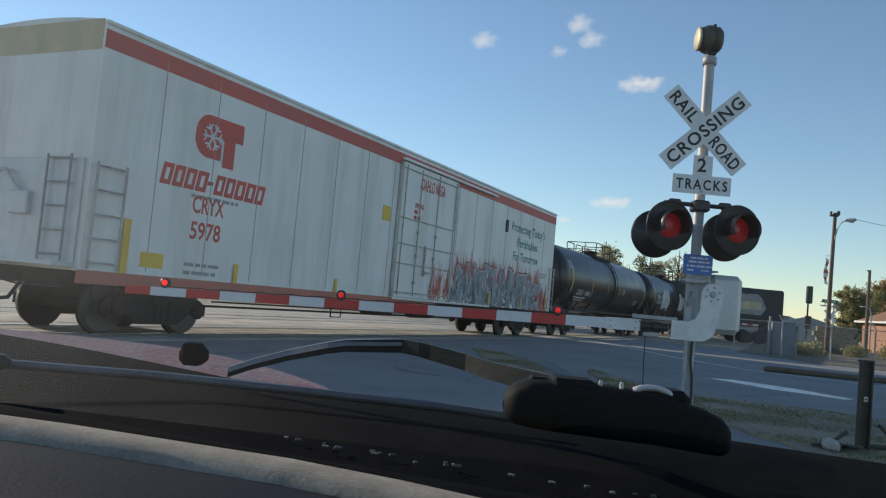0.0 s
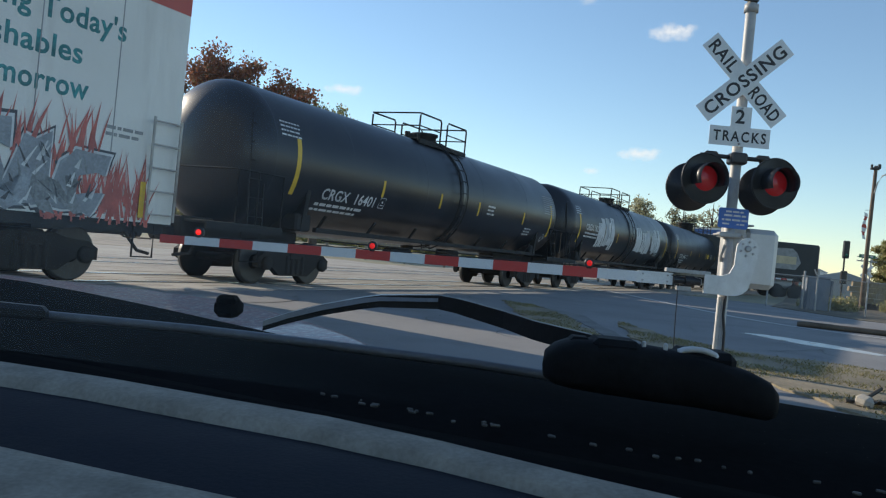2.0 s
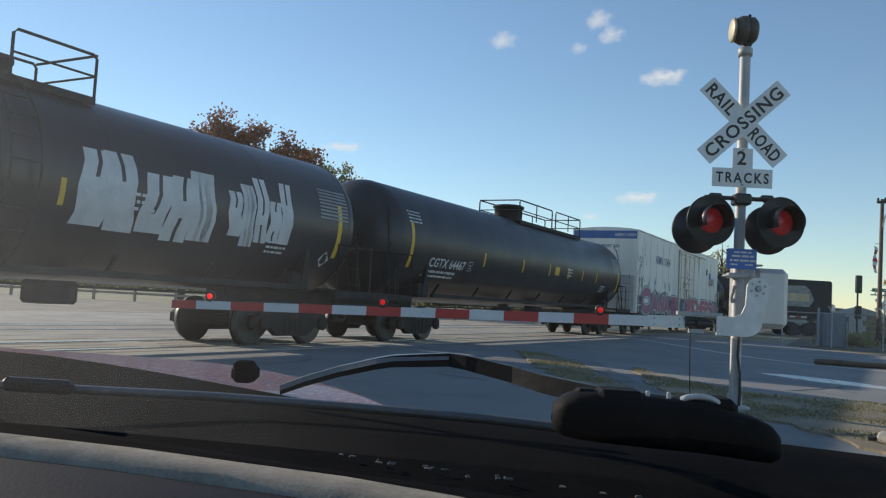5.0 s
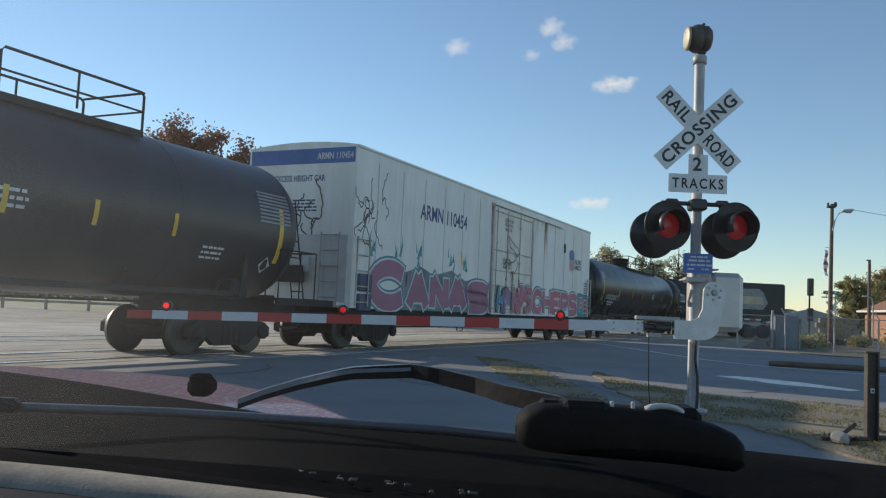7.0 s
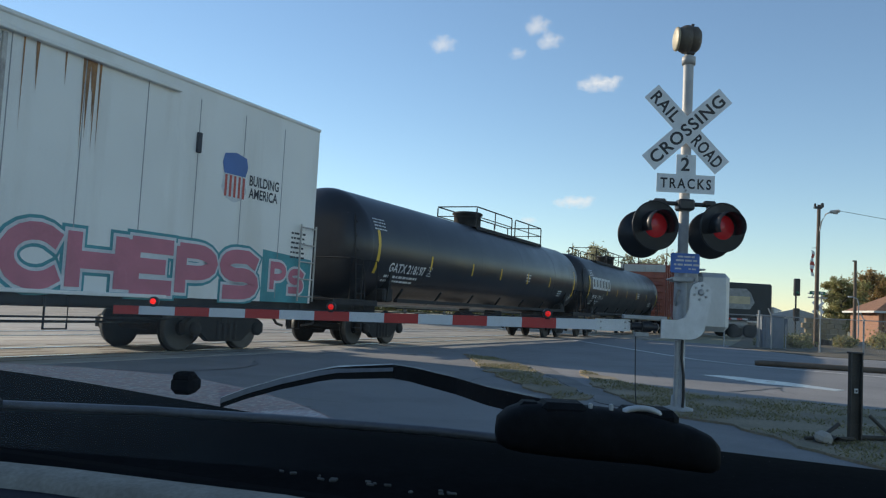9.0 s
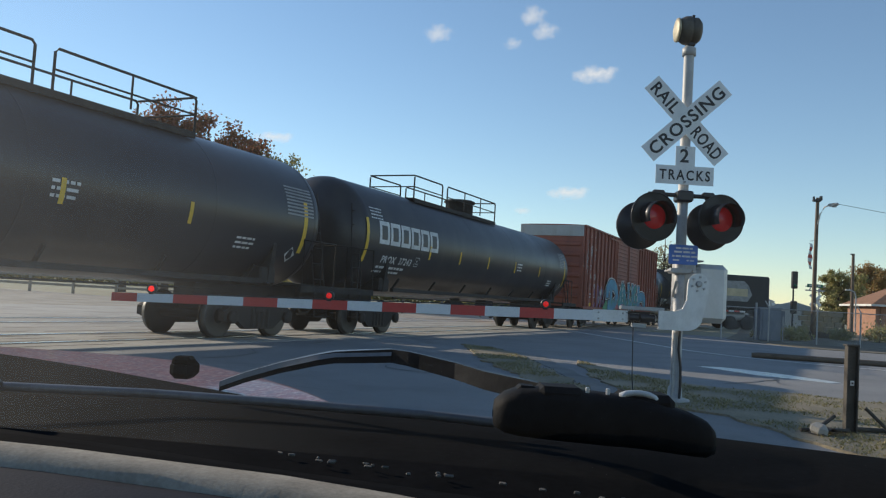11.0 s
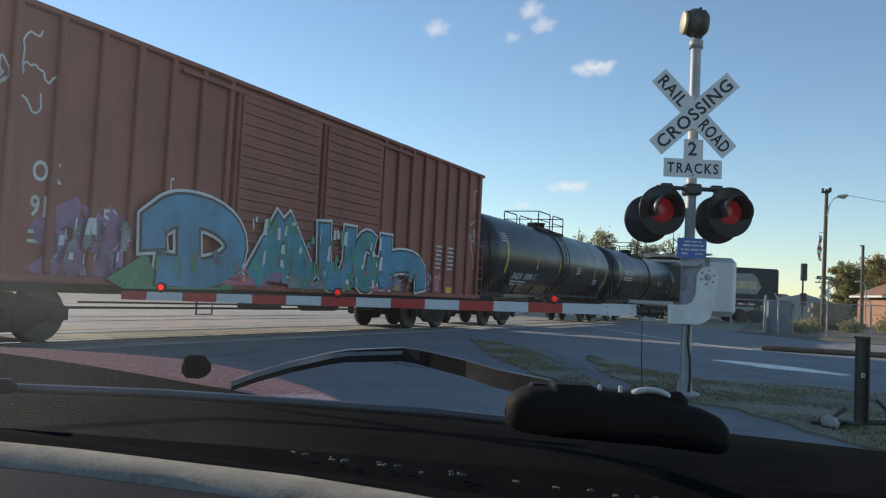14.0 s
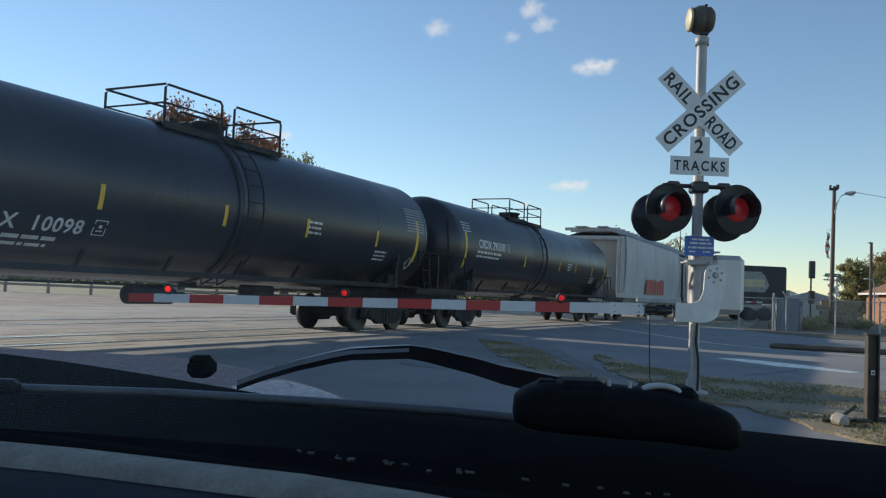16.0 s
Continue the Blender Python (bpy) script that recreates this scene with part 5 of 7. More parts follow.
for x, z0, z1, w in ((0.72, 1.0, 1.85, 0.14), (3.35, 1.0, 1.35, 0.12), (6.7, 1.0, 1.3, 0.10), (15.5, 1.0, 1.4, 0.12), (18.4, 1.0, 1.4, 0.12), (21.0, 1.05, 1.6, 0.10)):
    part("reflective_stripe", Shape().add([on_side(x, z0, 0.03), on_side(x + w, z0, 0.03), on_side(x + w, z1, 0.03), on_side(x, z1, 0.03)], [(0, 1, 2, 3)]), "stripe_yellow", car, "yellow reflective stripe", fix=False)
part("warning_plate", Shape().box((1.38, -HW - 0.006, 1.25), (0.48, 0.012, 0.24)), "stripe_yellow", car, "yellow warning plate")
part("vent", Shape().box((16.6, -HW - 0.02, 3.68), (0.16, 0.06, 0.40), 0.01), "ink_black", car)
flames(car, 12.6, 20.2, 1.75, 2.55, 260, "blob_flame", 5, thin=0.35)
deep(car, 11.2, 12.45, 1.2, 2.0, 60, "blob_flame", 7, proud=0.062, fn=flames, thin=0.3)
flames(car, 19.4, 21.2, 1.1, 1.9, 190, "blob_flame", 6, thin=0.28)
sprayed(car, 12.7, 20.2, 1.0, 1.95, (0, 6, 1, 3, 7, 2, 6, 3, 0, 1), ("blob_silver",), "blob_dark", "blob_white", 21, ("blob_white", "blob_dark", "blob_haze"), 0.25, 0.10, 0.2, 12)
sprayed(car, 12.5, 20.0, 0.98, 1.6, (6, 2, 7, 0, 1, 6, 3, 2, 0, 7, 6), ("blob_haze", "blob_silver"), "blob_dark", None, 22, ("blob_dark", "blob_white", "blob_dark"), -0.3, 0.12, 0.2, 8)
TRAIN.append((car, 8.4))

TR = lambda L, a=0.55, small=(0.24, 0.42, 0.58, 0.72, 0.86): [(a, -0.70, 0.42, 0.13)] + [(L * f, -0.41, -0.02, 0.09) for f in small] + [(L - 1.15, -0.70, 0.42, 0.13)]
TRAIN.append((tank_car(16.6, "CRGX  16401", "black tank car with white reporting mark and short top platform", (2.4, 2.0, -0.68), 7.1, 9.8, None, TR(16.6, 1.35, (0.274, 0.443, 0.582, 0.785)), "tank_black", 8.6, seed=3), 31.9))
car = tank_car(17.0, "CRGX 16279", "black tank car marked with white sprayed graffiti", (2.0, 1.9, -0.12), 7.2, 10.3, None, TR(17.0, 1.2, (0.38, 0.55, 0.72)), "tank_black", 8.4, seed=4)
s = Shape()
rnd = random.Random(9)
for x0, x1, h0, h1 in ((3.6, 6.0, -0.85, 0.5), (9.6, 12.4, -0.75, 0.45), (12.7, 14.4, -0.7, 0.5)):
    n = 5
    for k in range(n):
        a, wd = x0 + (x1 - x0) * k / n, (x1 - x0) / n
        lean = rnd.uniform(-0.25, 0.3)
        t0, t1 = h0 + rnd.uniform(0, .25), h1 + rnd.uniform(-.35, .1)
        for u0, u1, f0, f1 in ((0.0, 0.42, 0, 1), (0.55, 0.95, 0, 1), (0.3, 0.8, rnd.choice((0, 0.4, 0.75)), rnd.choice((0.3, 0.62, 1.0)))):
            g0, g1 = min(f0, f1), max(f0, f1) + 0.05
            rows = []
            for q in range(7):
                f = g0 + (g1 - g0) * q / 6
                rows.append([on_tank(a + wd * (uu + lean * f) + 0.03 * math.sin(9 * f + k), t0 + (t1 - t0) * f, 0.007 + 0.0006 * k) for uu in (u0, u1)])
            s.sheet(rows)
part("graffiti", s, "blob_white", car, "white sprayed graffiti", fix=False)["kind"] = "stuff"
TRAIN.append((car, 49.4))
TRAIN.append((tank_car(19.1, "CGTX 64467", "black liquefied gas tank car with a long railed top platform", (2.0, 1.95, -0.60), 8.9, 14.9, 9.65, TR(19.1, 0.95, (0.262, 0.408, 0.527, 0.625, 0.704, 0.79)) + [(10.62, -0.34, -0.06, 0.42)], "tank_dusty", seed=6), 67.3))

# white refrigerator car with a blue end band
L, LEAD = 19.7, 0.22
car = reefer(L, "cream_white", "white refrigerator car with blue end band and pink graffiti", (8.5, 12.1), 2)
part("blue_band", Shape().add([on_end(-1.5, EAVE - 0.42), on_end(1.5, EAVE - 0.42), on_end(1.5, EAVE - 0.06), on_end(-1.5, EAVE - 0.06)], [(0, 1, 2, 3)]), "band_blue", car, "blue band across the end", fix=False)
s = Shape()
write(s, "ARMN 110454", 0.56, lambda a, b: on_side(3.45 + a, 3.42 + b), 0, 3.0)
write(s, "EXCESS HEIGHT CAR", 0.20, lambda a, b: on_end(-0.75 + a, 3.92 + b), 0, 1.45)
bars(s, [(-0.2, 3.2 + 0.08 * k, 0.7, 0.04) for k in range(4)], lambda a, b: on_end(a, b), 2)
part("lettering", s, "ink_blue", car, "blue reporting mark", fix=False)
s = Shape()
write(s, "ARMN 110454", 0.22, lambda a, b: on_end(0.45 + a, EAVE - 0.32 + b, 0.008), 0, 1.0)
part("lettering", s, "ink_white", car, "white mark on the blue band", fix=False)
s = Shape()
write(s, "BUILDING", 0.27, lambda a, b: on_side(17.45 + a, 3.18 + b), 0, 0.92)
write(s, "AMERICA", 0.27, lambda a, b: on_side(17.45 + a, 2.94 + b), 0, 0.90)
bars(s, [(18.9, 2.4 - 0.1 * k, 0.5, 0.04) for k in range(6)], on_side, 8)
part("lettering", s, "ink_black", car, "black slogan", fix=False)
sx, sz = 16.66, 2.78             # plain shield in red, white and blue
ol = [(0.05, 0.88), (0.36, 0.94), (0.67, 0.88), (0.72, 0.70), (0.66, 0.5), (0.72, 0.25), (0.60, 0.08), (0.36, 0.0), (0.12, 0.08), (0.0, 0.25), (0.06, 0.5), (0.0, 0.70)]
shield = part("shield", Shape().add([on_side(sx + a, sz + b) for a, b in ol], [tuple(range(12))]), "ink_white", car, "shield emblem in red, white and blue", fix=False)
part("shield_top", Shape().add([on_side(sx + a, sz + b, 0.007) for a, b in ((0.05, 0.88), (0.36, 0.94), (0.67, 0.88), (0.72, 0.70), (0.66, 0.52), (0.06, 0.52), (0.0, 0.70))], [tuple(range(7))]), "band_blue", shield, fix=False)
s = Shape()
for k in range(5):
    a = 0.09 + 0.125 * k
    s.add([on_side(sx + u, sz + v, 0.007) for u, v in ((a, 0.10), (a + 0.065, 0.10), (a + 0.065, 0.50), (a, 0.50))], [(0, 1, 2, 3)])
part("shield_bars", s, "band_red", shield, fix=False)
part("graffiti_ground", Shape().add([on_side(x, z, 0.003) for x, z in ((2.5, 0.98), (8.3, 0.98), (8.3, 1.75), (7.4, 2.05), (6.5, 1.9), (5.5, 2.15), (4.4, 1.95), (3.6, 2.15), (2.6, 1.9))], [tuple(range(9))]), "blob_haze", car, "pale grey sprayed ground", fix=False)
stroke_letters(car, (("C", 0.95, 2.85, 0.98, 2.16), ("A", 2.85, 4.15, 0.98, 2.02), ("N", 4.15, 5.35, 0.98, 2.0), ("A", 5.30, 6.60, 0.98, 2.0), ("S", 6.60, 8.30, 0.98, 1.9)), ("blob_mauve",), "blob_teal", "blob_white", 0.33)
streaks(car, 2.8, 8.2, 1.0, 1.9, 8, ("blob_purple", "blob_mauve"), 74)
deep(car, 8.7, 9.9, 1.0, 1.75, (2, 4), ("blob_blue", "blob_purple"), "blob_dark", None, 35, ("blob_white", "blob_teal"), 0.1, 0.08, proud=0.105)
deep(car, 10.1, 12.0, 1.0, 1.95, (6, 4, 5), ("blob_pink",), "blob_teal", "blob_white", 32, ("blob_white", "blob_teal", "blob_dark"), 0.1, 0.06, proud=0.105)
part("graffiti_ground", Shape().add([on_side(x, z, 0.003) for x, z in ((18.0, 0.98), (19.62, 0.98), (19.66, 1.9), (18.0, 2.0))], [(0, 1, 2, 3)]), "blob_teal", car, "teal sprayed ground", fix=False)
stroke_letters(car, (("C", 12.35, 13.45, 1.0, 1.95), ("H", 13.45, 14.6, 1.0, 1.95), ("E", 14.6, 15.65, 1.0, 1.93), ("P", 15.65, 16.75, 1.0, 1.92), ("S", 16.75, 17.9, 1.0, 1.92)), ("blob_pink",), "blob_teal", "blob_white", 0.25)
stroke_letters(car, (("P", 18.25, 18.8, 1.2, 1.8), ("S", 18.85, 19.4, 1.15, 1.7)), ("blob_pink",), None, "blob_white", 0.17)
for x in (1.0, 2.3, 3.4, 5.4, 6.5):
    flames(car, x - 0.2, x + 0.25, 2.25, 2.7, 5, "blob_teal", int(x * 10))
flames(car, 5.9, 6.4, 2.4, 2.8, 3, "stripe_yellow", 77)
scrawl(car, 0.4, 1.6, 2.75, 3.75, 12, "blob_dark", 41, t=0.03)
s = Shape()                      # a plain looping doodle and the notices stencilled on the door
for loop in ([(9.60, 3.55), (9.95, 3.38), (10.25, 3.28), (10.50, 3.22), (10.60, 3.05), (10.45, 2.92), (10.30, 2.98), (10.15, 3.10), (9.75, 3.20), (9.60, 3.55)],
             [(9.62, 3.12), (9.58, 2.80), (9.80, 2.68), (10.10, 2.72), (10.35, 2.82), (10.30, 3.02)],
             [(9.90, 2.68), (9.92, 2.35), (10.25, 2.36), (10.45, 2.55), (10.48, 2.78)]):
    for (a0, b0), (a1, b1) in zip(loop, loop[1:]):
        m = math.hypot(a1 - a0, b1 - b0)
        ox, oz = -(b1 - b0) / m * 0.018, (a1 - a0) / m * 0.018
        s.add([on_side(a0 + ox, b0 + oz, 0.112), on_side(a1 + ox, b1 + oz, 0.112), on_side(a1 - ox, b1 - oz, 0.112), on_side(a0 - ox, b0 - oz, 0.112)], [(0, 1, 2, 3)])
part("graffiti", s, "blob_dark", car, "dark looping line drawing on the door", fix=False)
s = Shape()
for text, x, z, wd in (("CLOSE AND LOCK", 9.30, 4.02, 0.80), ("DOORS BEFORE", 9.33, 3.87, 0.70), ("MOVING CAR", 9.38, 3.72, 0.60), ("SECURE BOTH", 9.28, 2.70, 0.66), ("HASPS BEFORE", 9.25, 2.58, 0.72), ("MOVING CAR", 9.30, 2.46, 0.60)):
    write(s, text, 0.14, lambda a, b: on_side(x + a, z + b, 0.064), 0, wd)
part("lettering", s, "ink_black", car, "black notices on the door", fix=False)
scrawl(car, -0.9, 0.9, 2.7, 3.2, 12, "blob_dark", 43, put=on_end, t=0.035)
s = Shape()                      # rust runs below the roof edge and door track
rnd = random.Random(5)
for k in range(26):
    x, h, w = rnd.uniform(8.3, 13.9), rnd.uniform(0.3, 1.6), rnd.uniform(0.015, 0.05)
    s.add([on_side(x - w, 4.52, 0.0035 + k * 0.0001), on_side(x + w, 4.52, 0.0035 + k * 0.0001), on_side(x + w * 0.2, 4.52 - h, 0.0035 + k * 0.0001)], [(0, 1, 2)])
part("rust_run", s, "rust", car, "rust streaks running down the wall", fix=False)
part("vent", Shape().box((16.0, -HW - 0.02, 3.70), (0.10, 0.06, 0.36), 0.01), "ink_black", car)
wheel = Shape().tube([on_end(-1.2 + 0.34 * math.cos(k * math.pi / 10), 1.92 + 0.34 * math.sin(k * math.pi / 10), 0.2) for k in range(21)], 0.025, 6, False)
for k in range(3):
    c, q = math.cos(k * math.pi / 3), math.sin(k * math.pi / 3)
    wheel.tube([on_end(-1.2 - 0.34 * c, 1.92 - 0.34 * q, 0.2), on_end(-1.2 + 0.34 * c, 1.92 + 0.34 * q, 0.2)], 0.014, 5)
wheel.tube([on_end(-1.2, 1.92, 0.0), on_end(-1.2, 1.92, 0.2)], 0.04, 6)
part("brake_wheel", wheel, "under_black", car, "black hand brake wheel")
part("vent_box", Shape().box(on_end(-0.05, 1.72, 0.12), (0.16, 0.72, 0.40), 0.02), "under_black", car, "black vent box")
part("hand_rail", Shape().tube([on_end(-0.75, 1.1, 0.12), on_end(-0.75, 2.35, 0.12), on_end(-1.45, 2.35, 0.12)], 0.022, 6), "under_black", car)
for z in (1.12, 1.58):
    part("battery_box", Shape().box((LEAD + 0.55, -HW - 0.03, z), (0.56, 0.10, 0.40), 0.02), "navy_box", car, "dark blue box below the ladder")
LEAD = 0.0
TRAIN.append((car, 87.6))

TRAIN.append((tank_car(19.6, "GATX 218197", "black gas tank car with ladder and railed dome platform", (1.76, 2.05, -0.60), 8.8, 15.7, 9.7, TR(19.6, 1.0, (0.207, 0.359, 0.486, 0.628, 0.765)), "tank_black", seed=7), 109.3))
TRAIN.append((tank_car(18.5, "PROX  37243", "black gas tank car with large white block lettering", (1.58, 1.65, -0.66), 4.3, 10.7, 9.2, TR(18.5, 0.6, (0.225, 0.340, 0.466, 0.606, 0.756)), "tank_dusty", big=(1.25, 3.5, -0.18, 0.40), seed=8, gap=6.4), 129.8))

# brown box car with ribbed sides
L = 17.9
car = thing("box_car", "rust-brown ribbed box car with teal graffiti and grey end panel", "railway car", "railway cars of the train")
body = part("body", house_body(L, FLOOR, EAVE, 0.03, 6), "boxcar_brown", car)
xs = [0.25 + k * (5.75 / 8) for k in range(9)] + [11.65 + k * (5.95 / 8) for k in range(9)]
for x in xs:
    part("side_post", Shape().box((x, -HW - 0.045, (FLOOR + EAVE) / 2), (0.11, 0.09, EAVE - FLOOR - 0.1), 0.02), "boxcar_brown", body)
for x0, x1 in ((6.15, 8.85), (8.97, 11.5)):
    d = part("door", Shape().box(((x0 + x1) / 2, -HW - 0.05, 2.82), (x1 - x0, 0.10, 3.5), 0.01), "boxcar_brown", car, "sliding door pressed with horizontal ribs")
    r = Shape()
    for k in range(17):
        r.box(((x0 + x1) / 2, -HW - 0.11, 1.22 + 0.2 * k), (x1 - x0 - 0.25, 0.05, 0.09), 0.02)
    part("door_rib", r, "boxcar_brown", d)
    part("locking_bar", Shape().tube([(x0 + 0.10, -HW - 0.13, 1.1), (x0 + 0.10, -HW - 0.13, 4.5)], 0.025, 6).box((x0 + 0.12, -HW - 0.14, 2.0), (0.14, 0.05, 0.3), 0.01), "boxcar_brown", d)
part("roof_edge", Shape().box((L / 2, -HW - 0.03, EAVE - 0.03), (L, 0.12, 0.09), 0.02).box((L / 2, -HW - 0.05, FLOOR - 0.02), (L, 0.12, 0.12), 0.02).box((L / 2, -HW - 0.09, 4.55), (8.5, 0.06, 0.06)), "boxcar_brown", body)
e = Shape()
for k in range(6):
    e.prism([(1.35 + k * 0.48, 0), (1.42 + k * 0.48, 0.07), (1.52 + k * 0.48, 0.07), (1.59 + k * 0.48, 0)], 2.8, lambda a, b, d: (-b, 1.4 - d, a))
part("end_rib", e, "boxcar_brown", body)
part("end_panel", Shape().box((-0.03, 0, EAVE - 0.28), (0.07, 3.06, 0.5), 0.01), "boxcar_grey", car, "grey painted band on the end")
underframe(car, L)
ladder(car, ((0.1, -HW - 0.16, 1.0), (0.1, -HW - 0.16, 2.7)), ((0.5, -HW - 0.16, 1.0), (0.5, -HW - 0.16, 2.7)), 5, "boxcar_brown")
ladder(car, ((L - 0.5, -HW - 0.16, 1.0), (L - 0.5, -HW - 0.16, 2.7)), ((L - 0.1, -HW - 0.16, 1.0), (L - 0.1, -HW - 0.16, 2.7)), 5, "boxcar_brown")
s = Shape()
for text, x, z, size in (("A", 1.35, 2.32, 0.40), ("OK", 2.1, 2.32, 0.40), ("1", 1.38, 1.83, 0.40), ("91", 2.1, 1.83, 0.40), ("50", 3.35, 1.80, 0.36), ("T", 4.62, 2.52, 0.30)):
    write(s, text, size, lambda a, b: on_side(x + a * 0.8, z + b, 0.004))
bars(s, [(1.2, 1.58, 0.4, 0.06), (1.2, 1.45, 0.4, 0.05), (2.1, 1.58, 0.35, 0.05), (2.1, 1.45, 0.3, 0.05)] + [(14.75, 2.3 - 0.12 * k, 0.45, 0.05) for k in range(6)] + [(15.55, 2.3 - 0.12 * k, 0.45, 0.05) for k in range(6)] + [(7.0, 2.55, 1.2, 0.06), (6.3, 2.15, 0.4, 0.10)], on_side, 12)
part("lettering", s, "ink_white", car, "white reporting mark", fix=False)
for x in (1.2, 3.9, 6.5, 12.4, 13.6, 15.5):
    part("reflective_plate", Shape().box((x + 0.22, -HW - 0.006, 1.12), (0.45, 0.012, 0.16)), "stripe_yellow", car, "yellow reflective plate")

deep(car, 4.5, 12.8, 0.98, 1.4, (1, 5, 0, 3, 5, 1, 0), ("blob_green", "blob_pink", "blob_purple", "blob_haze"), None, None, 52, ("blob_white", "blob_teal", "stripe_yellow"), 0.0, 0.15)
part("graffiti_tail", Shape().add([on_side(x, z, 0.155) for x, z in ((3.35, 1.0), (4.1, 1.42), (4.35, 1.12), (6.2, 1.2), (6.2, 0.9), (3.7, 0.86))], [tuple(range(6))]), "blob_green", car, "green sprayed arrow tail", fix=False)
stroke_letters(car, (("D", 3.95, 6.50, 1.05, 2.40), ("A", 6.55, 8.80, 0.98, 2.42), ("U", 8.85, 10.30, 0.98, 2.50), ("G", 10.25, 11.50, 0.98, 2.35), ("h", 11.50, 13.90, 0.98, 2.45)), ("blob_blue", "blob_teal", "blob_blue", "blob_teal", "blob_blue"), "blob_white", "blob_dark", 0.36, 0.15)
streaks(car, 4.1, 13.6, 1.0, 1.6, 26, ("blob_green", "blob_teal", "blob_haze"), 71, 0.15)
streaks(car, 6.6, 11.4, 1.0, 2.3, 26, ("blob_blue", "blob_green", "blob_white"), 72, 0.15)
streaks(car, 2.3, 4.5, 0.98, 1.9, 13, ("blob_purple", "blob_haze", "blob_white"), 73, 0.09)
sprayed(car, 2.2, 4.6, 1.0, 1.9, (5, 1, 3, 0), ("blob_purple",), "blob_purple", None, 53, ("blob_white", "blob_haze"), 0.1, 0.15)
sprayed(car, 13.0, 15.2, 1.0, 1.6, (1, 5, 3, 0), ("blob_purple", "blob_pink"), None, None, 54, ("blob_white", "blob_white"), 0.1, 0.15)
scrawl(car, 1.1, 1.9, 3.2, 4.4, 14, "blob_white", 61, t=0.03)
scrawl(car, 0.3, 0.7, 3.2, 3.9, 8, "blob_white", 62, t=0.025)
scrawl(car, 17.2, 17.5, 2.6, 3.6, 6, "blob_white", 63, t=0.03)
s = bars(Shape(), [(-0.35, 3.62 - 0.09 * k, 0.62, 0.045) for k in range(3)] + [(-0.2, 3.05, 0.4, 0.05), (-0.25, 2.92, 0.5, 0.05)], lambda a, b: on_end(a, b, 0.075), 14)
part("end_print", s, "ink_white", car, "small white print on the end", fix=False)
scrawl(car, -0.9, 0.4, 2.45, 2.65, 7, "blob_teal", 64, put=lambda a, b, d: on_end(a, b, 0.075), t=0.04)
TRAIN.append((car, 149.7))

TRAIN.append((tank_car(16.0, "SHQX  10098", "black tank car with white reporting mark and small platform", (2.36, 2.05, -0.84), 6.4, 9.7, None, TR(15.9, 1.35, (0.285, 0.46, 0.62, 0.8)), "tank_black", 7.8, seed=10), 169.0))
TRAIN.append((tank_car(18.0, "CRDX 290300", "black tank car with small top platform", (2.0, 2.2, 0.0), 6.2, 9.6, None, TR(18.0, 1.0, (0.34, 0.56, 0.68, 0.82)), "tank_black", 8.6, seed=11), 185.9))

# grey covered hopper
L = 17.8
hop = thing("hopper_car", "pale grey covered hopper car with curved sides", "railway car", "railway cars of the train")
g = []
for k in range(15):
    z = 1.35 + 3.0 * k / 14
    g.append([(x, -1.60 + 0.12 * ((k - 8) / 8) ** 2, z) for x in (1.3, L - 1.3)])
sh = Shape().sheet(g)
sh.sheet([[(x, 1.60 - 0.12 * ((k - 8) / 8) ** 2, 1.35 + 3.0 * k / 14) for x in (1.3, L - 1.3)] for k in range(15)])
sh.sheet([[(x, y, 4.35 + 0.25 * (1 - (y / 1.6) ** 2)) for x in (1.3, L - 1.3)] for y in [-1.53 + 3.06 * k / 10 for k in range(11)]])
for x, gx in ((1.3, 1), (L - 1.3, -1)):
    sh.add([(x, -1.5, 4.35), (x, 1.5, 4.35), (x + gx * 1.6, 1.5, 1.35), (x + gx * 1.6, -1.5, 1.35)], [(0, 1, 2, 3)])
for k in range(3):
    x0 = 2.6 + k * 4.4
    sh.add([(x0, -1.5, 1.5), (x0 + 3.8, -1.5, 1.5), (x0 + 3.8, 1.5, 1.5), (x0, 1.5, 1.5), (x0 + 1.4, -0.5, 0.45), (x0 + 2.4, -0.5, 0.45), (x0 + 2.4, 0.5, 0.45), (x0 + 1.4, 0.5, 0.45)], [(0, 1, 5, 4), (1, 2, 6, 5), (2, 3, 7, 6), (3, 0, 4, 7), (4, 5, 6, 7)])
hb = part("body", sh, "hopper_grey", hop)
part("side_sill", Shape().box((L / 2, -1.5, 1.28), (L, 0.10, 0.22), 0.01).box((L / 2, 1.5, 1.28), (L, 0.10, 0.22), 0.01).box((L / 2, 0, 0.92), (L, 0.5, 0.3)), "hopper_grey", hop)
for x in (0.15, 1.2, L - 1.2, L - 0.15):
    part("end_post", Shape().box((x, -1.45, 2.75), (0.12, 0.12, 2.9), 0.01).box((x, 1.45, 2.75), (0.12, 0.12, 2.9), 0.01).box((x, 0, 4.2), (0.1, 2.9, 0.12)), "hopper_grey", hop)
ladder(hop, ((0.15, -1.5, 1.3), (0.15, -1.5, 4.4)), ((0.6, -1.5, 1.3), (0.6, -1.5, 4.4)), 9, "hopper_grey")
r = Shape().box((L / 2, 0.5, 4.72), (L, 0.6, 0.05)).box((L / 2, -0.6, 4.72), (L, 0.5, 0.05))
for k in range(18):
    r.box((0.4 + k, 0, 4.62), (0.06, 2.9, 0.16))
part("roof_walk", r, "hopper_grey", hop, "grey running board on the roof")
scrawlx = Shape()
scr = random.Random(3)
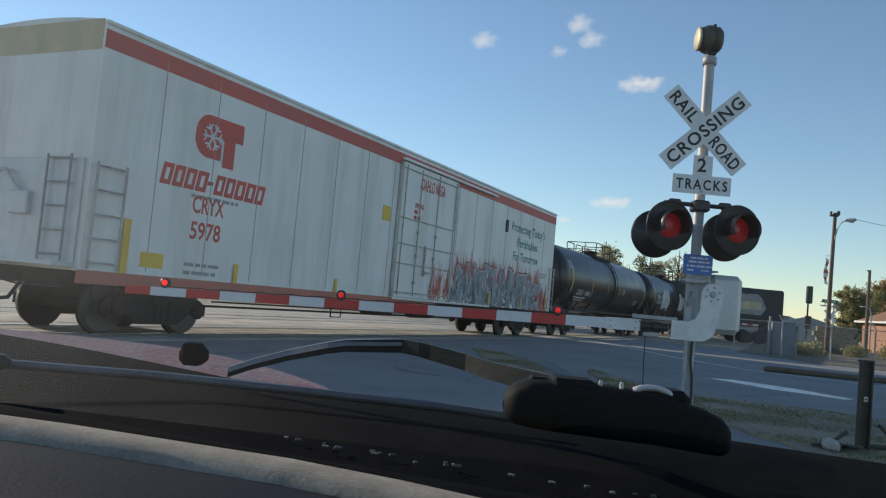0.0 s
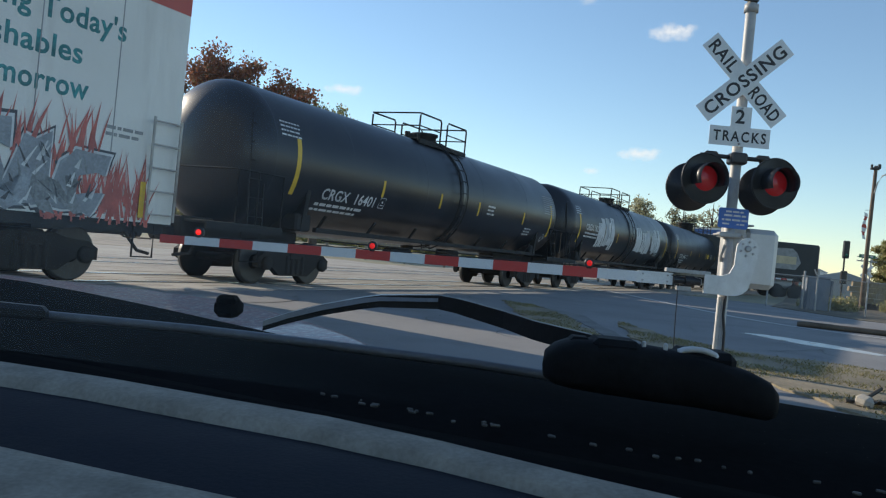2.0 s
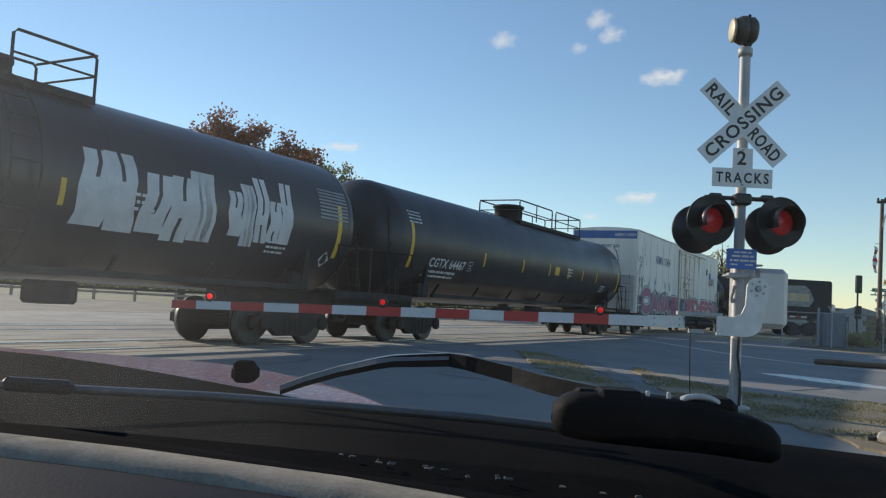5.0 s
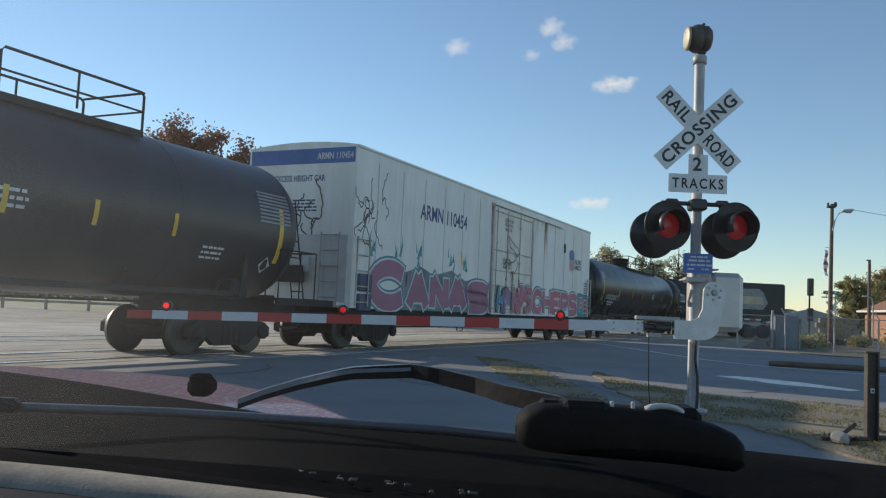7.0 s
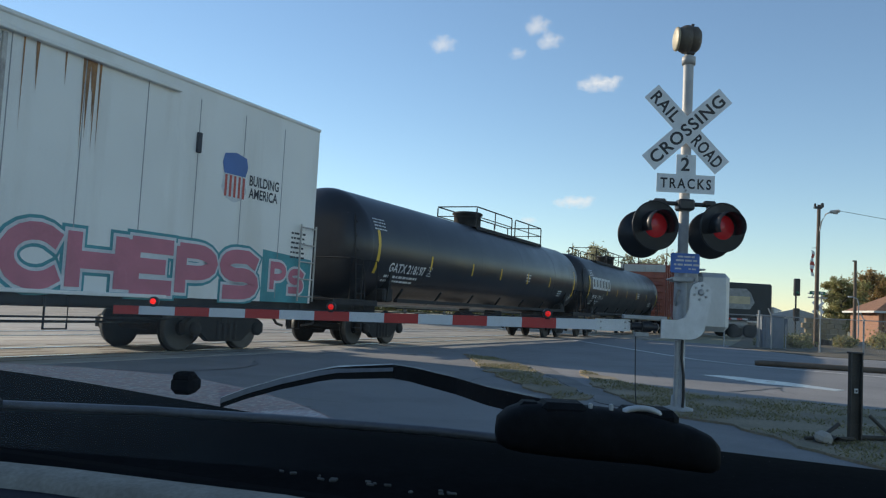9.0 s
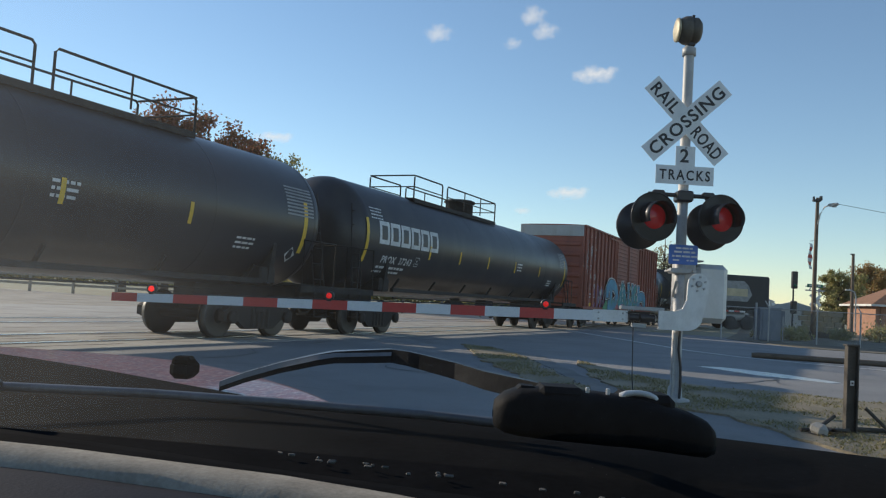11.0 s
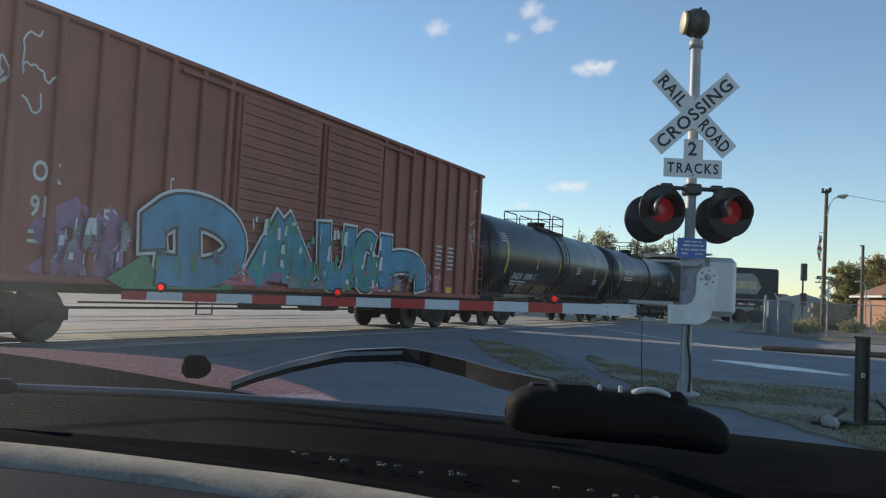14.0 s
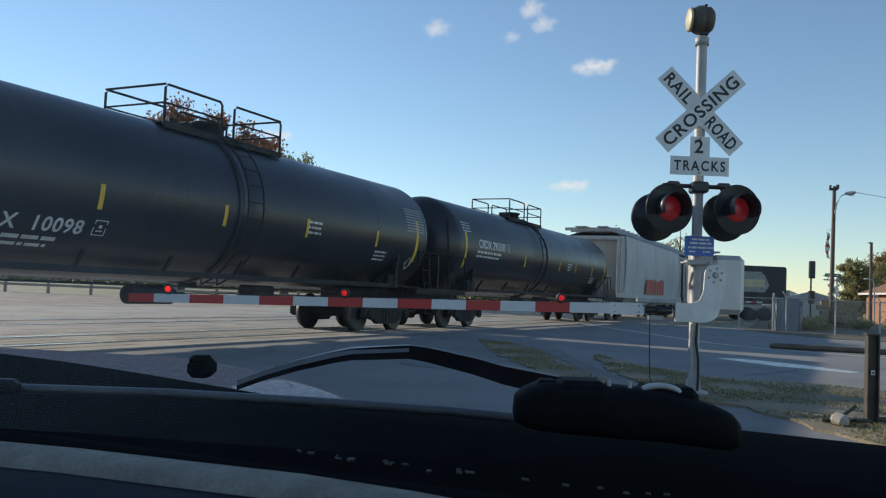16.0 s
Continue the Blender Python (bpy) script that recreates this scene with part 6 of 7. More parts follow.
for k in range(7):
    x = 6 + k * 0.75
    scrawlx.add([(x, -1.63, 1.45), (x + 0.6, -1.63, 1.45), (x + 0.7, -1.63, 2.2 + scr.uniform(0, .3)), (x + 0.1, -1.63, 2.1 + scr.uniform(0, .3))], [(0, 1, 2, 3)])
part("graffiti", scrawlx, "blob_flame", hop, "red brown sprayed patch", fix=False)
bogie(hop, 2.0)
bogie(hop, L - 2.0)
couplers(hop, L)
TRAIN.append((hop, 205.2))

FAR = []                          # the rest of the train, far down the line
u = 224.4
for k in range(11):
    src, length = ((TRAIN[-1][0], 17.8), (TRAIN[9][0], 17.6), (TRAIN[8][0], 15.5), (TRAIN[-1][0], 17.8))[k % 4]
    c = copy_thing(src, Matrix.Identity(4))
    FAR.append((c, u))
    u += length + 1.3
TRAIN += FAR


# ---------------------------------------------------------------- trees
def tree(name, x, y, h, spread, leaf, label, seed, clumps=70, per=60, size=0.32, low=0.35):
    rnd = random.Random(seed)
    t = thing(name, label, "tree", m=pose(x, y, -0.1))
    s = Shape()
    top = Vector((rnd.uniform(-.3, .3), rnd.uniform(-.3, .3), h * 0.62))
    s.tube([(0, 0, 0), (0.05, 0, h * 0.15), top * 0.6, top, (top.x, top.y, h * 0.9)], [h * 0.032, h * 0.026, h * 0.02, h * 0.012, h * 0.003], 8)
    tips = []
    for k in range(22):
        f = rnd.uniform(low, 0.95)
        base = Vector((0, 0, 0)).lerp(Vector((top.x, top.y, h * 0.85)), f * 0.9)
        a = k * 2.4 + rnd.uniform(-.4, .4)
        reach = spread * (0.55 + 0.45 * math.sin(math.pi * min(1, f * 0.9))) * rnd.uniform(0.6, 1.0) * (1.15 - 0.45 * f)
        end = base + Vector((math.cos(a) * reach, math.sin(a) * reach, h * rnd.uniform(0.06, 0.22)))
        mid = base.lerp(end, 0.5) + Vector((0, 0, rnd.uniform(0, 0.05) * h))
        s.tube([base, mid, end], [h * 0.010, h * 0.006, h * 0.002], 5)
        tips += [mid, end, base.lerp(end, 0.75)]
        for j in range(2):
            e2 = mid + Vector((rnd.uniform(-1, 1), rnd.uniform(-1, 1), rnd.uniform(-.2, .9))) * spread * 0.3
            s.tube([mid, e2], [h * 0.004, h * 0.0015], 4)
            tips.append(e2)
    part("trunk", s, "bark", t)
    v, f = [], []
    for k in range(clumps):
        c = rnd.choice(tips) + Vector((rnd.gauss(0, .3), rnd.gauss(0, .3), rnd.gauss(0, .25))) * spread * 0.25
        rad = spread * rnd.uniform(0.09, 0.2)
        for j in range(per):
            p = c + Vector((rnd.gauss(0, 1), rnd.gauss(0, 1), rnd.gauss(0, .75))) * rad * 0.7
            a = Vector((rnd.uniform(-1, 1), rnd.uniform(-1, 1), rnd.uniform(-1, 1))).normalized() * size * rnd.uniform(0.5, 1.1)
            b = a.cross(Vector((rnd.uniform(-1, 1), rnd.uniform(-1, 1), rnd.uniform(-1, 1)))).normalized() * size * 0.55
            o = len(v)
            v += [p - a * 0.5, p + b * 0.5, p + a * 0.5, p - b * 0.5]
            f.append((o, o + 1, o + 2, o + 3))
    sh = Shape()
    sh.v, sh.f, sh.s = [tuple(p) for p in v], f, [False] * len(f)
    part("crown", sh, leaf, t, fix=False)
    return t


tree("oak_tree", -21.5, 66, 16.0, 4.4, "leaf_rust", "tall oak with thinning rust-brown autumn leaves", 1, 200, 90, 0.36)
tree("oak_tree", -16.6, 67, 14.8, 4.4, "leaf_rust", "broad oak with rust-brown autumn leaves", 2, 220, 90, 0.36)
tree("oak_tree", -13.6, 69, 13.2, 3.4, "leaf_olive", "oak with olive and brown leaves", 3, 150, 90, 0.36)
tree("oak_tree", -25.6, 68, 14.6, 3.8, "leaf_rust", "smaller oak with rust-brown leaves", 4, 150, 90, 0.36)
for i, (x, y, h, sp, leaf) in enumerate(((39.2, 78, 7.0, 2.0, "leaf_olive"), (41.6, 80, 6.6, 2.4, "leaf_olive"), (44.6, 82, 7.0, 2.6, "leaf_orange"), (47.6, 86, 7.6, 2.8, "leaf_orange"), (50.6, 84, 7.4, 3.0, "leaf_olive"), (46.0, 90, 5.6, 2.4, "leaf_olive"), (54.5, 90, 8.4, 3.2, "leaf_orange"))):
    tree("shade_tree", x, y, h, sp, leaf, "leafy shade tree turning orange" if leaf == "leaf_orange" else "olive green shade tree beside the street", 20 + i, 130, 80, 0.27, 0.12)
rnd = random.Random(8)
for i in range(9):
    x, y = 17 + i * 2.6 + rnd.uniform(-1, 1), 122 + rnd.uniform(-6, 8)
    tree("distant_tree", x, y, 13.6 - i * 0.2 + rnd.uniform(-1.3, 0.8), 3.4, "leaf_far", "pale half-bare tree in the distant wood", 40 + i, 45, 40, 0.42, 0.2)

rnd = random.Random(21)
sh = Shape()
for k in range(26000):            # low scrub and woodland edge along the far side of the yard
    a = radians(-62 + 83 * rnd.random())
    d = 150 + rnd.uniform(-8, 12)
    h = (4.2 + 1.8 * noise.noise(Vector((a * 14, 0, 0)))) * rnd.random() ** 0.8
    p = Vector((math.sin(a) * d, math.cos(a) * d, h - 0.2))
    u = Vector((rnd.uniform(-1, 1), rnd.uniform(-1, 1), rnd.uniform(-1, 1))).normalized() * 0.5
    w = u.cross(Vector((rnd.uniform(-1, 1), rnd.uniform(-1, 1), rnd.uniform(-1, 1)))).normalized() * 0.35
    sh.add([p - u, p + w, p + u, p - w], [(0, 1, 2, 3)])
tagged(part("distant_scrub", sh, "leaf_olive", fix=False), "low olive scrub along the far edge of the yard", "scrub", kind="stuff")

# ---------------------------------------------------------------- far side of the street: pole, house, fence, cabinet, signals
pole = thing("utility_pole", "tall wooden utility pole with a street lamp arm", "utility pole", m=pose(19.9, 42, -0.1))
part("pole", Shape().tube([(0, 0, 0), (0.02, 0, 4), (0.05, 0, 7.5)], [0.12, 0.10, 0.085], 12), "pole_wood", pole)
part("lamp_arm", Shape().tube([(0.05, -0.1, 6.1), (0.12, -0.15, 6.6), (0.30, -0.25, 7.0), (0.50, -0.4, 7.1)], 0.035, 8), "galv", pole)
part("lamp_head", Shape().box((0.64, -0.5, 7.12), (0.50, 0.22, 0.15), 0.05, pose(0, 0, 0, 0, -6, -40)).box((0.66, -0.52, 7.03), (0.24, 0.18, 0.09), 0.03), "galv", pole, "grey street lamp head")
part("pole_top", Shape().box((0.0, 0, 7.35), (0.42, 0.2, 0.12), 0.03).box((0.22, 0, 7.48), (0.14, 0.14, 0.24), 0.03).box((-0.16, 0, 7.46), (0.10, 0.12, 0.2), 0.03), "lamp_black", pole)
flag = thing("flag", "folded striped flag hanging beside the utility pole", "flag", m=pose(19.55, 41.85, 0))
for k in range(7):
    part("flag_stripe", Shape().sheet([[(-0.05 + 0.05 * math.sin(k + z), 0.02 * math.cos(z * 3), 5.0 - 0.19 * k - z * 0.095), (0.10 + 0.04 * math.sin(k * 2 + z), -0.05, 5.0 - 0.19 * k - z * 0.095 - 0.05)] for z in (0, 1, 2)]), "band_red" if k % 2 else "sign_white", flag)
part("flag_arm", Shape().tube([(0.36, 0.15, 5.15), (0.0, 0, 5.1)], 0.015, 6), "galv", flag)
wire = thing("overhead_wire", "thin sagging overhead wire from the pole", "wire")
part("strand", Shape().tube([(20.5, 41.5, 7.1), (24, 41, 6.55), (28, 40.5, 6.0), (33, 40, 5.6)], 0.012, 5), "lamp_black", wire)
pole2 = thing("utility_pole", "thin dark wooden pole behind the fence", "utility pole", m=pose(31.3, 60, -0.1))
part("pole", Shape().tube([(0, 0, 0), (0, 0, 6.2)], [0.14, 0.1], 10), "pole_wood", pole2)
part("insulator", Shape().box((-0.1, 0, 6.15), (0.22, 0.1, 0.1), 0.02), "lamp_black", pole2)
sl = thing("street_lamp", "small grey street lamp with a curved arm", "street lamp", m=pose(30.6, 58.5, -0.1))
part("post", Shape().tube([(0.2, 0, 0), (0.2, 0, 2.9), (0.1, 0, 3.3), (-0.3, 0, 3.45)], 0.05, 8), "galv", sl)
part("lamp_head", Shape().box((-0.42, 0, 3.42), (0.35, 0.18, 0.1), 0.04), "trim", sl)

house = thing("house", "small brick house with brown shingled hip roof", "house", m=pose(35.3, 64, -0.1, 0, 0, -8))
part("wall", Shape().box((4.0, 3.0, 1.3), (8.0, 6.0, 2.6)), "brick", house)
for r_ in range(24):
    row = Shape()
    for k in range(18):
        x = 0.02 + k * 0.24 + (0.12 if r_ % 2 else 0)
        row.box((x + 0.11, -0.004, 0.06 + r_ * 0.105), (0.222, 0.02, 0.092))
    part("brick_course", row, "brick", house)
part("roof", Shape().add([(-0.5, -0.5, 2.6), (8.5, -0.5, 2.6), (8.5, 6.5, 2.6), (-0.5, 6.5, 2.6), (3.0, 3.0, 4.5), (5.0, 3.0, 4.5)], [(0, 1, 5, 4), (1, 2, 5), (2, 3, 4, 5), (3, 0, 4), (0, 3, 2, 1)]), "shingle", house)
part("fascia", Shape().box((4.0, -0.5, 2.56), (9.05, 0.05, 0.16)).box((-0.5, 3, 2.56), (0.05, 7.05, 0.16)), "trim", house)
part("downpipe", Shape().tube([(0.35, -0.06, 0.1), (0.35, -0.06, 2.5)], 0.05, 8), "shingle", house)
win = part("window", Shape().box((1.75, -0.02, 1.35), (0.95, 0.08, 1.25), 0.01), "trim", house, "white framed window")
part("pane", Shape().box((1.75, -0.075, 1.35), (0.78, 0.02, 1.08)), "sign_white", win)

fence = thing("chain_link_fence", "grey chain-link fence on steel posts", "fence")
FP = [(12.7, 35.2), (14.5, 34.6), (16.2, 33.8), (17.6, 33.0), (19.4, 32.4), (21.5, 32.0)]
for x, y in FP:
    part("post", Shape().tube([(x, y, -0.1), (x, y, 1.45)], 0.035, 8).tube([(x, y, 1.42), (x - 0.18, y - 0.05, 1.72)], 0.025, 6), "galv", fence)
for (x0, y0), (x1, y1) in zip(FP, FP[1:]):
    w = Shape().tube([(x0, y0, 1.40), (x1, y1, 1.40)], 0.02, 6)
    n = 24
    for k in range(-8, n):
        for g in (1, -1):
            a, b = k / n, (k + 8) / n
            a, b = (a, b) if g > 0 else (b, a)
            za, zb = 0.0, 1.4
            p0, p1 = Vector((x0 + (x1 - x0) * a, y0 + (y1 - y0) * a, za)), Vector((x0 + (x1 - x0) * b, y0 + (y1 - y0) * b, zb))
            if 0 <= a <= 1 and 0 <= b <= 1:
                w.tube([p0, p1], 0.004, 3, False)
    part("mesh_panel", w, "galv", fence)
cab = thing("equipment_cabinet", "blue-grey steel equipment cabinet behind the road", "cabinet", m=pose(15.2, 36.4, -0.1))
part("body", Shape().box((0, 0, 0.75), (0.95, 0.7, 1.5), 0.02), "cabinet", cab)
part("cabinet_door", Shape().box((0.02, -0.36, 0.75), (0.78, 0.03, 1.3), 0.01), "cabinet", cab)
part("roof_lip", Shape().box((0, 0, 1.53), (1.02, 0.8, 0.06), 0.01), "cabinet", cab)
part("frame_post", Shape().tube([(-0.60, -0.2, 0), (-0.60, -0.2, 1.75)], 0.05, 8).tube([(0.52, -0.42, 0), (0.52, -0.42, 1.2)], 0.03, 8), "galv", cab)

shed = thing("shed", "low white metal shed with a shallow gable roof", "shed", m=pose(39.4, 95, -0.1, 0, 0, -20))
part("wall", Shape().box((3.0, 4.0, 1.1), (6.0, 8.0, 2.2)), "trim", shed)
part("roof", Shape().prism([(-0.3, 2.2), (6.3, 2.2), (3.0, 3.1)], 8.4, lambda a, b, d: (a, d - 0.2, b)), "case_grey", shed)
part("shed_door", Shape().box((1.6, -0.03, 0.95), (1.0, 0.05, 1.9), 0.01), "cabinet", shed)

low = thing("block_wall", "low tan block wall with climbing twigs", "wall", m=pose(21.9, 47.5, -0.1))
for r_ in range(4):
    for k in range(5):
        part("block", Shape().box((k * 0.47 + (0.2 if r_ % 2 else 0), 0, 0.6 + r_ * 0.3), (0.455, 0.25, 0.285), 0.015), "wall_tan", low)
part("footing", Shape().box((1.05, 0, 0.22), (2.6, 0.3, 0.44), 0.02), "timber", low)
sig = thing("traffic_signal", "dark hanging traffic signal on a thin post", "traffic signal", m=pose(20.0, 44.6, -0.1))
part("post", Shape().tube([(0, 0, 0), (0, 0, 3.6)], 0.05, 8), "lamp_black", sig)
part("signal_head", Shape().box((0, -0.1, 3.25), (0.30, 0.25, 0.95), 0.04).box((0, -0.1, 1.75), (0.30, 0.25, 0.7), 0.04), "lamp_black", sig)
part("lens", Shape().turned([(-0.26, 0), (-0.24, 0.07), (-0.22, 0.08)], 'Y', 12, (0, 0, 2.95)), "sign_green", sig, "green lens")
stn = thing("street_sign", "green street name sign on a grey post", "street sign", m=pose(20.5, 43.4, -0.1))
part("post", Shape().tube([(0, 0, 0), (0, 0, 2.9)], 0.035, 8), "galv", stn)
part("name_plate", Shape().box((0.12, 0, 2.95), (0.85, 0.02, 0.18), 0.004), "sign_green", stn)
part("name_print", bars(Shape(), [(-0.18, 2.92, 0.6, 0.07)], lambda a, b: (a, -0.013, b), 3), "ink_white", stn, fix=False)
xb = thing("crossing_signal", "distant crossing mast with small white crossbuck", "crossing signal", "far crossing masts", m=pose(24.0, 50.5, -0.1))
part("pole", Shape().tube([(0.25, 0, 0), (0.25, 0, 3.1)], 0.06, 8), "galv", xb)
for a in (45, -45):
    part("crossbuck_blade", Shape().box((0, -0.1, 2.35), (0.95, 0.03, 0.17), 0.004, pose(0, 0, 0, 0, a, 0)), "sign_white", xb)
part("cross_arm", Shape().box((0.0, 0, 2.95), (1.2, 0.1, 0.08)).box((0.0, 0, 3.2), (1.2, 0.1, 0.06)).box((-0.3, 0, 3.07), (0.05, 0.05, 0.3), 0, pose(0, 0, 0, 0, 30, 0)).box((0.3, 0, 3.07), (0.05, 0.05, 0.3), 0, pose(0, 0, 0, 0, -30, 0)), "galv", xb)
rnd = random.Random(12)
for i, (x, y, r_) in enumerate(((18.3, 40.3, 0.5), (22.6, 44.3, 0.5), (26.5, 46, 0.6), (17.2, 38.5, 0.45), (24.8, 44.5, 0.7), (28.5, 47.5, 0.7), (30.5, 48.5, 0.7), (15.9, 38.5, 0.4))):
    sh = Shape()
    for k in range(900):
        p = Vector((rnd.gauss(0, 1), rnd.gauss(0, 1), rnd.gauss(0, .6))) * r_ * 0.55 + Vector((0, 0, r_ * 0.75))
        p.z = abs(p.z)
        a = Vector((rnd.uniform(-1, 1), rnd.uniform(-1, 1), rnd.uniform(-1, 1))).normalized() * 0.07
        b = a.cross(Vector((rnd.uniform(-1, 1), rnd.uniform(-1, 1), rnd.uniform(-1, 1)))).normalized() * 0.05
        sh.add([p - a, p + b, p + a, p - b], [(0, 1, 2, 3)])
    bush = thing("bush", "low dark green bush by the fence", "bush", "bushes by the fence", pose(x, y, -0.1))
    part("stem", Shape().tube([(0, 0, 0), (0.02, 0, r_ * 0.8)], 0.03, 5), "bark", bush)
    part("foliage", sh, "leaf_olive", bush, fix=False)

trailer = thing("semi_trailer", "dark parked box trailer with a pale printed emblem", "trailer", m=pose(25.0, 59.6, -0.05, 0, 0, 4))
part("box", Shape().box((-6.0, 1.2, 2.75), (12.0, 2.4, 2.55), 0.12), "trailer_dark", trailer)
part("emblem", Shape().prism([(-4.6, 2.1), (-1.7, 2.1), (-1.35, 2.6), (-1.65, 3.3), (-2.0, 3.6), (-4.6, 3.55)], 0.006, lambda a, b, d: (a, -0.008 - d, b)), "ink_grey", trailer, "pale grey emblem on the side")
part("emblem_plate", Shape().box((-2.5, -0.02, 2.75), (1.6, 0.01, 0.55)).box((-2.75, -0.024, 2.75), (1.0, 0.01, 0.28)), "tan", trailer)
part("side_skirt", Shape().box((-6, 1.2, 1.38), (11.8, 2.2, 0.22)), "under_black", trailer)
for k in range(4):
    part("tape", Shape().box((-3.3 + k * 0.42, -0.012, 1.36), (0.40, 0.01, 0.12)), "arm_red" if k % 2 == 0 else "arm_white", trailer)
part("tank_pod", Shape().tube([(-3.8, 0.6, 1.0), (-1.7, 0.6, 1.0)], 0.32, 14), "galv", trailer)
for x in (-1.6, -2.9, -9.5):
    for y in (0.15, 2.2):
        part("wheel", Shape().turned([(-0.13, 0.2), (-0.14, 0.45), (-0.10, 0.5), (0.10, 0.5), (0.14, 0.45), (0.13, 0.2)], 'Y', 20, (x, y, 0.5)), "under_black", trailer)

# ---------------------------------------------------------------- timber log and steel post by the road
log = thing("log", "long weathered timber log lying as a road barrier", "log", m=pose(0, 0, 0.0))
part("trunk", Shape().tube([(8.35, 20.9, 0.045), (8.5, 20.85, 0.055), (10.5, 20.3, 0.055), (13.5, 19.5, 0.055)], [0.06, 0.072, 0.072, 0.07], 12), "timber", log)
post = thing("steel_post", "leaning-free dark steel post with a small plate beside the verge", "post", m=pose(4.03, 7.72, 0))
part("channel", Shape().box((0, 0, 0.40), (0.105, 0.03, 0.84), 0.006).box((-0.05, -0.03, 0.40), (0.012, 0.06, 0.84)).box((0.05, -0.03, 0.40), (0.012, 0.06, 0.84)), "post_dark", post)
part("cap", Shape().box((0, -0.015, 0.825), (0.13, 0.08, 0.02), 0.006), "post_dark", post)
part("plate", Shape().box((0.005, -0.035, 0.47), (0.035, 0.008, 0.045)), "ink_white", post)
part("plate_mark", Shape().box((0.005, -0.041, 0.47), (0.016, 0.006, 0.016)), "ink_black", post)
scrap = thing("scrap_metal", "bent rusty steel scraps lying at the post", "scrap", m=pose(3.72, 7.55, 0.0))
part("bar", Shape().tube([(-0.12, -0.05, 0.02), (0.0, 0.0, 0.10), (0.10, 0.02, 0.17)], 0.018, 6).tube([(-0.2, 0.05, 0.02), (0.28, 0.1, 0.03)], 0.02, 6), "post_dark", scrap)
part("sheet", Shape().sheet([[(-0.18, -0.05, 0.01), (-0.05, 0.06, 0.09), (0.12, 0.08, 0.03)], [(-0.12, -0.2, 0.01), (0.02, -0.12, 0.07), (0.18, -0.1, 0.01)]], False), "post_dark", scrap)
scrap2 = thing("scrap_metal", "rusty angle iron leaning against a low frame", "scrap", m=pose(4.35, 7.75, 0.0))
part("bar", Shape().tube([(-0.15, 0.0, 0.24), (0.10, -0.05, 0.0)], 0.018, 6).tube([(-0.3, 0.02, 0.03), (0.5, 0.05, 0.03)], 0.025, 6), "post_dark", scrap2)
stone = thing("stone", "rough pale stone lying in the grass", "stone", m=pose(3.62, 7.45, 0.0))
part("rock", Shape().box((0, 0, 0.05), (0.12, 0.16, 0.12), 0.04, pose(0, 0, 0, 12, 8, 30)), "concrete", stone)

# wooden rail fence and low grass bank far behind the train
yard = thing("rail_fence", "weathered wooden post-and-rail fence behind the rails", "fence")
for k in range(24):
    x, y = -40 + k * 2.4, 46 + k * 0.25
    part("post", Shape().box((x, y, 0.5), (0.14, 0.14, 1.3), 0.01), "fence_wood", yard)
    for z in (0.45, 0.95):
        part("board", Shape().box((x + 1.2, y + 0.12, z), (2.4, 0.05, 0.14), 0.005, pose(0, 0, 0, 0, 0, 6)), "fence_wood", yard)

# ---------------------------------------------------------------- the parked car that the view looks out of
auto = thing("car", "dusty dark red car seen over its bonnet from the driver's seat", "car")
REAR = [(-0.16, 1.31), (-0.25, 1.40), (-0.35, 1.43), (-0.5, 1.46), (-0.65, 1.475), (-0.8, 1.485), (-1.5, 1.53)]
FRONT = [(-0.14, 1.35), (-0.203, 1.497), (-0.289, 1.636), (-0.458, 1.867), (-0.661, 2.014), (-0.888, 2.06), (-1.5, 2.06)]
g = []
for f in [k / 8 for k in range(9)]:
    g.append([(a[0] + (b[0] - a[0]) * f, a[1] + (b[1] - a[1]) * f, 0.846 + 0.016 * f) for a, b in zip(REAR, FRONT)])
for o, z in ((0.015, 0.855), (0.035, 0.83), (0.05, 0.75), (0.05, 0.45)):
    g.append([(b[0] + o * (1.2 if i < 3 else 0.6), b[1] + o * (0.3 if i < 3 else 1.2), z) for i, b in enumerate(FRONT)])
hood = part("bonnet", Shape().sheet(g), "hood_red", auto, "dark red bonnet speckled with dust")
hood.modifiers.new("smooth", 'SUBSURF').levels = 2
hood.modifiers["smooth"].render_levels = 2
part("washer_nozzle", Shape().box((-0.447, 1.555, 0.885), (0.044, 0.06, 0.035), 0.010).box((-0.447, 1.545, 0.900), (0.036, 0.04, 0.018), 0.006), "trim_black", auto, "black windscreen washer nozzle")
EDGE = [(-1.6, 2.02), (-0.985, 1.841), (-0.811, 1.742), (-0.648, 1.633), (-0.506, 1.527), (-0.368, 1.422), (-0.25, 1.330), (-0.157, 1.29), (0.018, 1.239), (0.14, 1.21), (0.43, 1.20), (0.60, 1.116), (1.1, 0.90)]
cow = [[(x, y - o, z) for x, y in EDGE] for o, z in ((0, 0.60), (0, 0.862), (0.004, 0.868), (0.02, 0.870), (0.12, 0.869), (0.25, 0.866), (0.40, 0.852), (0.62, 0.832))]
part("cowl", Shape().sheet(cow), "trim_black", auto, "black plastic scuttle panel below the windscreen")
rodp = [(-1.2, 1.135, 0.888), (-0.80, 1.142, 0.888), (-0.569, 1.146, 0.889), (-0.376, 1.154, 0.890), (-0.216, 1.139, 0.890), (0.015, 1.101, 0.890), (0.13, 1.07, 0.888)]
part("wiper_blade", Shape().tube(rodp, 0.0065, 8), "blade_grey", auto, "lower wiper lying along the glass")
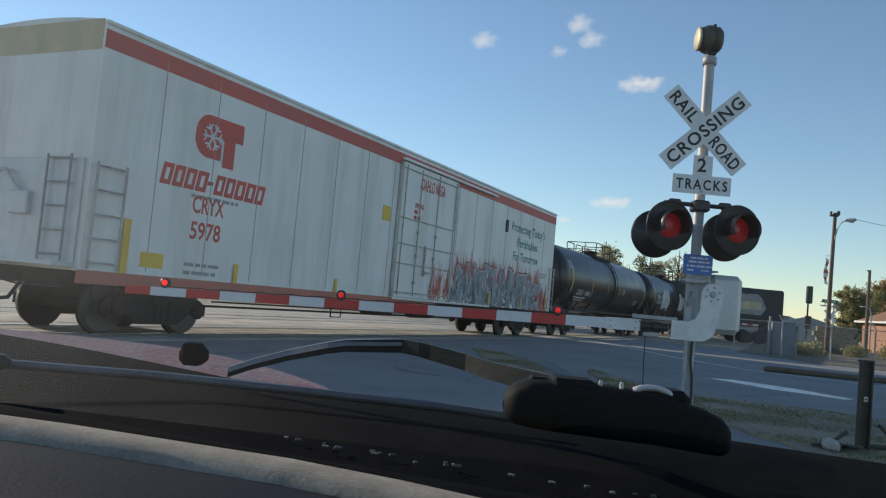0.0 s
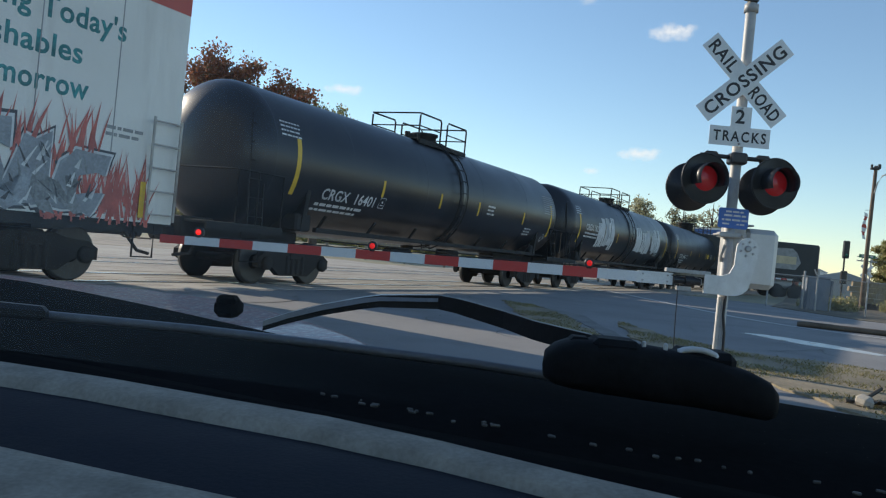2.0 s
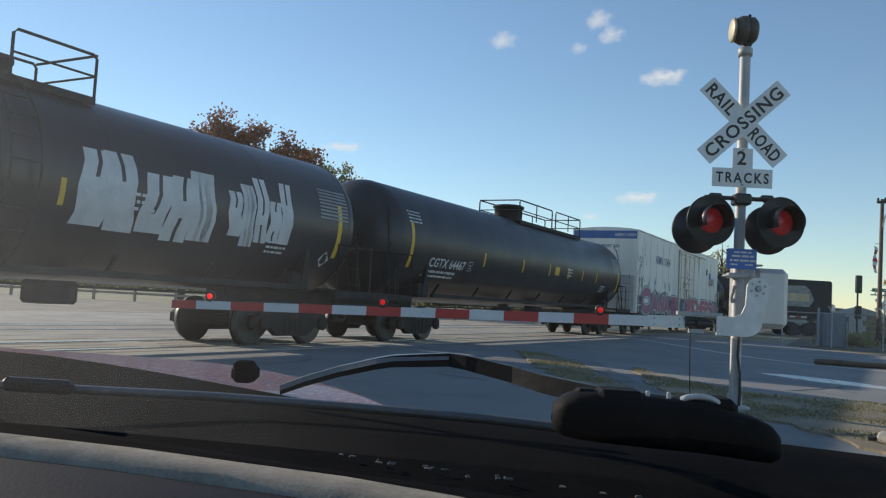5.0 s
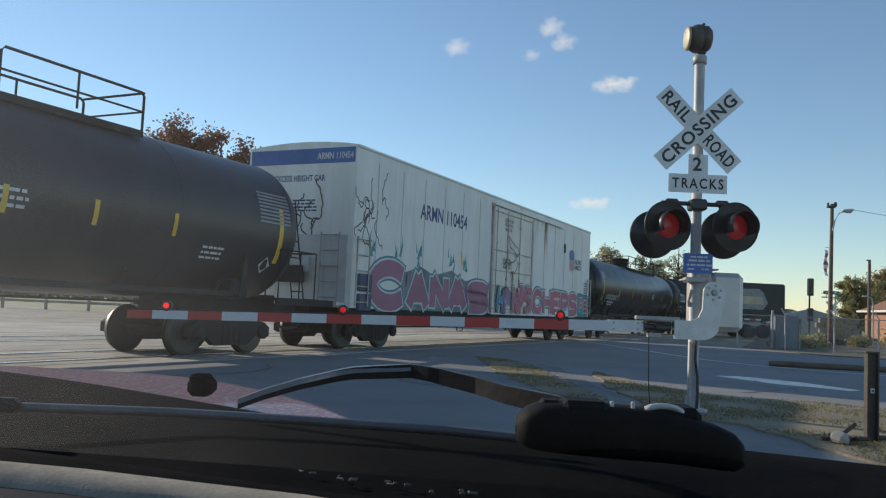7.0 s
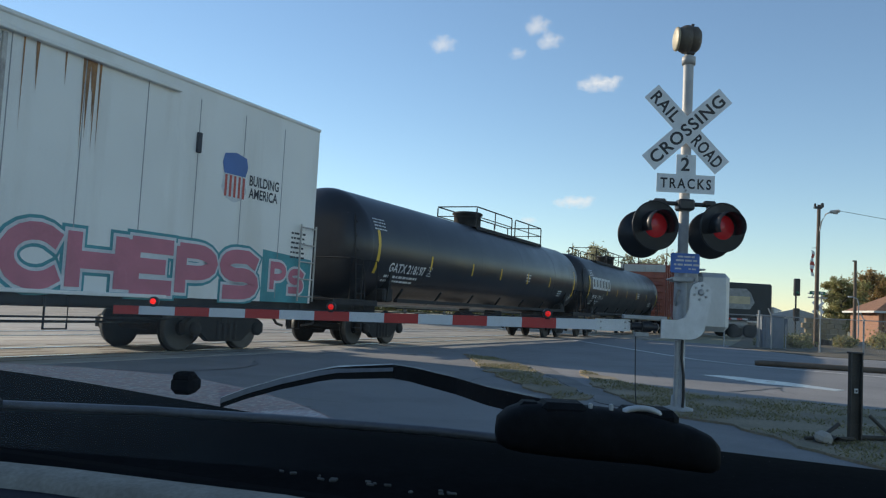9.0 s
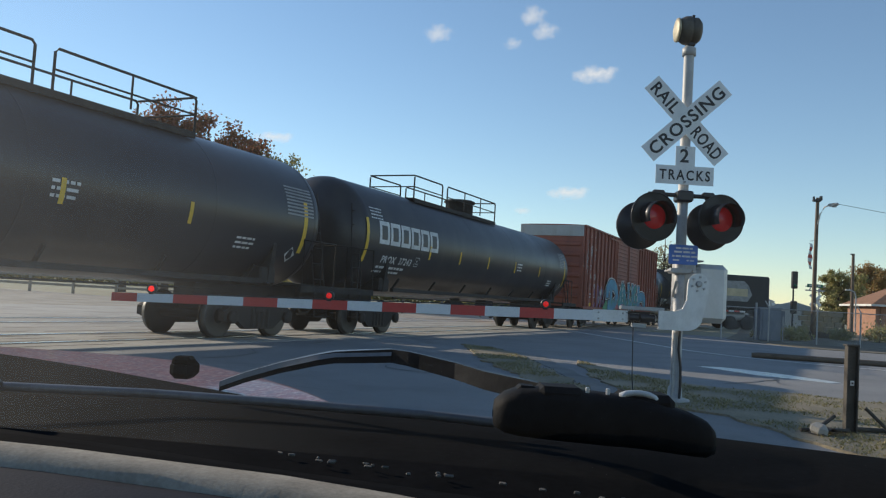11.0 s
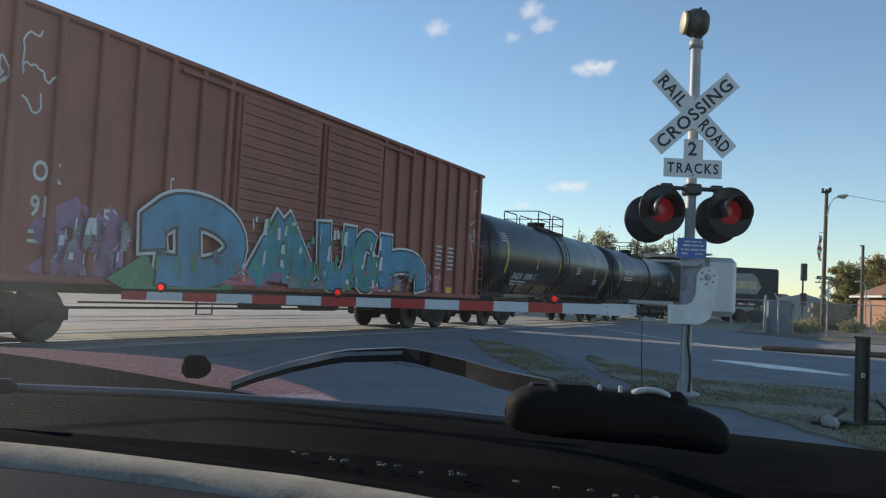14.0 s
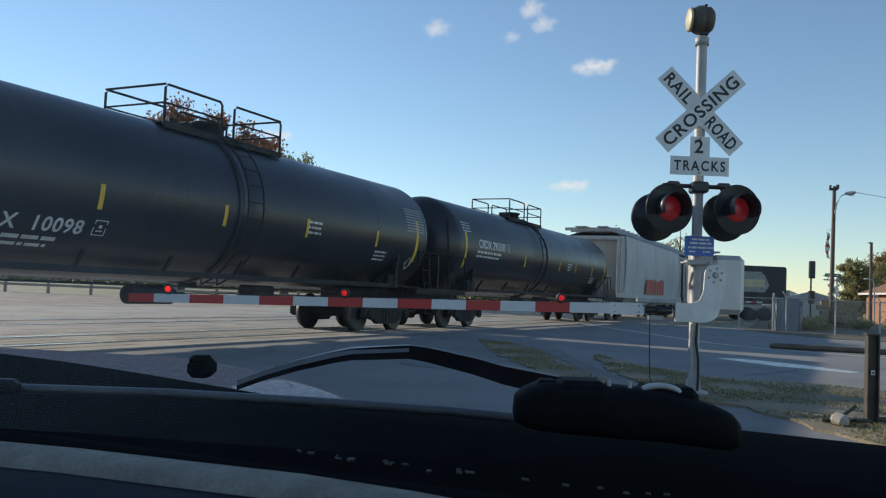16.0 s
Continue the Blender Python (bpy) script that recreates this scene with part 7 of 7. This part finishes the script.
part("blade_joint", Shape().box((-0.62, 1.13, 0.893), (0.10, 0.022, 0.020), 0.006).box((-0.75, 1.13, 0.890), (0.05, 0.018, 0.024), 0.006), "blade_black", auto)
arm = [(-0.303, 1.25, 0.893), (-0.263, 1.24, 0.910), (-0.21, 1.22, 0.929), (-0.15, 1.19, 0.947), (-0.125, 1.18, 0.953), (-0.099, 1.17, 0.956), (-0.044, 1.15, 0.962), (-0.02, 1.13, 0.961), (-0.005, 1.12, 0.959), (0.042, 1.08, 0.953), (0.077, 1.03, 0.948), (0.135, 0.95, 0.945)]
sh = Shape()
gg = []
for i, p in enumerate(arm):
    w = 0.006 + 0.005 * i / 11
    h = 0.0065 + 0.005 * i / 11
    gg.append([(p[0], p[1] - w, p[2] - h), (p[0], p[1] - w, p[2] + h), (p[0], p[1] + w, p[2] + h), (p[0], p[1] + w, p[2] - h), (p[0], p[1] - w, p[2] - h)])
sh.sheet(gg, False)
wiper = part("wiper_arm", sh, "blade_black", auto, "bent black wiper arm")
# paler strip stands for the sun catching the arm's upper edge
part("arm_highlight", Shape().sheet([[(p[0], p[1] - 0.0085 - 0.003 * i / 6, p[2] + 0.0005), (p[0], p[1] - 0.007, p[2] + 0.0085), (p[0], p[1] + 0.007, p[2] + 0.0095)] for i, p in enumerate(arm[:7])], False), "arm_sheen", wiper, "glossy strip painted pale for the sunlit upper edge")
HX = [(0.080, 0.004, 0.925), (0.082, 0.014, 0.926), (0.092, 0.021, 0.928), (0.108, 0.026, 0.930), (0.14, 0.028, 0.930), (0.19, 0.028, 0.928), (0.235, 0.027, 0.926), (0.262, 0.025, 0.922), (0.288, 0.023, 0.918), (0.305, 0.020, 0.914), (0.314, 0.014, 0.911), (0.317, 0.004, 0.910)]
sh = Shape()
ring = []
for x, r_, z in HX:
    ring.append([(x, 0.90 - 0.05 * (x - 0.075) + 0.032 * math.copysign(abs(math.cos(a)) ** 0.6, math.cos(a)) * min(1, r_ / 0.022), z + r_ * math.copysign(abs(math.sin(a)) ** 0.6, math.sin(a))) for a in [2 * math.pi * k / 16 for k in range(17)]])
sh.sheet(ring)
sh.box((0.150, 0.895, 0.951), (0.05, 0.05, 0.018), 0.006).box((0.243, 0.90, 0.947), (0.06, 0.05, 0.02), 0.007).box((0.115, 0.90, 0.952), (0.022, 0.03, 0.012), 0.004)
part("wiper_pivot", sh, "pivot_black", auto, "rounded black wiper pivot cover")
part("pivot_ring", Shape().tube([(0.232 + 0.020 * math.cos(a), 0.880, 0.951 + 0.007 * math.sin(a)) for a in [2 * math.pi * k / 14 for k in range(15)]], 0.0035, 6), "alu", auto, "bright ring on the pivot")
sh = Shape()
for x in (0.178, 0.20):
    sh.box((x, 0.88, 0.956), (0.004, 0.004, 0.010), 0.001)
sh.turned([(0.866, 0.0), (0.868, 0.004), (0.872, 0.004)], 'Y', 8, (0.135, 0, 0.937))
part("pivot_bolt", sh, "alu", auto)
# dashboard: black top; the paler strip and lip carry the sun's bands on it
DE = [(-1.3, 1.33), (-0.56, 1.065), (-0.312, 0.975), (-0.106, 0.90), (0.25, 0.77), (0.9, 0.53)]
ds = []
for o, z in ((0.0, 0.842), (0.01, 0.852), (0.05, 0.857), (0.12, 0.852), (0.20, 0.845), (0.32, 0.83), (0.42, 0.78), (0.45, 0.6)):
    ds.append([(x - o * 0.32, y - o, z) for x, y in DE])
part("dashboard", Shape().sheet(ds), "trim_black", auto, "black dashboard top below the windscreen")
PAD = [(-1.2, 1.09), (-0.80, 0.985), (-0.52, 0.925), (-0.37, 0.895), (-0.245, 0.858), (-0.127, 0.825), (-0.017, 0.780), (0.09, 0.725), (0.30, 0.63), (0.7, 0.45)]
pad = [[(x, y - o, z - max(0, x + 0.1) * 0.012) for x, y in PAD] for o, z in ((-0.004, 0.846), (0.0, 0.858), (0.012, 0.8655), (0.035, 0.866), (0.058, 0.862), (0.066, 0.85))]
part("sunlit_strip", Shape().sheet(pad), "dash_sunlit", auto, "raised dashboard strip, made pale for the sunlit band")
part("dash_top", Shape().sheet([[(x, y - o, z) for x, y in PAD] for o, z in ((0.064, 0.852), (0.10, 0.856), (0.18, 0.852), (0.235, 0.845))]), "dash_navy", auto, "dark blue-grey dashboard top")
part("sunlit_lip", Shape().sheet([[(x, y - o, z) for x, y in PAD] for o, z in ((0.234, 0.842), (0.238, 0.852), (0.26, 0.855), (0.32, 0.85), (0.36, 0.82))]), "dash_sunlit", auto, "nearer dashboard lip, made pale for the sunlit band")
# small pale boxes stand for the reflected spots on the black panel
rnd = random.Random(31)
for k in range(26):
    f = rnd.random()
    x = -0.16 + 0.55 * f
    y = 0.985 - 0.36 * (x + 0.3) + rnd.gauss(0, 0.007)
    part("glint_speck", Shape().box((x, y, 0.862), (rnd.uniform(0.002, 0.010), rnd.uniform(0.002, 0.004), 0.003), 0.001, pose(0, 0, 0, 0, 0, rnd.uniform(-40, 10))), "glint_pale", auto, "pale speck standing for a glint on the panel")
# unseen cabin shell, added to keep open-sky light off the dashboard
part("roof_panel", Shape().box((0.2, -0.9, 1.50), (1.7, 2.2, 0.05), 0.02, pose(0, 0, 0, 0, 0, 20)), "dash", auto)
part("rear_wall", Shape().box((0.55, -1.9, 1.0), (1.7, 0.08, 1.0), 0.02, pose(0, 0, 0, 0, 0, 20)), "dash_black", auto)
part("side_panel", Shape().box((-0.75, 0.0, 0.55), (0.06, 2.6, 0.7), 0.02, pose(0, 0, 0, 0, 0, 20)).box((0.95, -0.2, 0.55), (0.06, 2.4, 0.7), 0.02, pose(0, 0, 0, 0, 0, 20)), "dash_black", auto)
part("floor_pan", Shape().box((0.2, -0.4, 0.25), (1.9, 3.0, 0.06), 0.02, pose(0, 0, 0, 0, 0, 20)), "dash_black", auto)

dusty = bpy.data.materials.new("dusty_glass")
dusty.use_nodes = True
dn, dl = dusty.node_tree.nodes, dusty.node_tree.links
dn.remove(dn["Principled BSDF"])
film = dn.new("ShaderNodeBsdfTranslucent")
film.inputs[0].default_value = (0.85, 0.83, 0.76, 1)
clear = dn.new("ShaderNodeBsdfTransparent")
clear.inputs[0].default_value = (0.985, 0.99, 0.985, 1)
tcd = dn.new("ShaderNodeTexCoord")
dst = dn.new("ShaderNodeTexNoise")
dst.inputs["Scale"].default_value, dst.inputs["Detail"].default_value = 5.0, 6
dl.new(tcd.outputs["Object"], dst.inputs["Vector"])
sx_ = dn.new("ShaderNodeSeparateXYZ")
dl.new(tcd.outputs["Object"], sx_.inputs[0])
glare_side = dn.new("ShaderNodeMapRange")      # dust film thickened to the left to build the sun's glare
glare_side.interpolation_type = 'SMOOTHSTEP'
glare_side.inputs[1].default_value, glare_side.inputs[2].default_value = -0.02, -0.45
glare_side.inputs[3].default_value, glare_side.inputs[4].default_value = 0.008, 0.078
dl.new(sx_.outputs[0], glare_side.inputs[0])
amt = dn.new("ShaderNodeMath")
amt.operation = 'MULTIPLY'
mrd = dn.new("ShaderNodeMapRange")
mrd.inputs[1].default_value, mrd.inputs[2].default_value, mrd.inputs[3].default_value, mrd.inputs[4].default_value = 0.3, 0.7, 0.7, 1.3
dl.new(dst.outputs[0], mrd.inputs[0])
glare_foot = dn.new("ShaderNodeMapRange")        # film thinned at the foot, where the glare is weaker
glare_foot.interpolation_type = 'SMOOTHSTEP'
glare_foot.inputs[1].default_value, glare_foot.inputs[2].default_value = 0.98, 1.04
glare_foot.inputs[3].default_value, glare_foot.inputs[4].default_value = 0.4, 1.0
dl.new(sx_.outputs[2], glare_foot.inputs[0])
both = dn.new("ShaderNodeMath")
both.operation = 'MULTIPLY'
dl.new(glare_side.outputs[0], both.inputs[0])
dl.new(glare_foot.outputs[0], both.inputs[1])
dl.new(both.outputs[0], amt.inputs[0])
dl.new(mrd.outputs[0], amt.inputs[1])
dmix = dn.new("ShaderNodeMixShader")
dl.new(amt.outputs[0], dmix.inputs[0])
dl.new(clear.outputs[0], dmix.inputs[1])
dl.new(film.outputs[0], dmix.inputs[2])
dl.new(dmix.outputs[0], dn["Material Output"].inputs[0])
MAT["dusty_glass"] = dusty
ws = part("windscreen", Shape().sheet([[(x, 0.93 - 0.02 * (x / 0.9) ** 2 - 0.28 * x * 0.5 - 0.86 * k / 6, 0.862 + 0.64 * k / 6) for x in [-1.1 + 2.2 * j / 12 for j in range(13)]] for k in range(7)]), "dusty_glass", auto, "dusty windscreen, film thickened to the left for sun glare")
ws.visible_shadow = False
for x, y in ((-0.95, 1.55), (0.25, -1.55), (1.45, -1.0)):
    part("tyre", Shape().turned([(-0.09, 0.2), (-0.10, 0.29), (-0.07, 0.32), (0.07, 0.32), (0.10, 0.29), (0.09, 0.2)], 'X', 20, (x, y, 0.30)), "trim_black", auto)

# ---------------------------------------------------------------- clouds
def cloud_mat(name, seed, thick):
    m = bpy.data.materials.new(name)
    m.use_nodes = True
    n, l = m.node_tree.nodes, m.node_tree.links
    n.remove(n["Principled BSDF"])
    tc = n.new("ShaderNodeTexCoord")
    mp = n.new("ShaderNodeMapping")
    mp.inputs["Location"].default_value = (seed * 3.1, seed * 1.7, seed)
    l.new(tc.outputs["Object"], mp.inputs[0])
    no = n.new("ShaderNodeTexNoise")
    no.inputs["Scale"].default_value, no.inputs["Detail"].default_value, no.inputs["Roughness"].default_value = 0.028, 9, 0.6
    l.new(mp.outputs[0], no.inputs["Vector"])
    gr = n.new("ShaderNodeTexGradient")
    gr.gradient_type = 'SPHERICAL'
    m2 = n.new("ShaderNodeMapping")
    l.new(tc.outputs["Generated"], m2.inputs[0])
    m2.inputs["Location"].default_value = (-1, 0, -1)
    m2.inputs["Scale"].default_value = (2, 0, 2)
    l.new(m2.outputs[0], gr.inputs[0])
    ad = n.new("ShaderNodeMath")
    ad.operation = 'MULTIPLY_ADD'
    l.new(gr.outputs["Fac"], ad.inputs[0])
    ad.inputs[1].default_value = 0.75
    l.new(no.outputs[0], ad.inputs[2])
    rg = n.new("ShaderNodeMapRange")
    rg.inputs[1].default_value, rg.inputs[2].default_value, rg.inputs[4].default_value = 0.72, 1.15, thick
    l.new(ad.outputs[0], rg.inputs[0])
    ed = n.new("ShaderNodeMapRange")
    ed.inputs[1].default_value, ed.inputs[2].default_value = 0.0, 0.25
    l.new(gr.outputs["Fac"], ed.inputs[0])
    mu = n.new("ShaderNodeMath")
    mu.operation = 'MULTIPLY'
    l.new(rg.outputs[0], mu.inputs[0])
    l.new(ed.outputs[0], mu.inputs[1])
    em = n.new("ShaderNodeEmission")
    em.inputs[0].default_value, em.inputs[1].default_value = (1.0, 0.98, 0.95, 1), 0.85
    tr = n.new("ShaderNodeBsdfTransparent")
    mx = n.new("ShaderNodeMixShader")
    l.new(mu.outputs[0], mx.inputs[0])
    l.new(tr.outputs[0], mx.inputs[1])
    l.new(em.outputs[0], mx.inputs[2])
    l.new(mx.outputs[0], n["Material Output"].inputs[0])
    return m


CLOUD_ROWS = ((0.0, 18.25, 0.048, 0.032, 0.5), (6.7, 19.7, 0.045, 0.034, 0.55), (7.6, 18.7, 0.045, 0.03, 0.55), (5.4, 17.8, 0.032, 0.022, 0.45), (11.2, 15.9, 0.08, 0.03, 0.75), (9.8, 7.8, 0.075, 0.024, 0.7), (-11.0, 10.3, 0.07, 0.02, 0.65), (6.7, 6.4, 0.03, 0.015, 0.5))
CLOUDS = []
for i, (az, el, w, h, th) in enumerate(CLOUD_ROWS):
    d = 2400
    a, e = radians(az), radians(el)
    c = Vector((math.sin(a) * math.cos(e), math.cos(a) * math.cos(e), math.sin(e))) * d
    MAT["cloud%d" % i] = cloud_mat("cloud_vapour", i + 1, th)
    sh = Shape().sheet([[(-w * d / 2, 0, -h * d / 2), (w * d / 2, 0, -h * d / 2)], [(-w * d / 2, 0, h * d / 2), (w * d / 2, 0, h * d / 2)]])
    ob = part("cloud", sh, "cloud%d" % i)
    tagged(ob, "small ragged white fair-weather cloud", "cloud", "clouds in the sky", kind="structure")
    CLOUDS.append((ob, az, el, d))


# ---------------------------------------------------------------- what moves
SPEED = 10.3


def motions():
    for car_, u0 in TRAIN:
        walk(car_, [(t, Matrix.Translation(along(u0 - SPEED * t, -11.55)) @ pose(0, 0, 0, 0, 0, TRACK_YAW)) for t in (0, 4, 8, 12, 16)])
    for wh in WHEELS:
        at = wh.matrix_basis.translation.copy()
        walk(wh, [(k / 30, Matrix.Translation(at) @ pose(0, 0, 0, 0, -math.degrees(SPEED * k / 30 / 0.42), 0)) for k in range(0, 481)])
    for ob, az, el, d in CLOUDS:
        rows = []
        for t in (0, 8, 16):
            a, e = radians(az - 0.17 * (t - 8)), radians(el)
            rows.append((t, Matrix.Translation(Vector((math.sin(a) * math.cos(e), math.cos(a) * math.cos(e), math.sin(e))) * d) @ pose(0, 0, 0, el, 0, -math.degrees(a))))
        walk(ob, rows)


motions()
